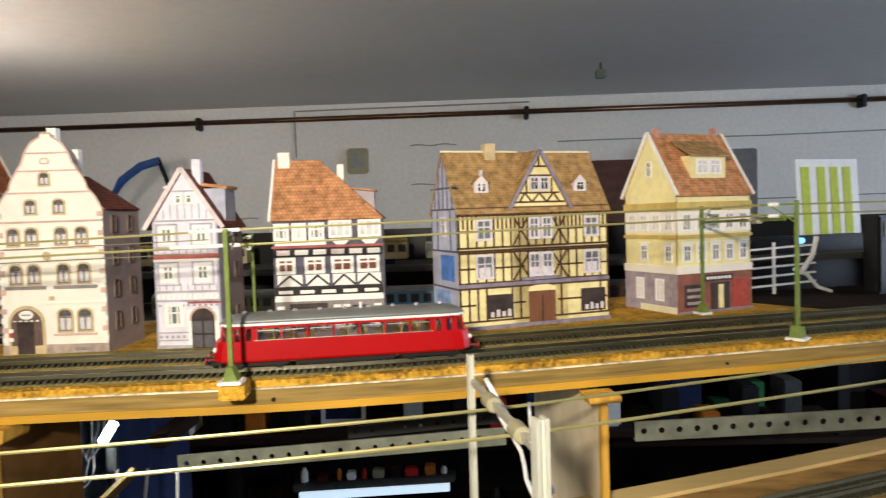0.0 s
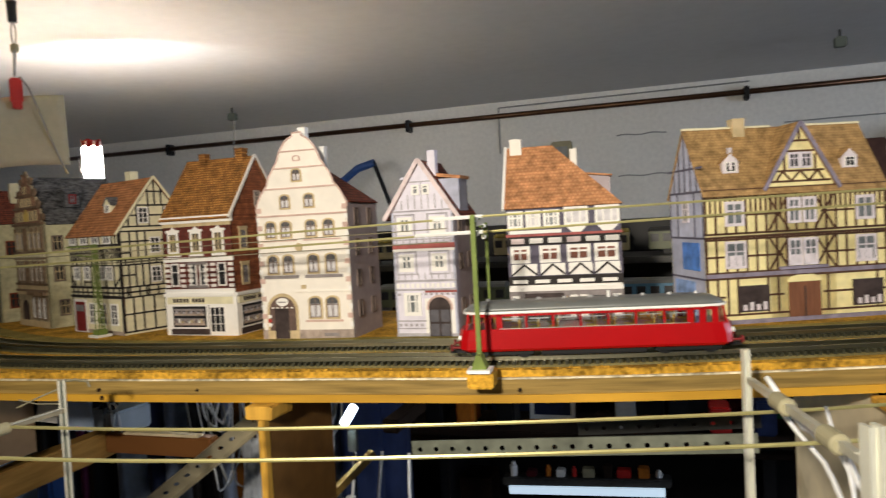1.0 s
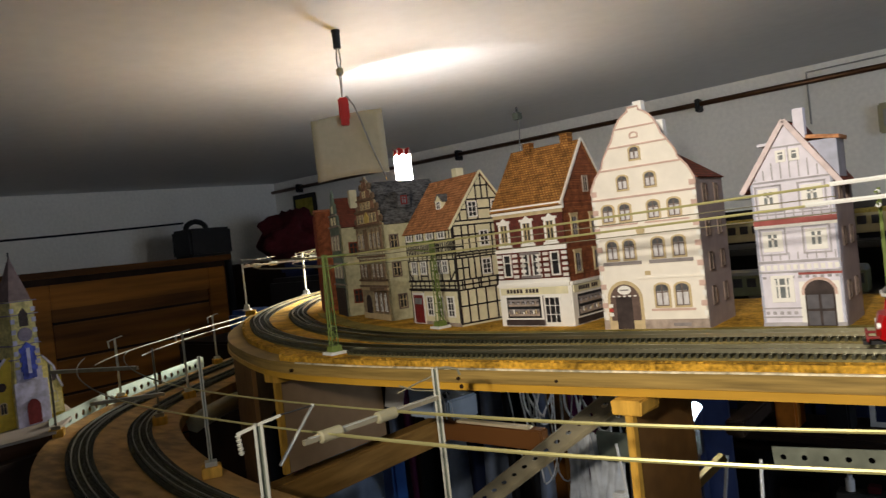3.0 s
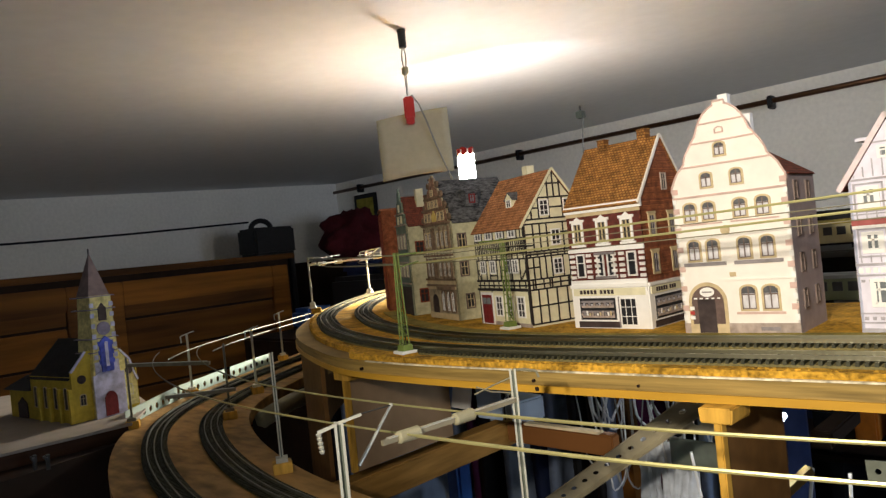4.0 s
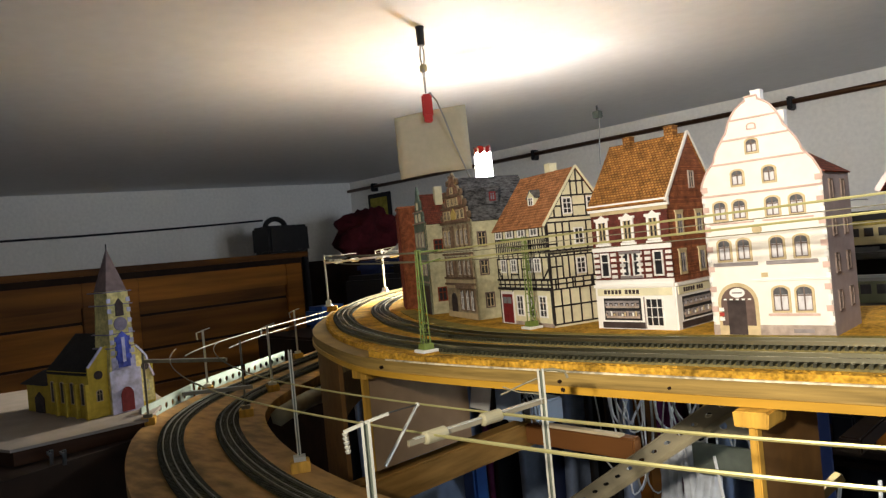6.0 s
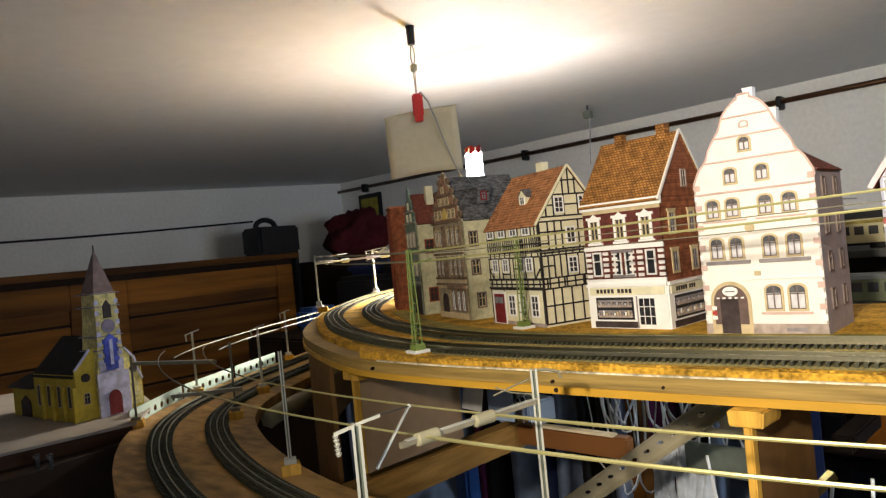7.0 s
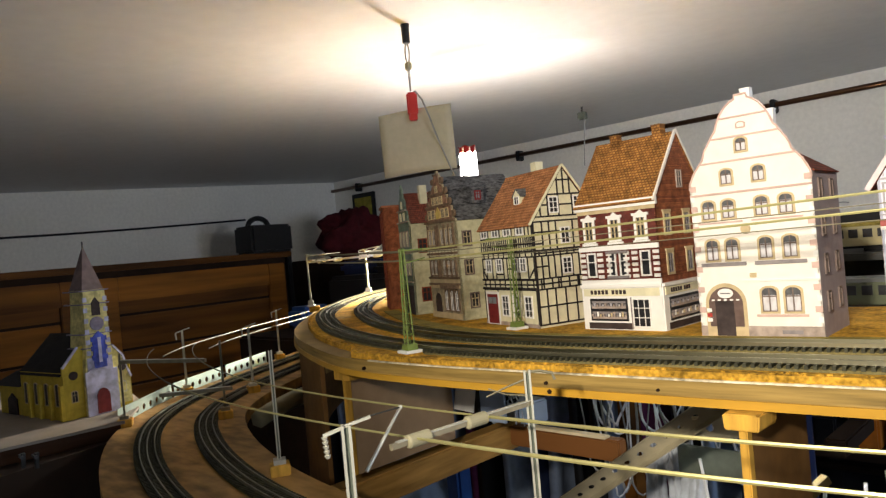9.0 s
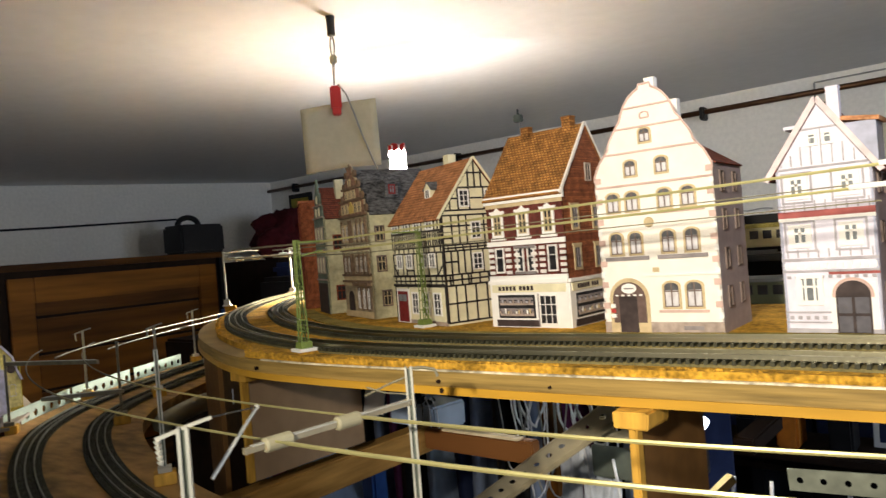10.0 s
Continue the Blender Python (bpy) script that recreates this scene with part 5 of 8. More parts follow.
    for k in range(5):
        h.strip("joist_panel", 0.004 + k * 0.0190, 0.0165 + k * 0.0190, 0.0455, 0.0485, M_WHITE, proud=0.0022)
    h.strip("white_band", 0, 0.097, 0.0385, 0.0420, M_WHITE, proud=0.0016)
    h.strip("ground_wall", 0, 0.097, 0.002, 0.0385, M_GREY, proud=0.0006)
    for u, cols in ((5, 1), (55, 2), (91, 1)):
        for c in range(cols):
            for r in range(3):
                h.strip("white_panel", (u - 3 + c * 8.2) / 1000, (u + 3.6 + c * 8.2) / 1000, (5.5 + r * 10.5) / 1000, (13.6 + r * 10.5) / 1000, M_WHITE, proud=0.0012)
    h.strip("passage", 0.013, 0.047, 0.002, 0.0365, M_DOOR_DARK, proud=0.0011)
    for k, (u, a, b) in enumerate(((19, 3, 3), (25, 2.5, 6), (31, 5, 3), (36, 3, 8), (42, 4, 17), (40, 6, 4))):
        h.strip("display_item", (u - a / 2) / 1000, (u + a / 2) / 1000, 0.0025, 0.0025 + b / 1000, M_WHITE if k % 2 else M_STONE, proud=0.0016)
    leaf = h.strip("panelled_door", 0.0685, 0.0835, 0.002, 0.0335, M_TIMBER, proud=0.0014, label="black tavern door with a glazed fan grille")
    for u in (70.5, 73.5, 76.5, 79.5):
        bm = bmesh.new()
        box(bm, u / 1000, u / 1000 + 0.0020, -0.0018, -0.0012, 0.021, 0.0315)
        part("grille_pane", bm, M_GREY, leaf)
    h.strip("kerb_stone", -0.001, 0.098, 0, 0.0032, M_PURPLE_STONE, proud=0.0030)
    h.chimney(0.0075, d / 2, 0.164, 0.0105, 0.009, M_CARD_WHITE)
    h.chimney(0.0585, 0.046, 0.148, 0.0060, 0.014, M_CARD_WHITE)


def yellow_house():
    h = House("yellow_timbered_house", -0.001, 0.684, 22, 0.166, 0.072, "large yellow timbered card house with brown roof")
    h.box_walls(0.118, M_CARD_YELLOW, M_CARD_YELLOW, M_CARD_BLUE, 0.174, "side")
    h.ridge_roof(0.118, 0.174, M_TILE_DULL, 0.004)
    c = 0.088
    h.wall(mm((58, 0), (118, 0), (118, 120), (88, 171), (58, 120)), "front", M_CARD_YELLOW, 0.0030)
    h.face["front"] = Matrix()
    for s in (-1, 1):
        h.roof_plane((c + s * 0.034, -0.0035, 0.1165), (c, -0.0035, 0.1735), (c, 0.036, 0.1735), (c + s * 0.034, 0.003, 0.1165), M_TILE_DULL)
        bm = bmesh.new()
        bar(bm, (c + s * 0.0345, -0.0036, 0.1150), (c, -0.0036, 0.1730), 0.0018, 0.0030)
        part("barge_board", bm, M_PURPLE_STONE, h.ob)
    bm = bmesh.new()
    bar(bm, (-0.002, 0.036, 0.1745), (c - 0.006, 0.036, 0.1745), 0.0022, 0.0018)
    bar(bm, (c + 0.006, 0.036, 0.1745), (0.168, 0.036, 0.1745), 0.0022, 0.0018)
    part("ridge_capping", bm, M_CARD_BEIGE, h.ob)
    lines = [(0, v, 166, v) for v in (40, 45, 74, 79, 110, 117)] + [(0, 8, 166, 8)]
    for k in range(19):
        u = 1.2 + k * 9.1
        lines += [(u, 45, u, 74), (u, 79, u, 117)]
        if k not in (4, 5, 8, 9, 10, 13, 14, 15, 16):
            lines.append((u, 8, u, 40))
    for v in (59, 95, 24):
        lines += [(0, v, 17, v), (37, v, 70, v), (106, v, 136, v), (156, v, 166, v)]
    for k in range(18):
        u = 5.7 + k * 9.1
        lines.append((u, 97, u, 110))
    for u in (58, 100):
        lines += [(u, 46, u + 18, 74), (u + 18, 46, u, 74), (u, 80, u + 18, 110), (u + 18, 80, u, 110)]
    lines += [(60, 122, 116, 122), (66, 131, 110, 131), (75, 148, 101, 148), (80, 157, 96, 157), (66, 122, 72, 131), (80, 122, 72, 131), (80, 122, 88, 131), (96, 122, 88, 131), (96, 122, 104, 131), (110, 122, 104, 131),
              (74, 131, 74, 145), (102, 131, 102, 145), (88, 157, 88, 170)]
    h.timber(mm(*lines), 0.0017, M_TIMBER_BROWN, proud=0.0008)
    for v0, v1 in ((41, 44.5), (75, 77)):
        h.strip("storey_beam", 0, 0.166, v0 / 1000, v1 / 1000, M_TIMBER_BROWN if v0 > 50 else M_PURPLE_STONE, proud=0.0016)
    for u in (27, 146):
        h.window(u / 1000, 0.0855, 0.0175, 0.0215, frame=M_WINDOW_LILAC, pane=M_PANE_GREY, rows=2, f=0.0026, proud=0.0006)
        h.window(u / 1000, 0.0485, 0.0190, 0.0240, frame=M_WINDOW_LILAC, pane=M_PANE_GREY, rows=2, f=0.0022, proud=0.0006)
        h.strip("curtain", (u - 6) / 1000, (u - 1) / 1000, 0.0500, 0.0600, M_WINDOW_LILAC, proud=0.0014)
        h.strip("curtain", (u + 1) / 1000, (u + 6) / 1000, 0.0500, 0.0600, M_WINDOW_LILAC, proud=0.0014)
    for u in (81, 95):
        h.window(u / 1000, 0.0855, 0.0125, 0.0225, frame=M_WINDOW_LILAC, pane=M_PANE_GREY, rows=2, f=0.0024, proud=0.0006)
        h.window(u / 1000, 0.0485, 0.0130, 0.0240, frame=M_WINDOW_LILAC, pane=M_PANE_GREY, rows=2, f=0.0022, proud=0.0006)
        h.strip("curtain", (u - 4) / 1000, (u + 4) / 1000, 0.0500, 0.0580, M_WINDOW_LILAC, proud=0.0014)
        h.window(u / 1000 * 1.0 + (0.0015 if u == 81 else -0.0015), 0.1330, 0.0105, 0.0140, frame=M_WINDOW_LILAC, pane=M_PANE, f=0.0018, proud=0.0006)
    h.strip("bay_ledge", 0.066, 0.110, 0.0455, 0.0480, M_PURPLE_STONE, proud=0.0034)
    d = h.strip("gate", 0.074, 0.103, 0.001, 0.0345, M_GATE, proud=0.0012, label="brown double gate under a round arch")
    bm = bmesh.new()
    box(bm, 0.0878, 0.0892, -0.0016, -0.0010, 0.001, 0.030)
    part("gate_joint", bm, M_DOOR_DARK, d)
    h.shape("arch_panel", mm((72, 34), (105, 34), (103, 38), (96, 40), (81, 40), (74, 38)), M_CARD_YELLOW, proud=0.0016)
    for u in (28, 133):
        h.strip("shop_window", u / 1000, (u + 28) / 1000, 0.010, 0.0330, M_DOOR_DARK, proud=0.0012)
        for k in range(4):
            h.strip("display_item", (u + 4 + k * 6) / 1000, (u + 7.5 + k * 6) / 1000, 0.0115, 0.0165 + 0.002 * (k % 2), M_WINDOW_LILAC, proud=0.0018)
    h.strip("base_course", -0.0008, 0.1668, 0, 0.0035, M_PURPLE_STONE, proud=0.0024)
    h.dormer(0.030, 0.0090, 0.132, 0.0145, 0.0175, 0.016, M_WINDOW_LILAC, M_TILE_DULL)
    h.dormer(0.140, 0.0090, 0.132, 0.0145, 0.0175, 0.016, M_WINDOW_LILAC, M_TILE_DULL)
    h.chimney(0.050, 0.036, 0.172, 0.011, 0.009, M_TRIM_TAN)
    h.chimney(0.030, 0.0100, 0.147, 0.003, 0.006, M_WINDOW_LILAC)
    h.timber(mm(*[(0, v, 72, v) for v in (40, 76, 117, 138)], *[(u, 117, u, 117 + 56 * (1 - abs(u - 36) / 36)) for u in (12, 24, 36, 48, 60)], *[(u, 76, u, 117) for u in (1, 18, 54, 71)]), 0.0018, M_TIMBER_PURPLE, "left")
    h.strip("blue_poster", 0.026, 0.062, 0.047, 0.072, M_BLUEPRINT, "left", proud=0.0006)
    h.strip("blue_poster", 0.008, 0.050, 0.006, 0.037, M_BLUEPRINT_PALE, "left", proud=0.0006)
    h.window(0.036, 0.090, 0.012, 0.020, "left", frame=M_WINDOW_LILAC, f=0.0016)


def corner_house():
    h = House("yellow_corner_house", 0.227, 0.758, 25, 0.102, 0.084, "pale yellow card corner house with red shop floor")
    h.box_walls(0.130, M_CARD_LEMON, M_CARD_LEMON, M_CARD_LEMON, 0.193, "side")
    h.ridge_roof(0.130, 0.194, M_TILE_ORANGE, 0.004)
    for y0, y1 in ((-0.004, 0.042), (0.088, 0.042)):
        for x in (-0.002, 0.104):
            bm = bmesh.new()
            bar(bm, (x, y0, 0.1245), (x, y1, 0.1945), 0.0024, 0.0030)
            part("verge_board", bm, M_WHITE, h.ob)
    for face, n in (("front", 102), ("left", 84)):
        h.strip("eaves_band", -0.001, (n + 1) / 1000, 0.1085, 0.1175, M_TRIM_YELLOW, face, proud=0.0020)
        h.strip("storey_cornice", -0.001, (n + 1) / 1000, 0.0790, 0.0830, M_TRIM_YELLOW, face, proud=0.0020)
        h.strip("balcony_band", -0.001, (n + 1) / 1000, 0.0420, 0.0500, M_CARD_WHITE, face, proud=0.0022)
        h.strip("ground_floor", -0.0006, (n + 0.6) / 1000, 0.0, 0.0415, M_SHOP_RED if face == "front" else M_SHOP_LILAC, face, proud=0.0012)
        h.strip("upper_band", -0.0004, (n + 0.4) / 1000, 0.0850, 0.1080, M_CARD_WHITE, face, proud=0.0004)
        for k in range(5 if face == "front" else 4):
            u = 0.013 + k * 0.0195
            h.window(u, 0.0870, 0.0135, 0.0190, face, frame=M_WHITE, pane=M_PANE_WHITE, f=0.0022)
            if face == "front" or k in (1, 3):
                h.window(u, 0.0535, 0.0125, 0.0200, face, frame=M_WHITE, pane=M_PANE_MID, f=0.0026)
                h.strip("window_hood", u - 0.0080, u + 0.0080, 0.0740, 0.0755, M_WHITE, face, proud=0.0014)
    for u in (26, 58):
        h.window(u / 1000, 0.012, 0.013, 0.024, "left", frame=M_WHITE, pane=M_WINDOW_LILAC, f=0.0018, proud=0.0012)
    h.strip("pale_panel", 0.026, 0.084, 0, 0.007, M_CARD_BEIGE, "left", proud=0.0018)
    h.strip("shop_window", 0.008, 0.034, 0.006, 0.030, M_DOOR_DARK, proud=0.0018)
    for k in range(3):
        h.strip("shop_goods", 0.011, 0.030, 0.009 + k * 0.007, 0.012 + k * 0.007, M_STONE, proud=0.0022)
    h.strip("shop_sign", 0.034, 0.074, 0.0325, 0.0395, M_DOOR_DARK, proud=0.0026)
    for k in range(7):
        h.strip("letter_bar", 0.037 + k * 0.005, 0.0405 + k * 0.005, 0.0345, 0.0375, M_WHITE, proud=0.0030)
    h.strip("entrance", 0.044, 0.070, 0.001, 0.0310, M_DOOR_DARK, proud=0.0018)
    h.strip("door_panel", 0.054, 0.061, 0.003, 0.0285, M_CARD_LEMON, proud=0.0022)
    h.strip("red_door", 0.074, 0.098, 0.001, 0.0335, M_DOOR_BRIGHT, proud=0.0018)
    h.strip("kerb_stone", -0.001, 0.103, 0, 0.0022, M_PURPLE_STONE, proud=0.0030)
    h.window(0.042, 0.146, 0.0085, 0.0170, "left", frame=M_WHITE, f=0.0014)
    bm = bmesh.new()
    prism(bm, mm((28, 142), (76, 142), (76, 167), (28, 167)), 0.0085, 0.034)
    dm = part("wide_dormer", bm, M_CARD_LEMON, h.ob)
    bm = bmesh.new()
    vs = [bm.verts.new(p) for p in ((0.025, 0.0050, 0.1660), (0.080, 0.0050, 0.1660), (0.080, 0.036, 0.1840), (0.025, 0.036, 0.1840))]
    vs += [bm.verts.new(v.co + Vector((0, 0, 0.0016))) for v in vs]
    bm.faces.new(vs[:4]), bm.faces.new(vs[4:])
    for i in range(4):
        bm.faces.new((vs[i], vs[(i + 1) % 4], vs[4 + (i + 1) % 4], vs[4 + i]))
    bmesh.ops.recalc_face_normals(bm, faces=bm.faces)
    part("dormer_roof", bm, M_TILE_DULL, dm)
    for u in (43, 61):
        h.window(u / 1000, 0.1470, 0.0165, 0.0165, frame=M_WHITE, pane=M_PANE_WHITE, cols=2, f=0.0020, proud=-0.0083)
    h.chimney(0.010, 0.042, 0.191, 0.006, 0.007, M_PINKSTACK)
    h.chimney(0.092, 0.042, 0.191, 0.006, 0.009, M_PINKSTACK)


white_gabled_house()
brick_house()
half_timbered_house()
tan_house()
teal_house()
orange_house()
narrow_house()
tavern()
yellow_house()
corner_house()

# ---- railcar ----


def plan(length, width, nose, n=7):
    """Plan outline of a car body with rounded ends."""
    out = []
    for s, start in ((1, -90), (-1, 90)):
        for k in range(n + 1):
            a = radians(start + 180 * k / n)
            ca, sa = math.cos(a), math.sin(a)
            x = s * (length / 2 - nose) + math.copysign(abs(ca) ** 0.75, ca) * nose
            out.append((x, math.copysign(abs(sa) ** 0.55, sa) * width / 2))
    return out


def loft(bm, levels, cap=True):
    """Levels: (z, length, width, nose)."""
    rings = [[bm.verts.new((x, y, z)) for x, y in plan(l, w, nose)] for z, l, w, nose in levels]
    for a, b in zip(rings, rings[1:]):
        for i in range(len(a)):
            j = (i + 1) % len(a)
            bm.faces.new((a[i], a[j], b[j], b[i]))
    if cap:
        bm.faces.new(rings[0][::-1]), bm.faces.new(rings[-1])
    bmesh.ops.recalc_face_normals(bm, faces=bm.faces)


def place_on(path, x):
    """Pose on a path at the level x: along its way."""
    i = min(range(1, len(path) - 1), key=lambda k: abs(path[k].x - x) + (10 if path[k].y > 0.9 else 0))
    t = path[i - 1] - path[i + 1]
    return path[i], math.degrees(math.atan2(t.y, t.x))


def railcar():
    p, turn = place_on(offset(UP, 0.030), -0.090)
    car = thing("red_railcar", "glossy red model railcar with silver-grey roof and yellow seats inside", "model train", pose(p.x, p.y, TOP + 0.0068, 0, 0, turn) @ Matrix.Diagonal((0.985, 0.985, 0.88, 1)))
    L, W = 0.188, 0.034
    bm = bmesh.new()
    loft(bm, [(0.0060, L - 0.006, W - 0.003, 0.012), (0.0080, L, W, 0.014), (0.0150, L, W, 0.015), (0.0225, L - 0.003, W, 0.016), (0.0236, L - 0.004, W - 0.0012, 0.016)])
    body = part("body", bm, M_RED, car, smooth=False)
    # gutter in white to hold the bright highlight along the roof edge
    bm = bmesh.new()
    loft(bm, [(0.0350, L - 0.009, W - 0.0004, 0.018), (0.0358, L - 0.008, W + 0.0012, 0.018), (0.0374, L - 0.008, W + 0.0010, 0.018)])
    part("gutter", bm, M_WHITEPAINT, car)
    bm = bmesh.new()
    loft(bm, [(0.0374, L - 0.010, W, 0.018), (0.0400, L - 0.014, W - 0.003, 0.019), (0.0425, L - 0.024, W - 0.010, 0.020), (0.0438, L - 0.040, W - 0.020, 0.020)])
    roof = part("roof", bm, M_ROOFGREY, car, smooth=True)
    for k in range(9):
        bm = bmesh.new()
        x = -0.072 + k * 0.018
        rod(bm, (x, 0, 0.0430), (x, 0, 0.0455), 0.0022, 0.0014)
        part("roof_vent", bm, M_SILVER, roof)
    bm = bmesh.new()
    rod(bm, (0.012, -0.004, 0.043), (0.012, -0.004, 0.0490), 0.0010)
    part("whistle", bm, M_WHITEPAINT, roof)
    bars = [-0.080, -0.072, -0.064, -0.0455, -0.027, -0.0085, 0.010, 0.0285, 0.047, 0.064, 0.072, 0.080]
    for s in (-1, 1):
        for a, b in zip(bars, bars[1:]):
            bm = bmesh.new()
            box(bm, a + 0.0010, b - 0.0010, s * (W / 2 - 0.0010) - 0.0003, s * (W / 2 - 0.0010) + 0.0003, 0.0240, 0.0350)
            part("side_window", bm, M_GLASS, car)
        for k, x in enumerate(bars):
            bm = bmesh.new()
            wide = 0.0013 if 2 < k < len(bars) - 3 else 0.0042
            box(bm, x - wide / 2, x + wide / 2, s * (W / 2 - 0.0008) - 0.0008, s * (W / 2 - 0.0008) + 0.0008, 0.0228, 0.0356)
            part("window_pillar", bm, M_RED, car)
        for a, b in zip(bars[2:-2], bars[3:-2]):
            bm = bmesh.new()
            box(bm, a + 0.0024, b - 0.0024, s * (W / 2 + 0.0001) - 0.0002, s * (W / 2 + 0.0001) + 0.0002, 0.0312, 0.0319)
            part("vent_bar", bm, M_SILVER, car)
        bm = bmesh.new()
        box(bm, -0.064, 0.064, s * (W / 2 + 0.0001) - 0.0002, s * (W / 2 + 0.0001) + 0.0002, 0.0236, 0.0241)
        part("window_trim", bm, M_SILVER, car)
        bm = bmesh.new()
        box(bm, -0.080, 0.080, s * (W / 2 - 0.0007) - 0.0007, s * (W / 2 - 0.0007) + 0.0007, 0.0334, 0.0356)
        part("cant_rail", bm, M_RED, car)
    for s in (-1, 1):
        for y0, y1 in ((-0.0140, -0.0052), (-0.0044, 0.0044), (0.0052, 0.0140)):
            bm = bmesh.new()
            box(bm, s * 0.0865 - 0.0003, s * 0.0865 + 0.0003, y0, y1, 0.0236, 0.0355)
            part("end_window", bm, M_GLASS, car)
        for y in (-0.0148, -0.0048, 0.0048, 0.0148):
            bm = bmesh.new()
            bar(bm, (s * 0.0875, y, 0.0228), (s * 0.0855, y, 0.0360), 0.0012, 0.0014)
            part("end_pillar", bm, M_RED, car)
        for y in (-0.010, 0.010):
            bm = bmesh.new()
            rod(bm, (s * 0.0905, y, 0.0165), (s * 0.0935, y, 0.0165), 0.0022, 0.0020, 12)
            part("headlight", bm, M_WHITEPAINT, car)
            bm = bmesh.new()
            rod(bm, (s * 0.090, y, 0.0090), (s * 0.0985, y, 0.0090), 0.0010)
            rod(bm, (s * 0.0980, y, 0.0090), (s * 0.0992, y, 0.0090), 0.0030, n=12)
            part("buffer", bm, M_DOOR_RED, car)
        bm = bmesh.new()
        box(bm, s * 0.085, s * 0.101, -0.003, 0.003, 0.0030, 0.0056)
        part("coupler", bm, M_BLACK, car)
        for x in (0.048, 0.078):
            for y in (-0.0082, 0.0082):
                bm = bmesh.new()
                rod(bm, (s * x, y - 0.0013, 0.0048), (s * x, y + 0.0013, 0.0048), 0.0054, n=16)
                part("wheel", bm, M_BLACK, car)
        bm = bmesh.new()
        box(bm, s * 0.063 - 0.022, s * 0.063 + 0.022, -0.0125, 0.0125, 0.0022, 0.0066, 0.0008)
        part("bogie", bm, M_BLACK, car)
    bm = bmesh.new()
    box(bm, -0.036, 0.036, -0.0130, 0.0130, 0.0016, 0.0064, 0.0010)
    part("underframe", bm, M_BLACK, car)
    bm = bmesh.new()
    box(bm, -0.084, 0.084, -0.0150, 0.0150, 0.0190, 0.0200)
    part("cabin_floor", bm, M_DOOR_BROWN, car)
    for k, x in enumerate((-0.066, -0.053, -0.040, -0.027, -0.001, 0.012, 0.025, 0.038, 0.051, 0.064)):
        for y in (-0.009, 0.009):
            bm = bmesh.new()
            box(bm, x - 0.0032, x + 0.0032, y - 0.0050, y + 0.0050, 0.0200, 0.0238)
            box(bm, x + 0.0022, x + 0.0034, y - 0.0050, y + 0.0050, 0.0238, 0.0300)
            seat = part("seat", bm, M_SEAT, car)
            bm = bmesh.new()
            box(bm, x + 0.0018, x + 0.0040, y - 0.0046, y + 0.0046, 0.0272, 0.0308)
            part("headrest_cover", bm, M_WHITEPAINT, seat, "white cloth headrest cover")


railcar()

# ---- catenary ----


def h_mast(m, label, height=0.100, mat=M_MAST, block=True, arm=0.0, group="upper catenary masts", thick=1.0):
    """A mast of flanged section on a foot plate; arm: length of the bracket over the track."""
    ob = thing("catenary_mast", label, "catenary mast", m, group)
    a = 0.0015 * thick
    if block:
        bm = bmesh.new()
        box(bm, -0.0085, 0.0085, -0.0035, 0.016, -0.0125, -0.0015, 0.0010)
        part("softboard_block", bm, M_SOFTBOARD, ob)
    bm = bmesh.new()
    box(bm, -0.0075 * thick, 0.0075 * thick, -0.0075 * thick, 0.0075 * thick, -0.0015, 0.0008)
    part("foot_plate", bm, M_WHITEPAINT, ob)
    bm = bmesh.new()
    prism(bm, [(-0.005 * thick, 0.0008), (0.005 * thick, 0.0008), (a, 0.010), (-a, 0.010)], -0.005 * thick, 0.005 * thick)
    part("foot", bm, mat, ob)
    bm = bmesh.new()
    box(bm, -a, a, -a, -a * 0.55, 0.008, height)
    box(bm, -a, a, a * 0.55, a, 0.008, height)
    box(bm, -a * 0.25, a * 0.25, -a * 0.6, a * 0.6, 0.008, height)
    part("post", bm, mat, ob)
    if arm:
        bm = bmesh.new()
        bar(bm, (0, 0, height - 0.003), (0, arm, height - 0.003), 0.0016, 0.0016)
        bar(bm, (0, 0, height - 0.014), (0, arm * 0.8, height - 0.0105), 0.0012, 0.0012)
        bar(bm, (0, 0.001, height - 0.018), (0, arm * 0.45, height - 0.004), 0.0010, 0.0010)
        br = part("bracket", bm, mat, ob)
        for z in (height - 0.003, height - 0.0125):
            bm = bmesh.new()
            rod(bm, (0, arm * 0.30, z), (0, arm * 0.48, z), 0.0018, n=10)
            part("insulator", bm, M_WHITEPAINT, br)
    return ob


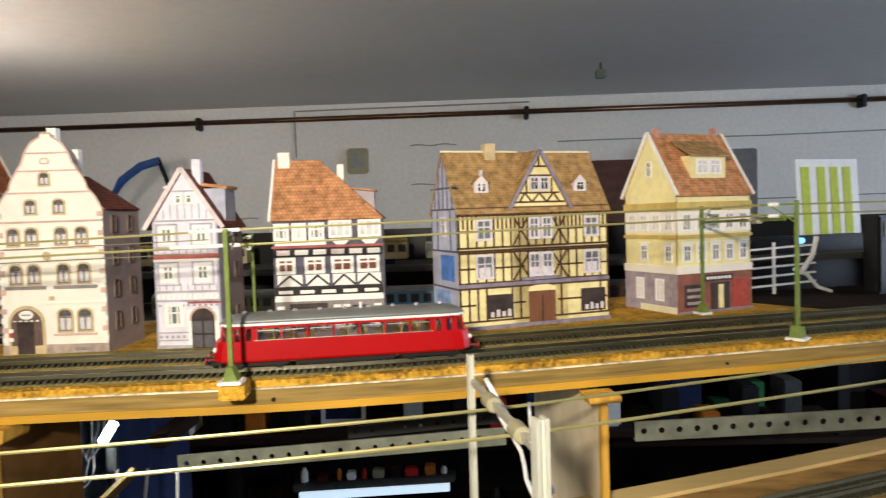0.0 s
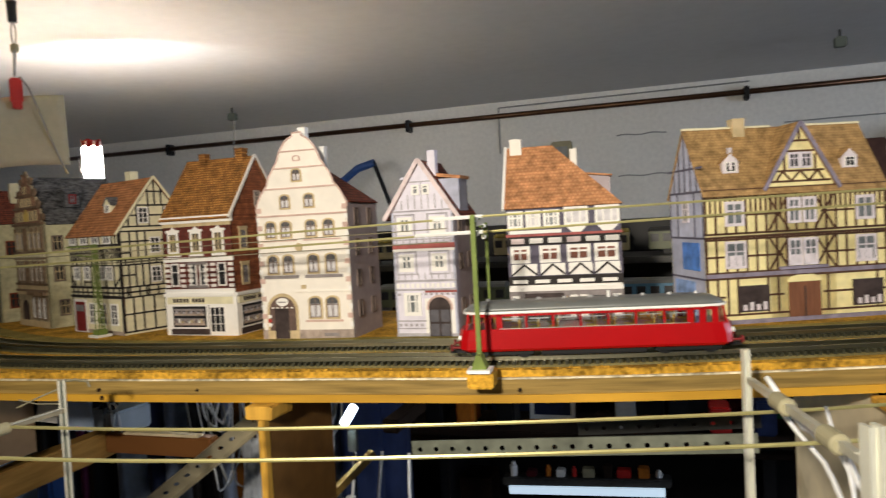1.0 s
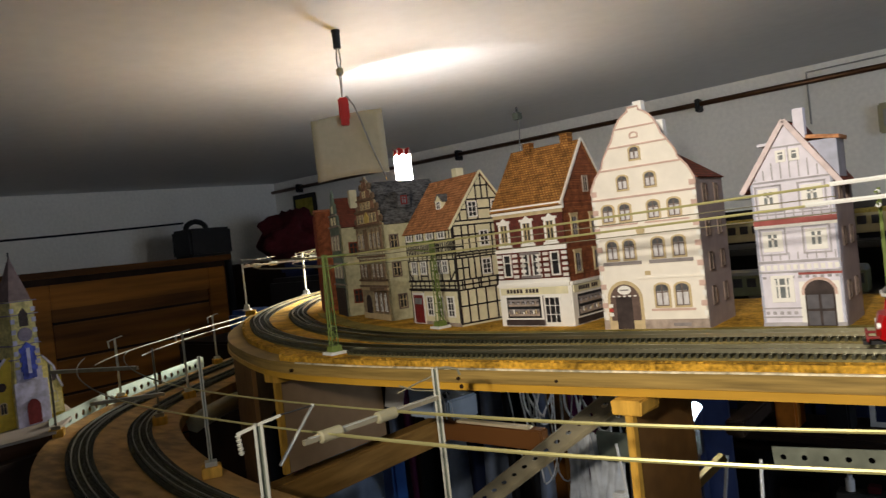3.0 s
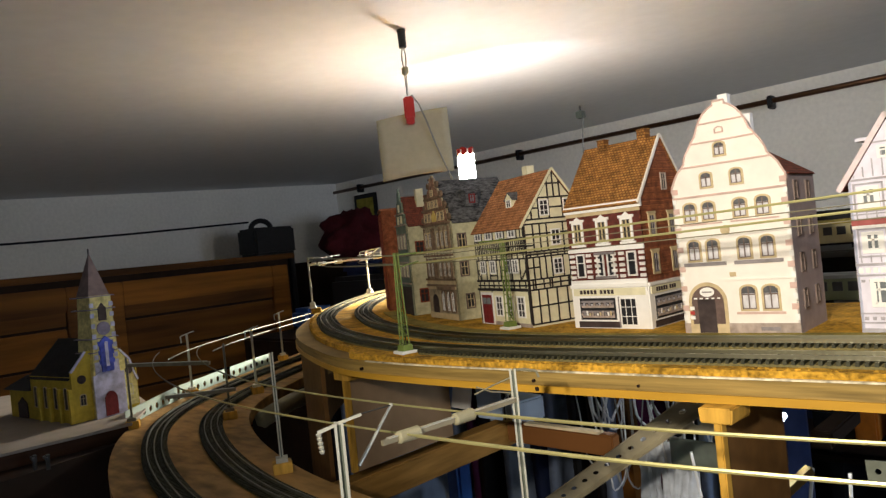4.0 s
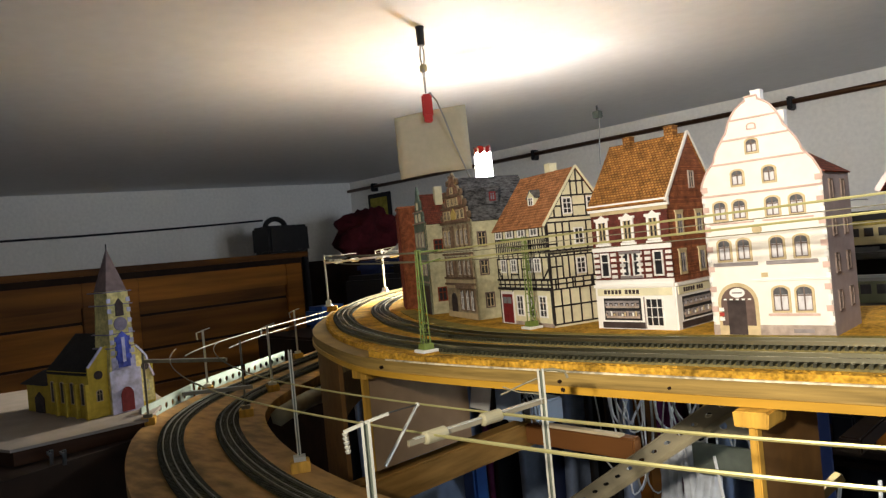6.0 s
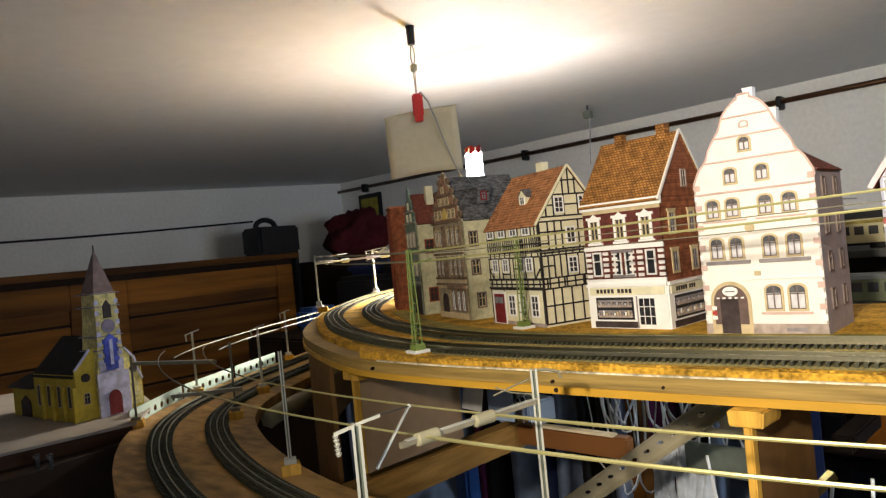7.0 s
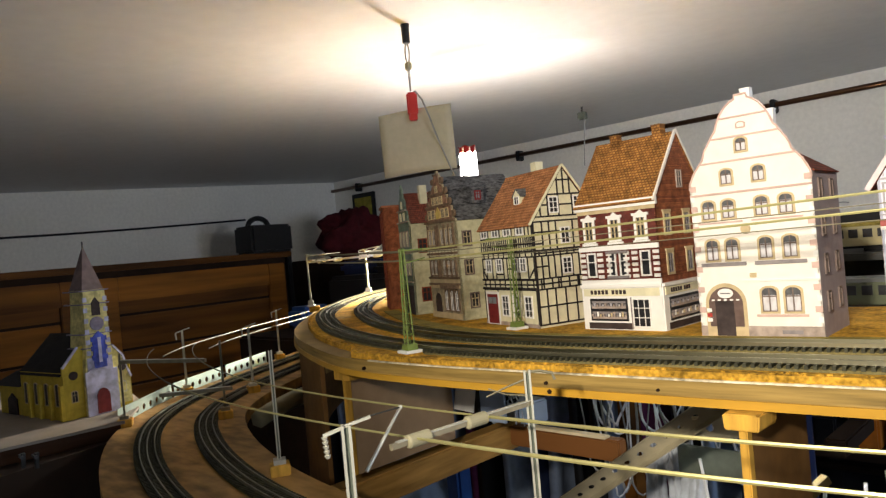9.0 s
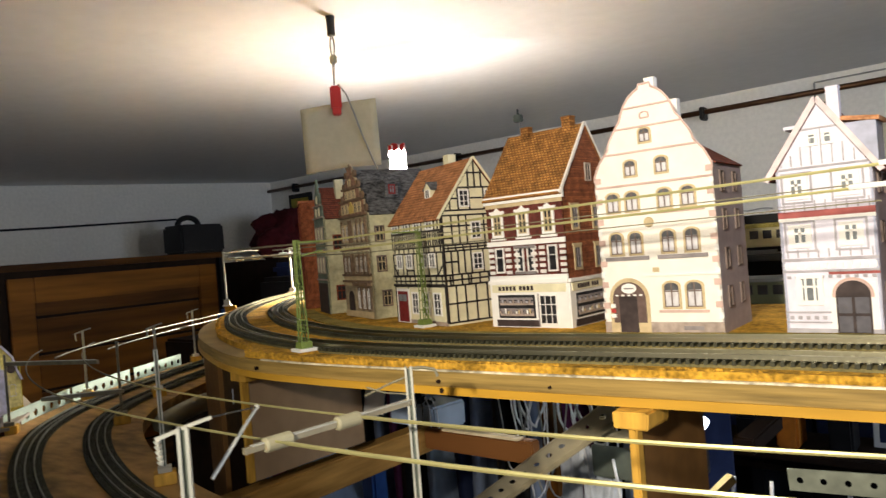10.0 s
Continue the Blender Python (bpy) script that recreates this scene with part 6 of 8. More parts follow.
def lattice_mast(m, label, height=0.092, base=0.0064, top=0.0030):
    ob = thing("lattice_mast", label, "catenary mast", m, "upper catenary masts")
    bm = bmesh.new()
    box(bm, -0.0095, 0.0095, -0.0050, 0.011, -0.0125, -0.0015, 0.0010)
    part("softboard_block", bm, M_SOFTBOARD, ob)
    bm = bmesh.new()
    box(bm, -0.0085, 0.0085, -0.0085, 0.0085, -0.0015, 0.0012, 0.0004)
    part("base_plate", bm, M_WHITEPAINT, ob)
    bm = bmesh.new()
    prism(bm, [(-0.0058, 0.0012), (0.0058, 0.0012), (0.0044, 0.0065), (-0.0044, 0.0065)], -0.0052, 0.0052)
    part("foot", bm, M_MAST, ob)
    corner = lambda sx, sy, z: Vector((sx * (base + (top - base) * z / height) / 2, sy * (base + (top - base) * z / height) / 2, z))
    bm = bmesh.new()
    for sx in (-1, 1):
        for sy in (-1, 1):
            bar(bm, corner(sx, sy, 0.004), corner(sx, sy, height), 0.0010, 0.0010)
    part("post", bm, M_MAST, ob)
    bm = bmesh.new()
    n = 9
    for k in range(n):
        z0, z1 = 0.006 + (height - 0.008) * k / n, 0.006 + (height - 0.008) * (k + 1) / n
        s = 1 if k % 2 else -1
        for side in (-1, 1):
            bar(bm, corner(-1, side, z0), corner(1, side, z0), 0.0006, 0.0006)
            bar(bm, corner(side, -1, z0), corner(side, 1, z0), 0.0006, 0.0006)
        bar(bm, corner(s, -1, z0), corner(-s, -1, z1), 0.0006, 0.0006)
        bar(bm, corner(-1, s, z0), corner(-1, -s, z1), 0.0006, 0.0006)
    part("bracing", bm, M_MAST, ob)
    bm = bmesh.new()
    bar(bm, (0, 0, height - 0.002), (0, 0.030, height - 0.002), 0.0014, 0.0014)
    bar(bm, (0, 0, height - 0.014), (0, 0.024, height - 0.010), 0.0010, 0.0010)
    part("bracket", bm, M_MAST, ob)
    return ob


h_mast(pose(-0.150, 0.471, 1.3175, 0, 0, 4), "olive green catenary mast on a softboard block", arm=0.024)
h_mast(pose(0.277, 0.600, 1.3125, 0, 0, 46), "olive green catenary mast with a white foot on the board", 0.113, arm=0.046, block=False)
lattice_mast(pose(-0.609, 0.477, 1.3145, 0, 0, -12), "olive green lattice catenary mast on a softboard block")
lattice_mast(pose(-0.607, 0.630, 1.3135, 0, 0, 165), "olive green lattice catenary mast in front of the houses", 0.097)
h_mast(pose(-0.184, 0.640, 1.3135, 0, 0, 184), "thin olive mast standing between two houses", 0.098, block=False, arm=0.030, thick=0.8)
h_mast(pose(0.250, 0.750, 1.3135, 0, 0, 200), "olive mast before the yellow corner house", 0.110, block=False, arm=0.030, thick=0.9)
h_mast(pose(-1.262, 0.833, 1.3165, 0, 0, -40), "pale mast beside the far curve", 0.098, mat=M_STEEL, arm=0.030)
# pale metal here adds to the hanging lamp's light on the mast
h_mast(pose(-1.200, 0.985, 1.3145, 0, 0, 140), "mast beside the far curve, pale to look brightly lit", 0.098, mat=M_MASTPALE, arm=0.030)


h_mast(pose(-1.425, 1.112, 1.3165, 0, 0, -60), "mast at the far bend, pale to look brightly lit", 0.098, mat=M_MASTPALE, arm=0.030, thick=1.25)


def strand(name, points, w, h, mat, label, group):
    """One swept wire of flat section."""
    bm = bmesh.new()
    pts = [Vector(p) for p in points]
    rows = []
    for i, p in enumerate(pts):
        t = (pts[min(i + 1, len(pts) - 1)] - pts[max(i - 1, 0)]).normalized()
        n = Vector((-t.y, t.x, 0)).normalized() * w / 2
        up = Vector((0, 0, h / 2))
        rows.append([bm.verts.new(p + c) for c in (n * 0.5 + up, -n * 0.5 + up, -n + up * 0.1, -n * 0.6 - up, n * 0.6 - up, n + up * 0.1)])
    for a, b in zip(rows, rows[1:]):
        for i in range(6):
            bm.faces.new((a[i], a[(i + 1) % 6], b[(i + 1) % 6], b[i]))
    bm.faces.new(rows[0][::-1]), bm.faces.new(rows[-1])
    bmesh.ops.recalc_face_normals(bm, faces=bm.faces)
    return solo(name, bm, mat, label, "wire", group=group)


def along(path, x0, x1, z0, z1, ymax=9.0):
    """Points of a path between two x, its height going from z0 to z1."""
    low, high = min(x0, x1), max(x0, x1)
    run = []
    for p, q in zip(path, path[1:]):
        if p.y > ymax:
            continue
        for x in (high, low):
            if min(p.x, q.x) < x < max(p.x, q.x):
                run.append(p.lerp(q, (x - p.x) / (q.x - p.x)))
        if low < q.x < high and q.y <= ymax:
            run.append(q)
    run.sort(key=lambda p: -p.x)
    return [(p.x, p.y, z0 + (z1 - z0) * (p.x - x0) / (x1 - x0)) for p in run]


front_line, rear_line = offset(UP, 0.029), offset(UP, -0.030)
for top in (0, 1):
    name = "messenger_wire" if top else "contact_wire"
    zs = (1.4225, 1.4165, 1.4035, 1.4125) if top else (1.4140, 1.4055, 1.3945, 1.4010)
    for (x0, x1), (a, b) in zip(((0.28, -0.15), (-0.15, -0.61), (-0.61, -1.25)), zip(zs, zs[1:])):
        # beyond the lit stretch the wire's shadow is put into its colour
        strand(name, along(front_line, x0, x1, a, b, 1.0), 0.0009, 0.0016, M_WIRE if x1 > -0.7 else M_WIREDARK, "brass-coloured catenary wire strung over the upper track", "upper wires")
    strand(name, along(front_line, 0.80, 0.28, zs[0], zs[0]), 0.0009, 0.0016, M_WIRE, "brass-coloured catenary wire strung over the upper track", "upper wires")
    strand(name, along(rear_line, -0.20, -0.61, zs[1] - 0.008, zs[2] - 0.003, 1.0), 0.0006, 0.0008, M_WIREDARK, "thin dark catenary wire over the rear track", "upper wires")
    strand(name, along(rear_line, -0.61, -1.20, zs[2] - 0.003, zs[3] - 0.003, 1.1), 0.0008, 0.0012, M_WIREDARK, "thin dark catenary wire over the rear track", "upper wires")


for z, x1 in ((1.4165, -0.192), (1.4055, -0.206)):
    run = [p for p in front_line if -0.30 < p.x < -0.15 and p.y < 1.0]
    p, q = run[0], run[-1]
    ends = [p.lerp(q, (-0.156 - p.x) / (q.x - p.x)), p.lerp(q, (x1 - p.x) / (q.x - p.x))]
    strand("wire_sleeve", [(e.x, e.y - 0.0006, z - 0.0006 * k) for k, e in enumerate(ends)], 0.0026, 0.0026, M_WHITEPAINT, "white plastic sleeve on the catenary wire beside the mast", "wire sleeves")


def low_mast(x, y, top, turn, label, mat=M_STEEL, thick=1.0, hook=True):
    ob = thing("lower_mast", label, "catenary mast", pose(x, y, LOW, 0, 0, turn), "lower catenary masts")
    bm = bmesh.new()
    box(bm, -0.0095, 0.0095, -0.0095, 0.0095, 0, 0.0105, 0.0008)
    part("wood_block", bm, M_PINE, ob)
    bm = bmesh.new()
    box(bm, -0.0058, 0.0058, -0.0058, 0.0058, 0.0105, 0.0150)
    part("foot", bm, mat, ob)
    a, h = 0.0024 * thick, top - LOW
    bm = bmesh.new()
    box(bm, -a, -a * 0.42, -a, a, 0.014, h)
    box(bm, a * 0.42, a, -a, a, 0.014, h)
    part("post", bm, mat, ob)
    bm = bmesh.new()
    box(bm, -a * 0.45, a * 0.45, -a * 0.2, a * 0.2, 0.014, h - 0.001)
    part("web", bm, M_MASTPALE if mat is M_MASTPALE else M_FITTING, ob)
    if hook:
        bm = bmesh.new()
        bar(bm, (-0.002, 0, h - 0.001), (0.012, 0, h + 0.0025), 0.0014, 0.0014)
        bar(bm, (-0.001, 0, h - 0.001), (-0.011, 0, h - 0.004), 0.0016, 0.0016)
        for k in range(5):
            rod(bm, (-0.0105 + 0.0002 * k, 0, h - 0.0045 - 0.0022 * k), (-0.0103 + 0.0002 * k, 0, h - 0.0060 - 0.0022 * k), 0.0016, 0.0010)
        bar(bm, (-0.0105, 0, h - 0.003), (-0.0095, 0, h - 0.0150), 0.0010, 0.0010)
        part("hook_arm", bm, mat, ob)
    return ob


low_mast(-0.416, 0.254, 1.324, 53, "grey metal mast with a hooked arm near the camera", thick=1.0)
low_mast(-0.416, 0.396, 1.3235, 40, "slim grey mast standing beside the inner lower track", thick=0.9, hook=False)
bm = bmesh.new()
tube(bm, [(-0.416, 0.396, 1.3225), (-0.409, 0.400, 1.3228), (-0.403, 0.404, 1.3212), (-0.402, 0.405, 1.3170)], 0.0010)
tube(bm, [(-0.417, 0.396, 1.3180), (-0.426, 0.388, 1.3140), (-0.437, 0.380, 1.3085)], 0.0006)
tube(bm, [(-0.417, 0.396, 1.3075), (-0.426, 0.385, 1.3100), (-0.434, 0.379, 1.3140)], 0.0005)
solo("hooked_wire", bm, M_WIREDARK, "bent wire arms hooked over the slim grey mast", "wire", group="loose wires")
low_mast(0.007, 0.451, 1.335, 20, "pale grey mast beside the inner lower track", M_MASTPALE, thick=0.8, hook=False)
low_mast(0.036, 0.318, 1.333, 20, "pale grey mast wrapped in loose wires", M_MASTPALE, thick=1.3, hook=False)
low_mast(-0.743, 0.417, 1.320, 60, "slim grey mast on a wooden block", thick=0.75, hook=False)
low_mast(-1.035, 0.520, 1.305, 60, "dull dark mast inside the lower curve", M_BEAM, thick=0.6, hook=False)
low_mast(-1.135, 0.425, 1.300, 60, "dull dark mast beside the church", M_BEAM, thick=0.6, hook=False)
# lamplight on these three is helped by the pale metal colour
low_mast(-1.276, 0.582, 1.306, 70, "slim mast with a cross arm, pale to look brightly lit", M_MASTPALE, thick=0.7)
low_mast(-1.163, 0.6385, 1.307, 70, "slim mast with a cross arm, pale to look brightly lit", M_MASTPALE, thick=0.7)
low_mast(-1.446, 0.871, 1.303, 70, "slim mast with a cross arm, pale to look brightly lit", M_MASTPALE, thick=0.7)

for d in (0.026, -0.026):
    line = offset(DN, d)
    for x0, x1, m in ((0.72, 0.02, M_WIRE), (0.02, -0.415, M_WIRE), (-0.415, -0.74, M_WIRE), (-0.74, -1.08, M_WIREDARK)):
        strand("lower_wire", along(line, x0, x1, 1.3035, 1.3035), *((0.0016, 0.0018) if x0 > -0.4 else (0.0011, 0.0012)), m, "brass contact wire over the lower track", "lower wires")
    strand("lower_wire", along(line, -1.12, -1.56, 1.287, 1.292), 0.0014, 0.0018, M_WIREDARK, "brass contact wire over the lower track", "lower wires")


def cross_span(p, q, label, sleeves=(0.20, 0.62), mat=M_STEEL, size=(0.0024, 0.0034), bulge=1.0, stay=None):
    """A beam between two masts; sleeves: where plastic insulators are pushed over it."""
    p, q = Vector(p), Vector(q)
    ob = thing("cross_span", label, "catenary beam", Matrix.Translation(p), "cross spans")
    way = (q - p).normalized()
    bm = bmesh.new()
    bar(bm, (0, 0, 0), q - p, *size)
    part("beam", bm, mat, ob)
    # thin top strip, paler on dull beams to give a lit upper edge
    bm = bmesh.new()
    bar(bm, way * 0.004 + Vector((0, 0, size[1] * 0.55)), (q - p) * 0.97 + Vector((0, 0, size[1] * 0.55)), size[0] * 1.35, 0.0006)
    part("flange", bm, M_MASTPALE if mat is M_MASTPALE else M_STEEL if mat is M_BEAM else mat, ob)
    for t in sleeves:
        bm = bmesh.new()
        c = (q - p) * t
        for a, b, r0, r1 in ((-0.9, -0.78, 0.0034, 0.0044), (-0.78, 0.78, 0.0044, 0.0044), (0.78, 0.9, 0.0044, 0.0034)):
            rod(bm, c + way * 0.0088 * a, c + way * 0.0088 * b, r0 * bulge, r1 * bulge, 16)
        part("sleeve", bm, M_SLEEVE if mat is M_BEAM or mat is M_STEEL else M_MASTPALE, ob, smooth=False)
    if stay:
        bm = bmesh.new()
        a, b = Vector(stay[0]) - p, Vector(stay[1]) - p
        rod(bm, a, b, 0.0010, 0.0008)
        bmesh.ops.create_uvsphere(bm, u_segments=8, v_segments=6, radius=0.0013, matrix=Matrix.Translation(b))
        part("stay", bm, M_STEEL, ob)
        bm = bmesh.new()
        rod(bm, Vector(stay[2]) - p, b, 0.0004, n=5)
        part("stay_wire", bm, M_DARKMETAL, ob)
    return ob


cross_span((-0.427, 0.290, 1.3020), (-0.416, 0.399, 1.3030), "horizontal grey beam with two plastic sleeves between masts", (0.17, 0.56), mat=M_BEAM, size=(0.0022, 0.0030), bulge=0.86, stay=((-0.4255, 0.2715, 1.2950), (-0.428, 0.300, 1.321), (-0.412, 0.259, 1.326)))
cross_span((0.034, 0.322, 1.318), (0.008, 0.450, 1.318), "horizontal grey beam with two plastic sleeves between masts")
cross_span((-1.135, 0.425, 1.288), (-0.992, 0.476, 1.288), "dull beam across the lower curve", (), M_BEAM, (0.0034, 0.0044))
cross_span((-0.960, 0.400, 1.262), (-0.906, 0.463, 1.262), "short dull beam hanging over the lower tracks", (), M_BEAM, (0.0034, 0.0040))
# beam and sleeves in pale metal, their brightness partly in the colour
cross_span((-1.262, 0.835, 1.3985), (-1.200, 0.983, 1.4015), "beam with plastic sleeves across the far curve, pale to look lit", (0.16, 0.36, 0.68, 0.86), M_MASTPALE, (0.0030, 0.0034), 0.95)
cross_span((0.265, 0.594, 1.4105), (0.250, 0.748, 1.4070), "slim olive beam with a pale sleeve across both upper tracks", (0.30,), M_MAST, (0.0018, 0.0022), 0.7)

# pulley frame at the head of the far gantry
# rods in pale metal to pass as lit by the lamp
ob = thing("gantry_head", "triangular wire frame at the far gantry mast, pale to look lit", "catenary bracket", Matrix.Translation((-1.425, 1.112, 1.4165)))
for a, b in (((-0.012, -0.010, -0.002), (0.028, 0.020, 0.004)), ((-0.012, -0.010, -0.002), (-0.010, -0.008, -0.020)), ((-0.010, -0.008, -0.020), (0.028, 0.020, 0.004)), ((0.000, 0.000, 0.000), (0.030, 0.022, -0.020)), ((0.028, 0.020, 0.004), (0.030, 0.022, -0.020))):
    bm = bmesh.new()
    bar(bm, a, b, 0.0016, 0.0016)
    part("rod", bm, M_MASTPALE, ob)

for pts, r in (([(0.016, 0.440, 1.322), (0.030, 0.420, 1.300), (0.038, 0.395, 1.302), (0.042, 0.330, 1.296)], 0.0016), ([(0.040, 0.420, 1.312), (0.038, 0.380, 1.300), (0.037, 0.326, 1.284)], 0.0010), ([(0.014, 0.445, 1.316), (0.030, 0.40, 1.296), (0.036, 0.326, 1.290)], 0.0012)):
    bm = bmesh.new()
    fine = [Vector(pts[0]).lerp(Vector(pts[1]), k / 4) for k in range(4)]
    for p, q in zip(pts[1:], pts[2:]):
        fine += [Vector(p).lerp(Vector(q), k / 5) + Vector((0.0012 * math.sin(k * 1.4), 0, 0.001 * math.cos(k))) for k in range(5)]
    tube(bm, fine + [Vector(pts[-1])], r)
    solo("loose_wire", bm, M_CABLEWHITE, "thin pale loose wire hanging at the mast", "wire", group="loose wires", smooth=True)

# ---- perforated metal profiles ----


def slotted(name, p, q, height, thick, pitch, hole, mat, label, up=(0, 0, 1), slot=1.0):
    """A metal flat bar from p to q with a row of punched holes right through it."""
    p, q = Vector(p), Vector(q)
    x = (q - p).normalized()
    z = Vector(up)
    z = (z - x * z.dot(x)).normalized()
    y = z.cross(x)
    m = Matrix((x, y, z)).transposed().to_4x4()
    m.translation = p
    n = max(1, int((q - p).length / pitch))
    bm = bmesh.new()
    ring = [(math.cos(radians(45 * k)), math.sin(radians(45 * k))) for k in range(8)]
    for i in range(n):
        c = (i + 0.5) * pitch
        square = []
        for cx, cz in ring:
            s = 1 / max(abs(cx), abs(cz))
            square.append((c + cx * s * pitch / 2, cz * s * height / 2))
        for yy in (0, thick):
            o = [bm.verts.new((a, yy, b)) for a, b in square]
            h = [bm.verts.new((c + cx * hole * slot, yy, cz * hole)) for cx, cz in ring]
            for k in range(8):
                bm.faces.new((o[k], o[(k + 1) % 8], h[(k + 1) % 8], h[k]))
        hs = [[bm.verts.new((c + cx * hole * slot, yy, cz * hole)) for cx, cz in ring] for yy in (0, thick)]
        for k in range(8):
            bm.faces.new((hs[0][k], hs[0][(k + 1) % 8], hs[1][(k + 1) % 8], hs[1][k]))
    e = n * pitch
    bmesh.ops.remove_doubles(bm, verts=bm.verts, dist=0.00001)
    ob = thing(name, label, "metal profile", m)
    part("web", bm, mat, ob)
    for name, y1, z0, z1 in (("flange", thick * 8, -height / 2 - thick, -height / 2), ("lip", thick * 2, height / 2, height / 2 + thick)):
        bm = bmesh.new()
        box(bm, 0, e, 0, y1, z0, z1)
        part(name, bm, mat, ob)
    return ob


slotted("slotted_angle", (-0.380, 0.690, 1.272), (-0.690, 0.690, 1.050), 0.0185, 0.0012, 0.0190, 0.0026, M_ANGLE, "grey slotted steel angle bracing the layout frame", up=(0.3, -0.35, 0.9), slot=1.6)
slotted("slotted_angle", (-0.308, 0.750, 1.1655), (0.043, 0.750, 1.1885), 0.0165, 0.0012, 0.0185, 0.0028, M_RAILGREEN, "grey-green slotted steel rail under the layout")
slotted("slotted_angle", (0.178, 0.750, 1.190), (0.560, 0.750, 1.203), 0.0185, 0.0012, 0.0185, 0.0034, M_RAILGREEN, "grey-green slotted steel rail under the layout")
# dark metal instead of rail enamel stands for shadow on this rail
slotted("slotted_angle", (-0.133, 0.800, 1.1800), (0.060, 0.800, 1.1960), 0.0110, 0.0012, 0.0185, 0.0022, M_DARKMETAL, "slotted steel rail under the layout, in dark metal for the shadow")
slotted("slotted_angle", (-0.470, 0.700, 1.205), (-0.400, 0.720, 1.212), 0.020, 0.0012, 0.0180, 0.0040, M_ANGLE, "short grey slotted steel plate")
rim = [p for p in offset(DN, 0.094) if -1.47 < p.x < -1.165]
for a, b in zip(rim[::8], rim[8::8]):
    slotted("perforated_channel", (a.x, a.y, LOW + 0.006), (b.x, b.y, LOW + 0.006), 0.024, 0.0012, 0.0220, 0.0050, M_CHANNEL, "pale perforated aluminium channel behind the lower track")

# ---- supports under the upper board ----
UNDER = TOP - 0.0216


def support(x, y, depth, low, panel, label, front=0.0, half=0.0125, tall=0.0150, turn=0):
    ob = thing("shelf_support", label, "shelf bracket", pose(x, y, 0, 0, 0, turn), "shelf supports")
    bm = bmesh.new()
    box(bm, -half, half, -front, 0.022, UNDER - tall, UNDER - 0.0003, 0.0010)
    for k in range(26):
        v = random.choice(bm.verts[:])
        v.co += Vector((random.uniform(-0.0007, 0.0007), random.uniform(-0.0004, 0.0004), random.uniform(-0.0008, 0.0003)))
    part("corbel", bm, M_PINE, ob)
    bm = bmesh.new()
    box(bm, -0.0026, 0.0026, 0.003 - front, 0.011 - front, low, UNDER - tall, 0.0008)
    part("post", bm, M_PINE, ob)
    bm = bmesh.new()
    box(bm, -0.0020, 0.0020, 0.0112 - front, depth, low, UNDER - tall - 0.0010)
    part("panel", bm, panel, ob)


support(-0.316, 0.478, 0.100, 0.95, M_FIBRE, "splintered pine shelf support with a brown hardboard gusset", 0.010, 0.0107, 0.0105)
support(0.103, 0.522, 0.21, 0.95, M_PALEPLY, "pine shelf support with a pale plywood gusset", 0.004, 0.0120, 0.0060, 8)
support(-0.745, 0.500, 0.162, 1.172, M_HARDBOARD, "pine shelf support with a grey-brown hardboard gusset")
support(0.520, 0.690, 0.08, 0.95, M_FIBRE, "pine shelf support with a brown hardboard gusset")
inset = [p + Vector((0.0025, 0.0035)) for p in edge if -1.40 < p.x < -0.790 and p.y < 1.05]
bm = bmesh.new()
ribbon(bm, inset, [p + Vector((0.003, 0.004)) for p in inset], 1.10, UNDER - 0.0004)
solo("curved_fascia", bm, M_FIBRE, "dark brown hardboard fascia bent under the far curve", "panel")
bm = bmesh.new()
box(bm, -0.775, -0.750, 0.42, 0.80, 1.126, 1.160, 0.002)
solo("frame_batten", bm, M_PINE_DULL, "pine frame batten running back under the layout", "batten", group="frame battens")
bm = bmesh.new()
box(bm, -0.748, -0.584, 0.770, 0.788, 1.134, 1.160, 0.002)
solo("frame_batten", bm, M_REDWOOD, "reddish wooden frame batten under the layout", "batten", group="frame battens")
# brace colour holds the shadow that the spot lamp would lift
bm = bmesh.new()
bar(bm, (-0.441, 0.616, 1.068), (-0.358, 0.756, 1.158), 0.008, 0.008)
solo("diagonal_brace", bm, M_BRACE, "ochre diagonal wooden brace, darkened for the shadow", "brace")
# brown batten in near-black wood, its shade put into the colour
bm = bmesh.new()
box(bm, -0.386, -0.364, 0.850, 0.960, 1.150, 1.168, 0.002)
solo("frame_batten", bm, M_WALNUT, "brown batten running back under the layout, near-black for the shadow", "batten", group="frame battens")
bm = bmesh.new()
tube(bm, [(-1.045, 0.575, 1.184), (-1.072, 0.618, 1.186), (-1.100, 0.664, 1.186), (-1.125, 0.712, 1.184)], 0.0135)
solo("grey_roll", bm, M_SLEEVE, "pale grey rolled sheet lying along the lower board edge", "roll", smooth=True)
bm = bmesh.new()
box(bm, -1.178, -1.150, 0.752, 0.760, 1.160, 1.188, 0.002)
solo("switch_box", bm, M_WHITEPAINT, "small white switch box on the fascia", "switch")
bm = bmesh.new()
slab(bm, [(-0.748, 0.667), (-0.712, 0.662), (-0.712, 0.6635), (-0.748, 0.6685)], 1.206, 1.2520)
for v in bm.verts:
    v.co.x += (v.co.z - 1.2) * 0.22
solo("white_card", bm, M_WHITEPAINT, "tilted white card pinned under the board", "card")
bm = bmesh.new()
box(bm, -0.708, -0.669, 0.672, 0.675, 1.195, 1.2440, 0.001)
solo("blue_grey_sheet", bm, M_CLOTH, "blue-grey plastic sheet hanging under the board", "sheet")
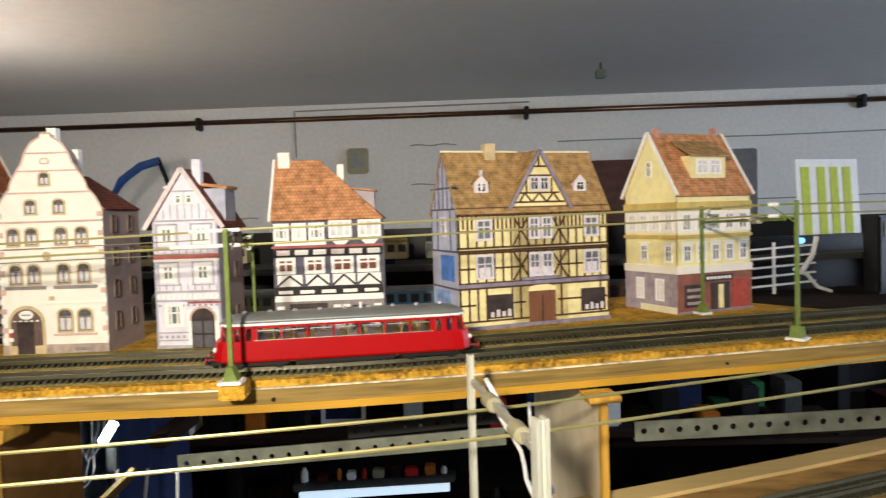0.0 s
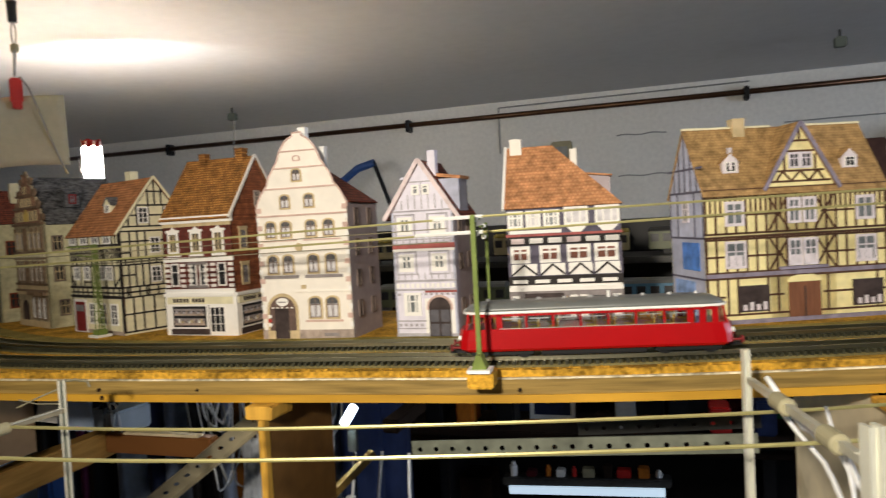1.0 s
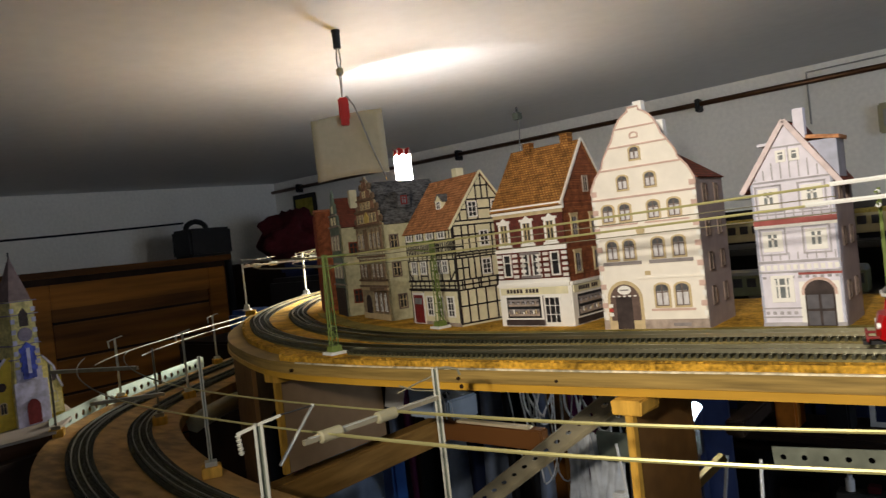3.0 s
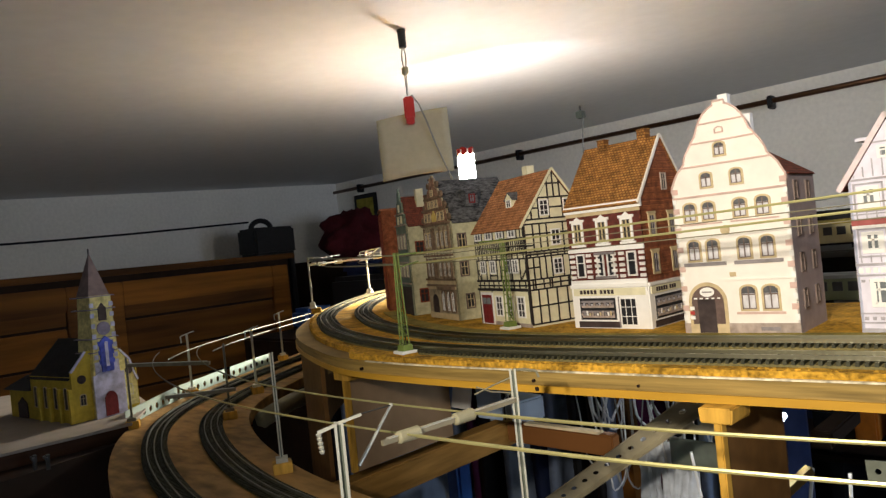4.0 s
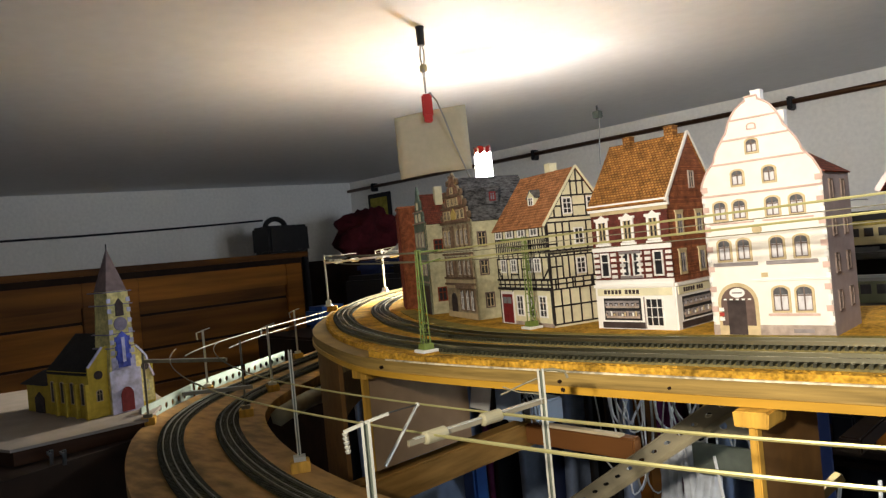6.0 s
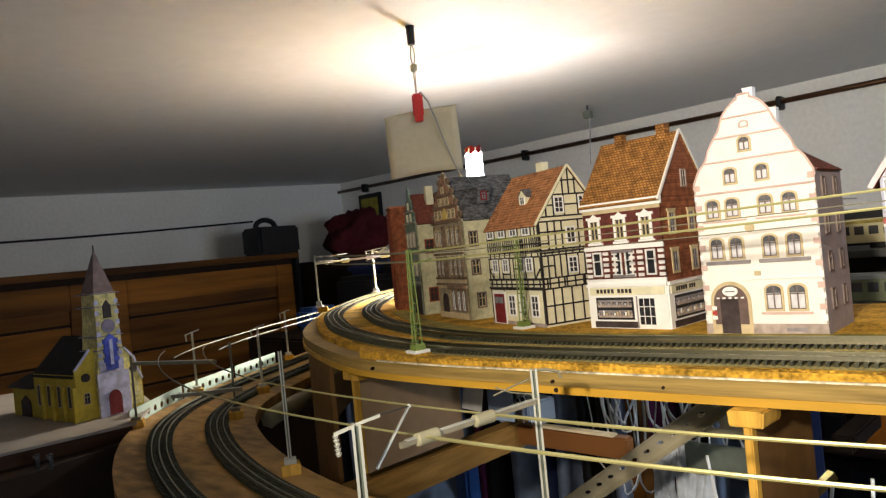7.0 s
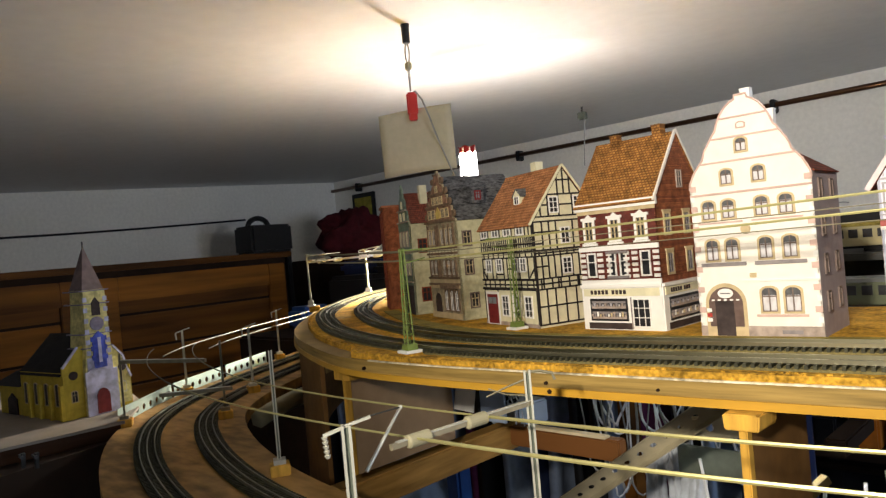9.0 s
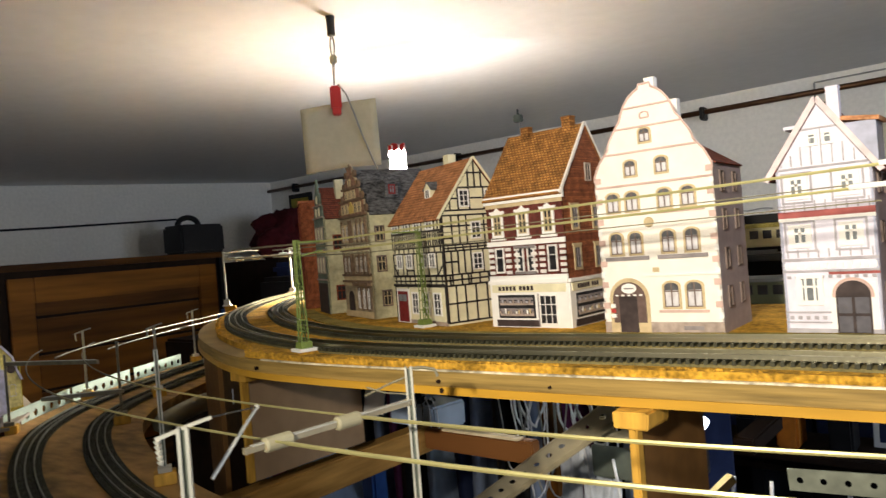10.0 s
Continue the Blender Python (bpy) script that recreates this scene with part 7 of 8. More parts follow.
for x0, x1, z0 in ((0.084, 0.112, 1.16), (0.128, 0.168, 1.255)):
    bm = bmesh.new()
    box(bm, x0, x1, 0.765, 0.80, z0, UNDER, 0.002)
    solo("pale_blue_block", bm, M_PALEBLUE, "pale blue plastic block fixed under the board", "block", group="blue blocks")
bm = bmesh.new()
box(bm, -0.550, -0.470, 0.845, 0.850, 1.105, 1.142, 0.001)
solo("mounting_plate", bm, M_FITTING, "grey-green metal plate hanging under the layout", "plate")
ob = thing("power_supply", "pale blue-white power supply with black plugs and loose wires", "power supply", pose(-0.781, 0.80, 1.146, 0, 0, -8))
bm = bmesh.new()
box(bm, -0.029, 0.029, 0, 0.060, 0, 0.034, 0.003)
part("housing", bm, M_PALEBLUE, ob)
for x in (-0.012, 0.006):
    bm = bmesh.new()
    rod(bm, (x, 0.010, 0.034), (x + 0.010, 0.014, 0.042), 0.0045, 0.0035, 10)
    part("plug", bm, M_BLACK, ob)
for k in range(3):
    bm = bmesh.new()
    tube(bm, [(0.010 * k - 0.01, 0.012, 0.040), (0.012 * k + 0.004, 0.0, 0.047), (0.014 * k + 0.02, -0.010, 0.036), (0.016 * k + 0.026, -0.016, 0.010)], 0.0010)
    part("lead", bm, M_CABLEWHITE if k else M_BLACK, ob)
bm = bmesh.new()
box(bm, -0.716, -0.600, 0.767, 0.780, 1.1604, 1.1635, 0.001)
solo("thin_board", bm, M_PALEPLY, "thin pale board lying on the reddish frame batten", "board")

# ---- church ----


def church():
    h = House("model_church", -1.210, 0.362, 99, 0.104, 0.15, "yellow card church with dark roof, blue-grey portal and pointed spire", LOW - 0.004)
    h.ob["category"] = "model church"
    w = 0.104
    h.wall(mm((0, 0), (104, 0), (104, 46), (97, 63), (93, 81), (78, 99), (66, 105), (24, 105), (0, 77)), "front", M_CHURCH, 0.003)
    h.shape("shoulder_panel", mm((68, 8), (102, 8), (102, 45), (95, 62), (91, 79), (77, 96), (68, 100)), M_CHURCHTOWER, proud=0.0012)
    for u0, v0, u1, v1 in ((97, 63, 104, 46), (93, 81, 97, 63), (78, 99, 93, 81), (0, 77, 24, 105)):
        bm = bmesh.new()
        bar(bm, (u0 / 1000, -0.0006, v0 / 1000), (u1 / 1000, -0.0006, v1 / 1000), 0.0026, 0.0030)
        h.put("coping", bm, M_CHURCHBLUE)
    h.face["left"] = pose(0, 0.115, 0, 0, 0, -90)
    h.wall(mm((0, 0), (112, 0), (112, 70), (0, 70)), "left", M_CHURCH)
    h.wall(mm((0, 0), (112, 0), (112, 68), (0, 68)), "right", M_CHURCH)
    h.roof_plane((-0.003, 0.003, 0.066), (w / 2, 0.003, 0.122), (w / 2, 0.118, 0.122), (-0.003, 0.118, 0.066), M_CHURCHROOF)
    h.roof_plane((w + 0.003, 0.003, 0.066), (w / 2, 0.003, 0.122), (w / 2, 0.118, 0.122), (w + 0.003, 0.118, 0.066), M_CHURCHROOF)
    bm = bmesh.new()
    prism(bm, mm((0, 0), (104, 0), (104, 66), (52, 120), (0, 66)), 0.1135, 0.1150)
    part("rear_wall", bm, M_CHURCH, h.ob)
    bm = bmesh.new()
    box(bm, 0.002, 0.094, 0.1152, 0.186, 0, 0.046)
    apse = part("chancel", bm, M_CHURCH, h.ob)
    bm = bmesh.new()
    prism(bm, mm((-5, 46), (98, 46), (70, 62), (34, 62)), 0.1152, 0.194)
    part("chancel_roof", bm, M_CHURCHROOF, apse)
    bm = bmesh.new()
    prism(bm, [(-x, z) for x, z in mm((132, 0), (160, 0), (160, 24), (146, 34), (132, 24))], -0.0035, -0.0019)
    bmesh.ops.rotate(bm, verts=bm.verts, matrix=Matrix.Rotation(radians(-90), 3, "Z"))
    for v in bm.verts:
        v.co.x += 0.0036
    part("side_door", bm, M_DOOR_DARK, apse, "dark arched side door")
    bm = bmesh.new()
    c = 0.052
    vs = []
    for z, a in ((0.0, 0.022), (0.070, 0.022), (0.100, 0.0195), (0.150, 0.0175), (0.188, 0.0165)):
        vs.append([bm.verts.new((c + sx * a, -0.008 + (sy + 1) * a, z)) for sx, sy in ((-1, -1), (1, -1), (1, 1), (-1, 1))])
    for p, q in zip(vs, vs[1:]):
        for i in range(4):
            bm.faces.new((p[i], p[(i + 1) % 4], q[(i + 1) % 4], q[i]))
    bm.faces.new(vs[-1])
    tower = part("tower", bm, M_CHURCHTOWER, h.ob)
    bm = bmesh.new()
    base = [bm.verts.new((c + sx * 0.0165, 0.0105 + sy * 0.0165, 0.1875)) for sx, sy in ((-1, -1), (1, -1), (1, 1), (-1, 1))]
    tip = bm.verts.new((c, 0.0105, 0.256))
    bm.faces.new(base[::-1])
    for i in range(4):
        bm.faces.new((base[i], base[(i + 1) % 4], tip))
    spire = part("spire", bm, M_SPIRE, tower)
    bm = bmesh.new()
    rod(bm, (c, 0.0105, 0.252), (c, 0.0105, 0.262), 0.0012)
    part("finial", bm, M_DARKMETAL, tower)
    h.face["tower"] = pose(0, -0.008, 0)
    h.strip("portal", 0.028, 0.077, 0, 0.066, M_CHURCHBLUE, "tower", proud=0.0020)
    h.shape("portal_gable", mm((27, 62), (77, 62), (52, 84)), M_CHURCHBLUE, "tower", proud=0.0018)
    arch = [(52 + 10 * math.cos(a), 26 + 13 * math.sin(a)) for a in [math.pi * k / 10 for k in range(11)]]
    h.shape("church_door", mm((62, 2), *arch, (42, 2)), M_DOOR_RED, "tower", proud=0.0030)
    h.face["tower_up"] = pose(0, -0.008, 0)
    h.strip("lower_stonework", 0.033, 0.071, 0.066, 0.086, M_CHURCHBLUE, "tower", proud=0.0010)
    for k in range(6):
        for s in (-1, 1):
            h.strip("quoin", c + s * 0.0155 - 0.003, c + s * 0.0155 + 0.003, 0.090 + k * 0.016, 0.097 + k * 0.016, M_CHURCHBLUE, "tower", proud=0.0008)
    h.shape("tall_window", mm((42.5, 70), (61.5, 70), (61.5, 116), (52, 125), (42.5, 116)), M_COBALT, "tower_up", proud=0.0030)
    h.strip("window_light", 0.0495, 0.0545, 0.078, 0.116, M_CHURCHBLUE, "tower_up", proud=0.0036)
    for v in (0.082, 0.096, 0.110):
        for u in (0.0405, 0.0605):
            h.strip("window_quoin", u, u + 0.0035, v, v + 0.007, M_COBALT, "tower_up", proud=0.0024)
    bm = bmesh.new()
    bmesh.ops.create_cone(bm, cap_ends=True, segments=20, radius1=0.0105, radius2=0.0105, depth=0.003, matrix=pose(c, -0.0082, 0.1365, 90))
    h.put("clock_face", bm, M_PURPLE_STONE)
    h.face["belfry"] = pose(0, -0.008, 0)
    h.shape("belfry_opening", mm((46, 149), (58, 149), (58, 168), (52, 176), (46, 168)), M_DOOR_DARK, "belfry", proud=0.0024)
    for v in (0.166, 0.121, 0.100, 0.186):
        bm = bmesh.new()
        box(bm, c - 0.0225, c + 0.0225, -0.0085, 0.034, v, v + 0.0016)
        part("string_course", bm, M_PURPLE_STONE, tower)
    for u in (15, 90):
        h.window(u / 1000, 0.024, 0.010, 0.018, frame=M_CHURCHBLUE if u > 50 else M_TRIM_TAN, arched=True)
        bm = bmesh.new()
        bmesh.ops.create_cone(bm, cap_ends=True, segments=16, radius1=0.0064, radius2=0.0064, depth=0.003, matrix=pose(u / 1000, -0.0004, 0.064, 90))
        h.put("round_window", bm, M_DOOR_DARK)
    for k in range(4):
        h.window(0.014 + k * 0.028, 0.020, 0.010, 0.034, "left", arched=True, frame=M_TRIM_TAN, cols=1, rows=1)
        h.strip("buttress", 0.026 + k * 0.028, 0.031 + k * 0.028, 0, 0.052, M_CHURCH, "left", proud=0.0050)

    h.ob.matrix_world = pose(-1.213, 0.376, LOW + 0.010, 0, 0, 99) @ Matrix.Diagonal((0.96, 1.08, 0.95, 1))


church()
# dim light on the church board is put into its colour
bm = bmesh.new()
slab(bm, [(-1.132, 0.255), (-1.124, 0.420), (-1.235, 0.492), (-1.62, 0.585), (-1.75, 0.20), (-1.62, 0.13)], LOW + 0.0062, LOW + 0.0098)
solo("church_board", bm, M_WHITEBOARD, "board carrying the church beside the tracks, colour darkened for dim light", "board", "structure")
bm = bmesh.new()
slab(bm, [(-1.136, 0.259), (-1.128, 0.416), (-1.235, 0.485), (-1.61, 0.577), (-1.74, 0.20), (-1.61, 0.14)], LOW - 0.0120, LOW + 0.0060)
solo("church_plank", bm, M_BASEBROWN, "brown plank under the white church board", "plank", "structure")
bm = bmesh.new()
slab(bm, [(-1.070, 0.215), (-1.120, 0.400), (-1.215, 0.440), (-1.62, 0.545), (-1.80, 0.10), (-1.35, 0.02)], LOW - 0.10, LOW - 0.0125)
solo("church_base", bm, M_WALNUT, "dark wooden base under the church board", "base", "structure")
for k in range(2):
    bm = bmesh.new()
    x, y = -1.082 - 0.016 * k, 0.300 - 0.010 * k
    bar(bm, (x, y, LOW - 0.0125), (x + 0.004, y, LOW + 0.006), 0.004, 0.004)
    bar(bm, (x - 0.012, y, LOW + 0.001), (x + 0.014, y - 0.004, LOW + 0.003), 0.003, 0.003)
    solo("wire_clamp", bm, M_DARKMETAL, "small dark clamp at the edge of the church board", "clamp", group="wire clamps")

# ---- lamp under the ceiling ----
HX, HY = -1.170, 1.057
HZ = ceil_z(HY)
ob = thing("ceiling_hook", "black ceiling hook with two grey cables and a connector", "hook", pose(HX, HY, HZ))
bm = bmesh.new()
rod(bm, (0, 0, 0), (0, 0, -0.003), 0.0095, n=20)
part("plate", bm, M_BLACK, ob)
bm = bmesh.new()
rod(bm, (0, 0, -0.003), (0, 0, -0.038), 0.0085, 0.0078, 16)
part("hook_body", bm, M_BLACK, ob)
for s in (-1, 1):
    bm = bmesh.new()
    pts = [(s * 0.001 + s * 0.005 * math.sin(math.pi * k / 8) * (1 if k < 9 else 0), 0, -0.036 - 0.0058 * k) for k in range(9)]
    pts += [(s * 0.003 * (1 - k / 7) + 0.0092 * k, -0.0090 * k, -0.090 - 0.0105 * k) for k in range(1, 7)]
    tube(bm, pts, 0.0014)
    part("cable", bm, M_CABLEGREY, ob)
bm = bmesh.new()
box(bm, -0.007, 0.007, -0.005, 0.005, -0.094, -0.078, 0.002)
part("connector", bm, M_SLEEVE, ob)

ob = thing("cardboard_shade", "square grey cardboard shade hanging from a red clip", "lamp shade", pose(-1.155, 0.953, 1.545, 0, 0, math.degrees(math.atan2(0.107, 0.092))))
bm = bmesh.new()
n = 10
grid = []
for j in range(n + 1):
    row = []
    for i in range(n + 1):
        u, v = i / n, j / n
        bend = 0.010 * math.sin(math.pi * u) * (0.4 + 0.6 * v)
        row.append((0.141 * u - 0.002 * v, bend, v * (0.120 + 0.006 * u) + 0.010 * u + 0.004 * math.sin(math.pi * u)))
    grid.append(row)
sheets = [[[bm.verts.new((x, y + t, z)) for x, y, z in row] for row in grid] for t in (0, 0.0016)]
for t, sheet in enumerate(sheets):
    for j in range(n):
        for i in range(n):
            f = (sheet[j][i], sheet[j][i + 1], sheet[j + 1][i + 1], sheet[j + 1][i])
            bm.faces.new(f if t == 0 else f[::-1])
rimline = [(0, i) for i in range(n)] + [(j, n) for j in range(n)] + [(n, i) for i in range(n, 0, -1)] + [(j, 0) for j in range(n, 0, -1)]
for (a, b), (c, d) in zip(rimline, rimline[1:] + rimline[:1]):
    bm.faces.new((sheets[0][a][b], sheets[0][c][d], sheets[1][c][d], sheets[1][a][b]))
bmesh.ops.recalc_face_normals(bm, faces=bm.faces)
part("card", bm, M_CARDBOARD, ob, smooth=True)
bm = bmesh.new()
box(bm, 0.055, 0.075, -0.006, 0.012, 0.118, 0.162, 0.003)
box(bm, 0.057, 0.073, -0.0045, 0.0125, 0.108, 0.124, 0.002)
part("clip", bm, M_CLIPRED, ob, "red spring clip")
bm = bmesh.new()
tube(bm, [(0.064, 0.012, 0.160), (0.072, -0.002, 0.164), (0.084, -0.006, 0.145), (0.096, -0.004, 0.110), (0.108, -0.002, 0.070), (0.122, 0.000, 0.030), (0.132, 0.002, 0.002), (0.137, 0.020, -0.004)], 0.0016)
part("lamp_cable", bm, M_CABLEGREY, ob)

LX, LY = -1.280, 1.340
ob = thing("hanging_bulb", "glowing white cylindrical lamp with a red collar hanging behind the shade", "lamp", pose(LX, LY, 1.582))
bm = bmesh.new()
rod(bm, (0, 0, -0.010), (0, 0, 0.056), 0.0205, 0.0205, 24)
part("glowing_tube", bm, M_TUBEGLOW, ob)
# added glow below the tube, out of sight, to even the ceiling light
bm = bmesh.new()
rod(bm, (0, 0, -0.078), (0, 0, -0.0105), 0.0200, 0.0200, 24)
part("bulb", bm, M_BULB, ob)
bm = bmesh.new()
ring = []
for k in range(48):
    a = 2 * math.pi * k / 48
    low = 0.0445 + 0.003 * math.sin(7 * a)
    high = 0.0610 + 0.0022 * math.sin(5 * a + 1)
    ring.append([bm.verts.new((r * math.cos(a), r * math.sin(a), z)) for r, z in ((0.0207, low), (0.0211, low), (0.0213, high), (0.0208, high))])
for p, q in zip(ring, ring[1:] + ring[:1]):
    for i in range(4):
        bm.faces.new((p[i], p[(i + 1) % 4], q[(i + 1) % 4], q[i]))
bmesh.ops.recalc_face_normals(bm, faces=bm.faces)
part("collar", bm, M_COLLAR, ob, "ragged red paper collar")
for k in range(8):
    bm = bmesh.new()
    a = radians(45 * k + 12)
    bar(bm, (0.0212 * math.cos(a), 0.0212 * math.sin(a), 0.048), (0.0214 * math.cos(a), 0.0214 * math.sin(a), 0.058), 0.0036, 0.0010)
    part("pale_patch", bm, M_WHITEPAINT, ob)
bm = bmesh.new()
tube(bm, [(0, 0, -0.070), (0.06, -0.07, -0.050), (0.150, -0.190, -0.030), (0.2365, -0.2790, -0.0150)], 0.0014)
part("lamp_arm", bm, M_BLACK, ob)

# ---- wall and ceiling fittings ----
ob = thing("copper_pipe", "long dark copper heating pipe clamped along the wall", "pipe", pose(0, 0, 0))
bm = bmesh.new()
rod(bm, (WX + 0.02, NY - 0.035, 1.860), (EX - 0.02, NY - 0.035, 1.860), 0.011, n=14)
part("pipe_run", bm, M_COPPER, ob, smooth=True)
for k in range(6):
    bm = bmesh.new()
    x = -3.80 + 1.36 * k if k < 2 else (-1.135, 0.285, 1.70, 2.9)[k - 2]
    box(bm, x - 0.010, x + 0.010, NY - 0.052, NY, 1.828, 1.882, 0.004)
    part("pipe_clamp", bm, M_BLACK, ob)
bm = bmesh.new()
tube(bm, [(-0.72, NY - 0.006, 1.90), (0.30, NY - 0.006, 1.905)], 0.0032)
tube(bm, [(-0.72, NY - 0.006, 1.90), (-0.72, NY - 0.006, 1.70)], 0.0032)
solo("wall_cable", bm, M_CABLEGREY, "grey cable clipped to the wall below the ceiling", "cable")
ob = thing("junction_box", "small grey junction box on the wall", "junction box", pose(-0.45, NY, 1.675))
bm = bmesh.new()
box(bm, -0.045, 0.045, -0.03, 0, -0.055, 0.055, 0.006)
part("housing", bm, M_SLEEVE, ob)
bm = bmesh.new()
box(bm, -0.028, 0.028, -0.034, -0.030, -0.032, 0.032, 0.002)
part("cover", bm, M_CABLEGREY, ob)
for x0, x1, z in ((-0.22, -0.02, 1.735), (-0.22, 0.0, 1.565), (0.42, 2.6, 1.73), (0.5, 2.6, 1.46), (-1.10, -0.90, 1.44)):
    bm = bmesh.new()
    pts = [(x0 + (x1 - x0) * k / 10, NY - 0.005, z + 0.003 * math.sin(k * 1.1 + x0)) for k in range(11)]
    tube(bm, pts, 0.0026)
    solo("wall_cable", bm, M_CABLEGREY, "thin dark cable running along the wall", "cable", group="wall cables")
bm = bmesh.new()
pts = [(WX + 0.006, -0.5 + 0.36 * k, 1.655 - 0.03 * math.sin(math.pi * k / 8) + 0.004 * k) for k in range(9)]
tube(bm, pts, 0.006)
solo("wall_cable", bm, M_BLACK, "black cable slung across the dim wall", "cable", group="wall cables")
for x, y, s in ((-1.640, 2.445, 1.0), (0.46, 2.33, 1.0)):
    ob = thing("ceiling_clip", "small grey-green fitting hanging from the ceiling", "ceiling fitting", pose(x, y, ceil_z(y)), "ceiling fittings")
    bm = bmesh.new()
    rod(bm, (0, 0, 0), (0, 0, -0.03 * s), 0.004)
    part("stem", bm, M_DARKMETAL, ob)
    bm = bmesh.new()
    box(bm, -0.016 * s, 0.016 * s, -0.014, 0.014, -0.050 * s, -0.022 * s, 0.003)
    part("housing", bm, M_FITTING, ob)
    if x < 0:
        bm = bmesh.new()
        tube(bm, [(0.012, 0, -0.03), (0.004, 0, -0.09), (-0.006, 0.004, -0.16), (-0.012, 0.006, -0.23)], 0.0022)
        part("loose_cable", bm, M_CABLEGREY, ob)

ob = thing("blue_lamp_arm", "dark blue bent arm of a desk lamp by the wall", "desk lamp", pose(-1.285, 2.86, 0))
bm = bmesh.new()
tube(bm, [(-0.20, 0, 0.949), (-0.17, 0, 1.50), (-0.10, 0, 1.61), (-0.02, 0, 1.665), (0.06, 0, 1.685)], 0.017, 10)
part("arm", bm, M_BLUE, ob)
bm = bmesh.new()
tube(bm, [(0.055, 0, 1.690), (0.095, 0, 1.58), (0.17, 0, 1.36)], 0.009, 10)
part("fore_arm", bm, M_BLACK, ob)

# ---- cabinet and clutter by the west wall ----
ob = thing("pine_cabinet", "wide brown pine cabinet with framed board doors, in shadow", "cabinet", pose(-3.42, 0, FZ))
H0 = 1.460 - FZ
bm = bmesh.new()
box(bm, -0.55, 0, -1.9, 2.20, 0, H0 - 0.03)
part("carcass", bm, M_WALNUT, ob)
bm = bmesh.new()
box(bm, -0.57, 0.03, -1.93, 2.23, H0 - 0.03, H0, 0.006)
part("top", bm, M_DARKWOOD, ob)
for k in range(4):
    y0 = -1.86 + 1.02 * k
    bm = bmesh.new()
    box(bm, 0, 0.022, y0, y0 + 0.10, 0.05, H0 - 0.06, 0.004)
    box(bm, 0, 0.022, y0 + 0.88, y0 + 0.98, 0.05, H0 - 0.06, 0.004)
    box(bm, 0, 0.022, y0 + 0.10, y0 + 0.88, H0 - 0.17, H0 - 0.06, 0.004)
    box(bm, 0, 0.022, y0 + 0.10, y0 + 0.88, 0.05, 0.16, 0.004)
    box(bm, 0, 0.022, y0 + 0.10, y0 + 0.88, 0.80, 0.90, 0.004)
    door = part("door", bm, M_DARKWOOD, ob)
    for j in range(9):
        bm = bmesh.new()
        z = 0.17 + j * 0.158
        box(bm, 0.0005, 0.010, y0 + 0.103, y0 + 0.877, z, z + 0.146, 0.003)
        part("board", bm, M_DARKWOOD, door)
ob = thing("black_speaker", "black portable loudspeaker with a round handle on the cabinet", "loudspeaker", pose(-3.40, 2.07, 1.460))
bm = bmesh.new()
box(bm, -0.12, 0.06, -0.105, 0.14, 0, 0.145, 0.012)
part("box", bm, M_BLACK, ob)
bm = bmesh.new()
pts = [(-0.03, -0.06 + 0.06 * (1 - math.cos(math.pi * k / 10)) - 0.01, 0.14 + 0.045 * math.sin(math.pi * k / 10)) for k in range(11)]
tube(bm, pts, 0.014, 8)
part("handle", bm, M_BLACK, ob)
bm = bmesh.new()
box(bm, -3.56, -3.44, 2.234, 2.262, FZ, 1.53, 0.006)
solo("black_locker", bm, M_BLACK, "narrow tall black locker beside the pine cabinet", "locker")
bm = bmesh.new()
box(bm, -3.75, -3.15, 2.40, 3.02, FZ, 1.40, 0.01)
solo("low_dark_cabinet", bm, M_WALNUT, "dark cabinet standing in the corner", "cabinet")


def crumpled(centre, size, seed, strength=0.35):
    """A lumpy cloth body."""
    bm = bmesh.new()
    bmesh.ops.create_icosphere(bm, subdivisions=4, radius=1.0)
    for v in bm.verts:
        n = v.co.normalized()
        r = 1 + strength * noise.noise(n * 1.6 + Vector((seed, 0, 0))) + strength * 0.5 * noise.noise(n * 4.0 + Vector((0, seed, 0)))
        v.co = Vector((centre[0] + n.x * r * size[0], centre[1] + n.y * r * size[1], max(centre[2] - size[2] * 0.8, centre[2] + n.z * r * size[2])))
    return bm


bm = crumpled((-3.36, 2.63, 1.52), (0.15, 0.185, 0.150), 5.0, 0.5)
solo("red_bag", bm, M_REDCLOTH, "crumpled dark red cloth bag on the corner cabinet", "bag", smooth=True)
ob = thing("framed_picture", "small black-framed yellowish picture hanging in the corner", "picture", pose(-3.78, NY - 0.016, 1.705))
bm = bmesh.new()
box(bm, -0.115, 0.115, 0, 0.015, -0.11, 0.11, 0.004)
part("frame", bm, M_BLACK, ob)
bm = bmesh.new()
box(bm, -0.085, 0.085, -0.003, 0.001, -0.08, 0.08)
part("picture_sheet", bm, M_OLIVEPAPER, ob)
for k, (x, y, z, sx, sy, sz, m) in enumerate(((-2.45, 2.08, 1.098, 0.5, 0.3, 0.222, M_BLACK), (-2.60, 2.12, 1.32, 0.30, 0.16, 0.06, M_BLUEDARK), (-2.30, 2.02, 1.32, 0.2, 0.16, 0.05, M_BLACK), (-2.80, 1.90, 1.098, 0.14, 0.16, 0.10, M_BLUE))):
    bm = bmesh.new()
    box(bm, x - sx / 2, x + sx / 2, y - sy / 2, y + sy / 2, z, z + sz, 0.02)
    solo("equipment_case", bm, m, "dark equipment case piled behind the layout", "case", group="equipment cases")
bm = bmesh.new()
box(bm, -2.95, -1.98, 1.62, 2.38, FZ, 1.098, 0.01)
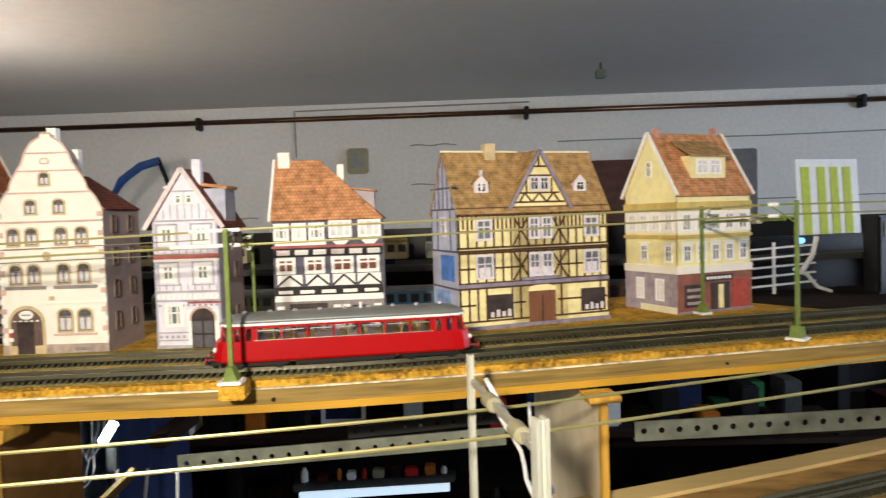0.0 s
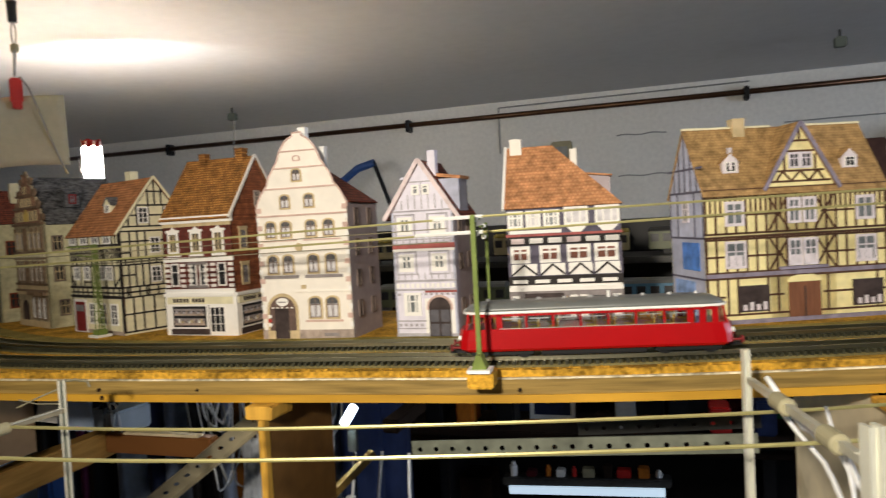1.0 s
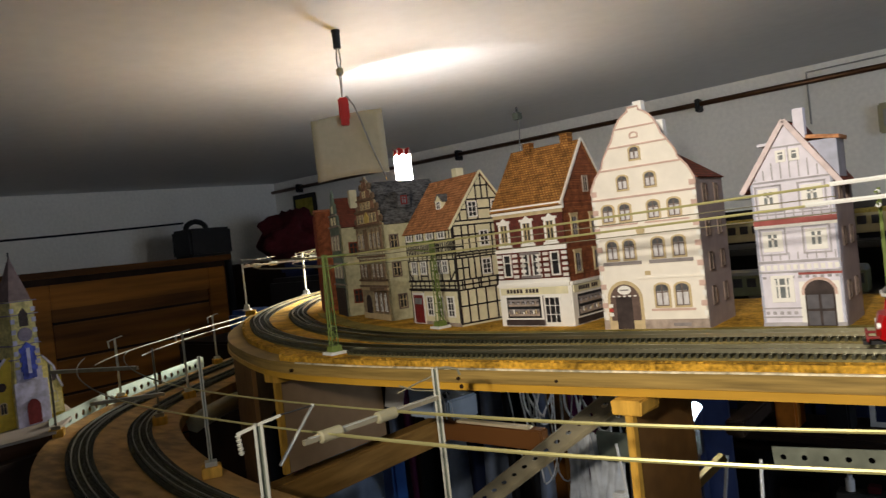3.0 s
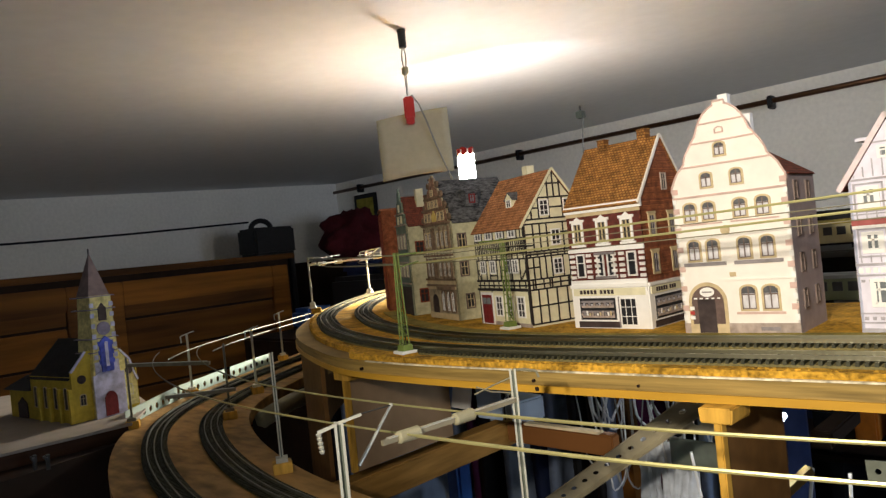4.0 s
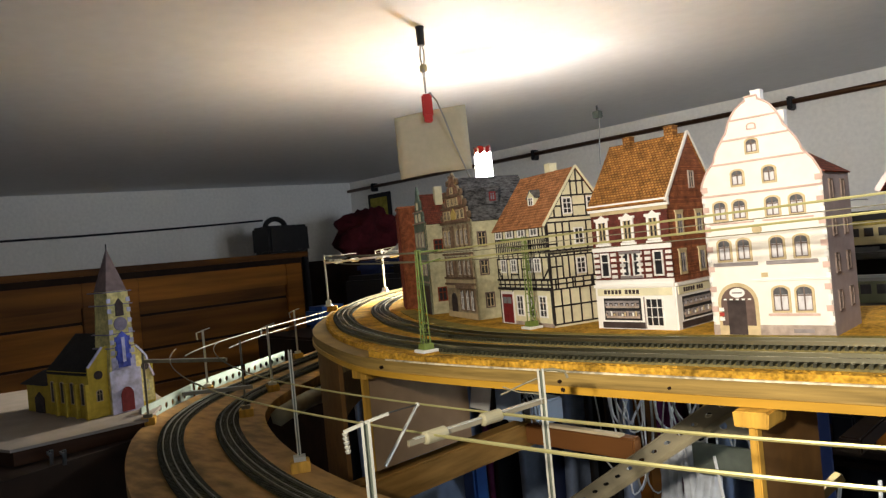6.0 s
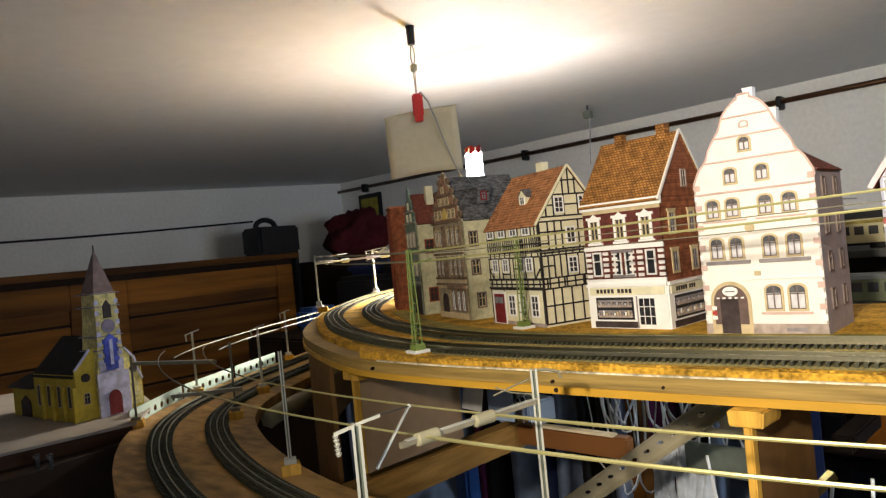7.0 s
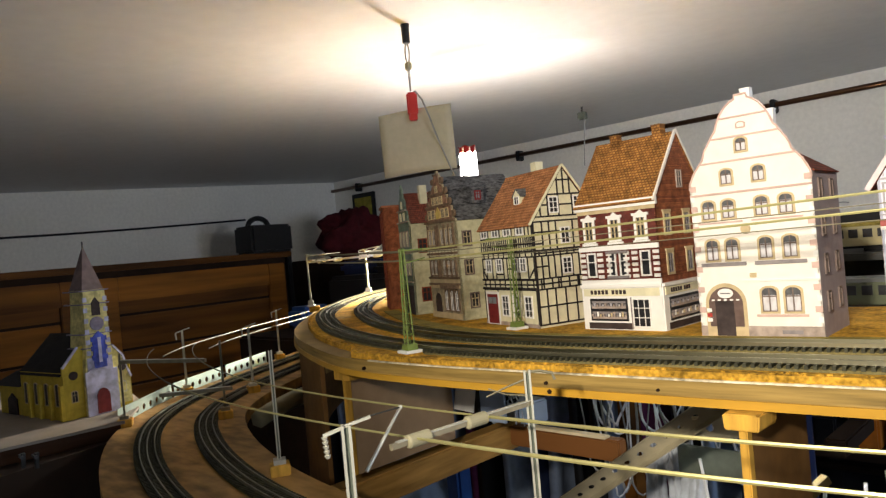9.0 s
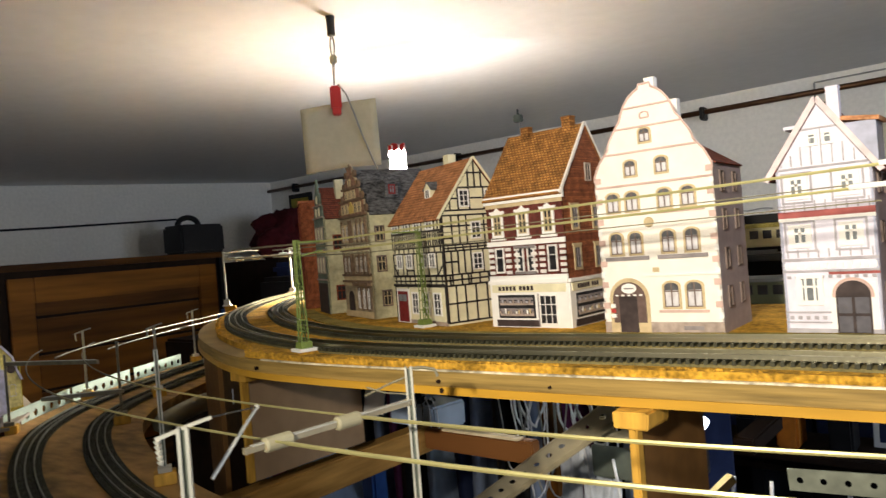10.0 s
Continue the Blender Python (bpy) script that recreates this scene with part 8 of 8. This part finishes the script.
solo("dark_table", bm, M_WALNUT, "dark table block carrying equipment cases", "table")

# ---- rear shelf behind the houses ----
ob = thing("rear_shelf", "narrow rear shelf with grey edge behind the card houses", "shelf", pose(0, 0, 0))
bm = bmesh.new()
box(bm, -0.78, 0.96, 1.02, 1.314, 1.262, 1.278, 0.002)
part("shelf_board", bm, M_DARKMETAL, ob)
bm = bmesh.new()
box(bm, -0.78, 0.75, 1.012, 1.0195, 1.278, 1.284)
part("pale_edge", bm, M_STEEL, ob)
bm = bmesh.new()
box(bm, -0.78, 0.75, 1.14, 1.30, 1.335, 1.345, 0.002)
part("upper_board", bm, M_DARKMETAL, ob)
# black panel added for the dark gap seen between the houses
bm = bmesh.new()
box(bm, -0.62, 0.95, 1.305, 1.312, 1.278, 1.402)
part("dark_gap_panel", bm, M_BLACK, ob)
for x in (-0.77, 0.0, 0.73):
    bm = bmesh.new()
    box(bm, x - 0.008, x + 0.008, 1.20, 1.25, 1.2785, 1.3345)
    part("spacer", bm, M_DARKWOOD, ob)


def carriage(x, y, z, length, mat, roof, label):
    ob = thing("model_carriage", label, "model carriage", pose(x, y, z), "carriages on the rear shelf")
    bm = bmesh.new()
    box(bm, -length / 2, length / 2, -0.016, 0.016, 0.008, 0.036, 0.001)
    part("body", bm, mat, ob)
    bm = bmesh.new()
    loft(bm, [(0.036, length + 0.002, 0.034, 0.004), (0.040, length, 0.028, 0.004), (0.0425, length - 0.002, 0.014, 0.004)])
    part("roof", bm, roof, ob)
    n = int(length / 0.018)
    for k in range(n):
        bm = bmesh.new()
        u = -length / 2 + (k + 0.5) * length / n
        box(bm, u - 0.006, u + 0.006, -0.0166, -0.0158, 0.020, 0.032)
        part("window", bm, M_PANE, ob)
    for s in (-1, 1):
        bm = bmesh.new()
        box(bm, s * length * 0.33 - 0.016, s * length * 0.33 + 0.016, -0.011, 0.011, 0, 0.008)
        part("bogie", bm, M_BLACK, ob)


carriage(-0.06, 1.055, 1.2785, 0.22, M_BLUECAR, M_ROOFGREY, "blue model carriage on the rear shelf")
carriage(-0.36, 1.055, 1.2785, 0.20, M_OLIVECAR, M_ROOFGREY, "olive model carriage on the rear shelf")
carriage(-0.20, 1.20, 1.3455, 0.22, M_CREAMCAR, M_MOSS, "cream model carriage with dark windows")
carriage(-0.47, 1.20, 1.3455, 0.22, M_CREAMCAR, M_MOSS, "cream model carriage with dark windows")
carriage(0.05, 1.20, 1.3455, 0.22, M_OLIVECAR, M_DARKMETAL, "olive model carriage with dark windows")
carriage(0.22, 1.055, 1.2785, 0.20, M_DOORWAGON, M_DARKMETAL, "dark brown model wagon on the rear shelf")
for x in (-0.77, 0.74):
    bm = bmesh.new()
    box(bm, x - 0.012, x + 0.012, 1.10, 1.13, FZ, 1.2618)
    solo("shelf_post", bm, M_DARKWOOD, "dark wooden post under the rear shelf", "post", "structure")

# ---- right end of the layout ----
ob = thing("striped_chart", "white paper chart with yellow-green stripes standing upright", "chart", pose(0.628, 1.222, 1.269, -4, 0, 20))
bm = bmesh.new()
box(bm, -0.067, 0.067, 0, 0.0015, 0, 0.230)
part("sheet", bm, M_WHITEPAINT, ob)
for u in (-48, -14, 14, 42):
    bm = bmesh.new()
    box(bm, u / 1000 - 0.0085, u / 1000 + 0.0085, -0.0010, 0, 0.004, 0.217)
    part("stripe", bm, M_LIME, ob)
ob = thing("track_controller", "black digital controller with a glowing blue display", "controller", pose(0.668, 1.10, 1.285, 0, 0, 22))
bm = bmesh.new()
box(bm, -0.050, 0.080, 0, 0.03, 0.0, 0.118, 0.003)
part("case", bm, M_BLACK, ob)
bm = bmesh.new()
box(bm, 0.018, 0.046, -0.002, 0.001, 0.090, 0.106)
part("display", bm, M_BLUEGLOW, ob)
bm = bmesh.new()
box(bm, -0.040, -0.004, -0.0015, 0.001, 0.086, 0.108)
part("label_plate", bm, M_CABLEGREY, ob)
ob = thing("white_rack", "white wire rack with curved legs behind the rails", "rack", pose(0.500, 1.10, 1.285, 0, 0, 18))
for k in range(5):
    bm = bmesh.new()
    bar(bm, (-0.075, 0, 0.016 + k * 0.014), (0.045, 0, 0.020 + k * 0.014), 0.0024, 0.003)
    part("bar", bm, M_WHITEPAINT, ob)
bm = bmesh.new()
bar(bm, (-0.030, 0.002, 0.004), (-0.030, 0.002, 0.082), 0.003, 0.004)
tube(bm, [(0.005, 0, 0.040), (0.030, 0, 0.030), (0.050, 0, 0.010), (0.075, 0, 0.002)], 0.003)
tube(bm, [(0.020, 0, 0.036), (0.040, 0, 0.060), (0.048, 0, 0.088)], 0.004)
part("frame", bm, M_WHITEPAINT, ob)
# black case made wide to stand for the darkness behind the rack
ob = thing("black_box", "matt black box widened to fill the dark behind the white rack", "box", pose(0.50, 1.165, 1.28, 0, 0, 18))
bm = bmesh.new()
box(bm, -0.13, 0.19, 0, 0.03, 0, 0.092, 0.003)
part("case", bm, M_BLACK, ob)
bm = bmesh.new()
bmesh.ops.create_uvsphere(bm, u_segments=12, v_segments=8, radius=0.005, matrix=pose(0.055, -0.003, 0.084))
part("blue_led", bm, M_BLUEGLOW, ob)
bm = bmesh.new()
bmesh.ops.create_uvsphere(bm, u_segments=18, v_segments=12, radius=0.030, matrix=pose(0.640, 1.02, 1.312) @ Matrix.Diagonal((1, 1, 1, 1)))
rod(bm, (0.640, 1.02, 1.285), (0.640, 1.02, 1.290), 0.022, n=16)
solo("glass_jar", bm, M_GLASS, "round glass jar with glinting edges", "jar", smooth=True)
bm = bmesh.new()
box(bm, 0.36, 0.86, 0.98, 1.30, 1.2785, 1.2848, 0.001)
solo("right_shelf", bm, M_WALNUT, "dark shelf carrying the controller", "shelf", "structure")
bm = bmesh.new()
box(bm, 0.90, 1.20, 2.92, 3.08, 1.25, 1.66, 0.006)
solo("wall_box", bm, M_WALLBOX, "dark grey box hanging on the wall", "wall box")
bm = bmesh.new()
box(bm, 0.42, 0.72, 2.90, 3.08, 0.9, 1.63, 0.006)
solo("wall_locker", bm, M_DOORWAGON, "dark brown wall locker with a black top", "locker")

# ---- workbench and shelves in the dark below ----
ob = thing("storage_shelves", "dark storage shelves full of small workshop things", "shelves", pose(0, 0, 0))
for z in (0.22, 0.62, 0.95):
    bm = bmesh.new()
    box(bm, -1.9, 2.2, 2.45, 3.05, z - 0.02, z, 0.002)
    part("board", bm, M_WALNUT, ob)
# black panel added up to the layout where only darkness shows
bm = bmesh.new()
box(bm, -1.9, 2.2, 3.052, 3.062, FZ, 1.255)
part("dark_gap_panel", bm, M_BLACK, ob)
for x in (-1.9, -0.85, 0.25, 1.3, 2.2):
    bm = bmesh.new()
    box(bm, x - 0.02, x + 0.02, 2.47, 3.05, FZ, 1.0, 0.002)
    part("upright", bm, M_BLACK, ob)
ob = thing("strip_light", "white glowing strip light in a dark housing on the shelf", "strip light", pose(-0.335, 2.42, 0.462, 0, -2.5))
bm = bmesh.new()
box(bm, -0.285, 0.285, 0, 0.06, 0.025, 0.052, 0.004)
part("housing", bm, M_DARKMETAL, ob)
bm = bmesh.new()
box(bm, -0.262, 0.262, -0.006, 0.04, -0.002, 0.024)
part("tube", bm, M_STRIP, ob)
for x, wide, tall, m, round_one in ((-0.585, 0.026, 0.050, M_CABLEWHITE, True), (-0.520, 0.034, 0.022, M_REDCLOTH, False), (-0.462, 0.020, 0.038, M_ORANGE, True), (-0.418, 0.030, 0.026, M_WHITEPAINT, False), (-0.372, 0.018, 0.034, M_CLIPRED, True),
                                    (-0.322, 0.040, 0.030, M_SLEEVE, False), (-0.258, 0.030, 0.040, M_WALNUT, False), (-0.205, 0.046, 0.028, M_CLIPRED, False), (-0.140, 0.036, 0.034, M_ORANGE, False), (-0.092, 0.022, 0.024, M_WHITEPAINT, True)):
    bm = bmesh.new()
    z = 0.512 + (x + 0.335) * 0.0437 + 0.0016
    if round_one:
        rod(bm, (x, 2.450, z), (x, 2.450, z + tall * 0.75), wide / 2, wide / 2, 12)
        rod(bm, (x, 2.450, z + tall * 0.75), (x, 2.450, z + tall), wide / 3.2, wide / 3.6, 12)
        solo("small_jar", bm, m, "small coloured jar standing on the strip light", "jar", group="strip light clutter")
    else:
        box(bm, x - wide / 2, x + wide / 2, 2.432, 2.470, z, z + tall, 0.003)
        solo("small_packet", bm, m, "small coloured packet lying on the strip light", "packet", group="strip light clutter")
# near-black colours carry the darkness under the layout
kinds = [M_BLUEDARK, M_BLACK, M_GREEN, M_BLACK, M_REDCLOTH, M_WALNUT, M_BLUEDARK, M_BLACK, M_WALNUT, M_DARKMETAL]
for z in (0.22, 0.62, 0.95):
    x = -1.85
    while x < 2.1:
        wdt = random.uniform(0.05, 0.20)
        hgt = random.uniform(0.08, 0.26)
        m = random.choice(kinds)
        bm = bmesh.new()
        if not (z == 0.22 and -0.75 < x < 0.05) and random.random() < 0.85:
            y = random.uniform(2.50, 2.62)
            if random.random() < 0.35:
                r = min(wdt / 2.2, 0.05)
                rod(bm, (x + wdt / 2, y + r, z), (x + wdt / 2, y + r, z + hgt * 0.8), r, n=14)
                rod(bm, (x + wdt / 2, y + r, z + hgt * 0.8), (x + wdt / 2, y + r, z + hgt), r * 0.5, r * 0.35, 12)
                solo("bottle", bm, m, "dim workshop bottle standing on the dark shelf", "bottle", group="workshop clutter")
            else:
                box(bm, x, x + wdt * 0.92, y, y + 0.14, z, z + hgt, 0.004)
                solo("storage_box", bm, m, "dim storage box standing on the dark shelf", "box", group="workshop clutter")
        else:
            bm.free()
        x += wdt + random.uniform(0.005, 0.05)
ob = thing("photo_frame", "white-framed dark picture leaning on the shelf", "picture frame", pose(-0.42, 2.34, 0.74, -8))
bm = bmesh.new()
for a, b, c, d in ((-0.075, 0.075, 0, 0.014), (-0.075, 0.075, 0.146, 0.160), (-0.075, -0.061, 0.014, 0.146), (0.061, 0.075, 0.014, 0.146)):
    box(bm, a, b, 0, 0.012, c, d)
part("frame", bm, M_WHITEPAINT, ob)
bm = bmesh.new()
box(bm, -0.061, 0.061, 0.004, 0.010, 0.014, 0.146)
part("picture", bm, M_BLUEDARK, ob)
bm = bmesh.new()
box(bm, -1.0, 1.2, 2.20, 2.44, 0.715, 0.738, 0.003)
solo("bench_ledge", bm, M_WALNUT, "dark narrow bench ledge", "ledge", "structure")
bright = [M_WHITEPAINT, M_BLACK, M_ORANGE, M_BLACK, M_DARKMETAL, M_GREEN, M_CABLEGREY, M_BLACK, M_CLIPRED, M_BLUEDARK, M_SLEEVE]
for k in range(16):
    bm = bmesh.new()
    x = -0.95 + 0.13 * k + random.uniform(-0.03, 0.03)
    if abs(x + 0.42) < 0.10:
        bm.free()
        continue
    box(bm, x - 0.03, x + 0.03, 2.24, 2.34, 0.7385, 0.7385 + random.uniform(0.04, 0.17), 0.006)
    solo("tool_box", bm, bright[k % len(bright)], "small dim tool box on the bench ledge", "box", group="workshop clutter")

# hanging clothes
bm = bmesh.new()
rod(bm, (-1.75, 1.32, 1.225), (-0.55, 1.32, 1.225), 0.008, n=10)
solo("clothes_rail", bm, M_DARKMETAL, "thin dark clothes rail under the layout", "rail")
cloths = [M_BLACK, M_CLOTHDARK, M_PLUM, M_BLACK, M_CLOTH, M_BLUEDARK, M_CLOTHDARK, M_BLACK]
for k in range(22):
    x = -1.70 + 0.052 * k
    bm = bmesh.new()
    rows = []
    for j in range(9):
        z = 1.22 - 0.09 * j
        row = []
        for i in range(13):
            y = 1.14 + 0.36 * i / 12
            row.append(bm.verts.new((x + 0.014 * math.sin(i * 1.3 + k) + 0.004 * j * math.sin(k * 2.1), y, z + (-0.05 * abs(i - 6) / 6 if j == 0 else 0))))
        rows.append(row)
    for a, b in zip(rows, rows[1:]):
        for i in range(12):
            bm.faces.new((a[i], a[i + 1], b[i + 1], b[i]))
    r = bmesh.ops.extrude_face_region(bm, geom=bm.faces[:])
    for e in r["geom"]:
        if isinstance(e, bmesh.types.BMVert):
            e.co.x += 0.018
    bmesh.ops.recalc_face_normals(bm, faces=bm.faces)
    solo("hanging_garment", bm, cloths[k % len(cloths)], "dark garment hanging on the clothes rail", "garment", group="hanging garments", smooth=True)

# cables
for k in range(18):
    bm = bmesh.new()
    x0 = -0.735 + 0.0135 * k + random.uniform(-0.006, 0.006)
    low = random.uniform(1.02, 1.14)
    w1 = random.uniform(0.008, 0.045)
    pts = [(x0 + w1 * (j / 14) + 0.004 * math.sin(j + k), 0.90 + 0.03 * math.sin(k) + 0.003 * j, 1.235 - (1.235 - low) * math.sin(math.pi * j / 14) ** 0.7) for j in range(15)]
    tube(bm, pts, random.choice((0.0013, 0.0019)))
    solo("hanging_cable", bm, M_CABLEWHITE if k % 3 else M_CABLEGREY, "white cable looping down under the layout", "cable", group="hanging cables", smooth=True)
for k in range(5):
    bm = bmesh.new()
    x0 = -0.52 + 0.045 * k
    pts = [(x0 + 0.01 * math.sin(j * 0.8 + k), 0.84, 1.13 - 0.05 * j) for j in range(8)]
    tube(bm, pts, 0.0019)
    box(bm, x0 - 0.008, x0 + 0.008, 0.83, 0.845, 1.02 - 0.03 * (k % 2), 1.07 - 0.03 * (k % 2), 0.002)
    solo("hanging_plug", bm, M_CABLEWHITE, "white cable with a plug hanging in the dark", "cable", group="hanging cables")
for k in range(5):
    bm = bmesh.new()
    x0 = -0.612 + 0.017 * k
    rows = []
    for j in range(12):
        z = 1.125 - 0.016 * j
        wide = 0.010 + 0.003 * math.sin(j * 0.9 + k)
        rows.append([bm.verts.new((x0 + wide * (i - 3) / 3 + 0.003 * math.sin(j * 0.7 + k * 2), 0.885 + 0.006 * math.sin(i * 1.7 + j * 0.5 + k), z)) for i in range(7)])
    for a, b in zip(rows, rows[1:]):
        for i in range(6):
            bm.faces.new((a[i], a[i + 1], b[i + 1], b[i]))
    r = bmesh.ops.extrude_face_region(bm, geom=bm.faces[:])
    for e in r["geom"]:
        if isinstance(e, bmesh.types.BMVert):
            e.co.y += 0.0012
    bmesh.ops.recalc_face_normals(bm, faces=bm.faces)
    solo("plastic_strip", bm, M_PLASTIC_FILM, "crumpled pale plastic strip hanging under the layout", "plastic strip", group="plastic strips", smooth=True)
bm = bmesh.new()
box(bm, -0.90, -0.38, 0.94, 1.00, 1.238, 1.2605, 0.002)
solo("cable_batten", bm, M_DARKWOOD, "dark batten from which the cables hang", "batten")
bm = crumpled((-0.985, 0.82, 0.965), (0.100, 0.05, 0.125), 7.0, 0.20)
solo("blue_grey_bag", bm, M_CLOTH, "blue-grey cloth bag hanging below the tracks", "bag", smooth=True)
bm = bmesh.new()
box(bm, -0.908, -0.880, 0.80, 0.83, FZ, 1.085, 0.004)
solo("blue_board", bm, M_BLUE, "bright blue narrow board standing under the layout", "board")
ob = thing("led_bar", "slanted cold white lamp bar on a grey stand under the board", "lamp", pose(-0.3872, 0.760, 0.9744))
bm = bmesh.new()
rod(bm, (-0.0068, 0, 0.2140), (0.0068, 0, 0.2345), 0.0052, 0.0052, 12)
part("glowing_head", bm, M_LEDGLOW, ob)
bm = bmesh.new()
box(bm, -0.0060, 0.0045, 0.004, 0.012, 0.180, 0.206, 0.001)
part("base", bm, M_DARKMETAL, ob)
bm = bmesh.new()
rod(bm, (0, 0.008, 0.0254), (0, 0.008, 0.182), 0.0014)
part("stand", bm, M_BLACK, ob)
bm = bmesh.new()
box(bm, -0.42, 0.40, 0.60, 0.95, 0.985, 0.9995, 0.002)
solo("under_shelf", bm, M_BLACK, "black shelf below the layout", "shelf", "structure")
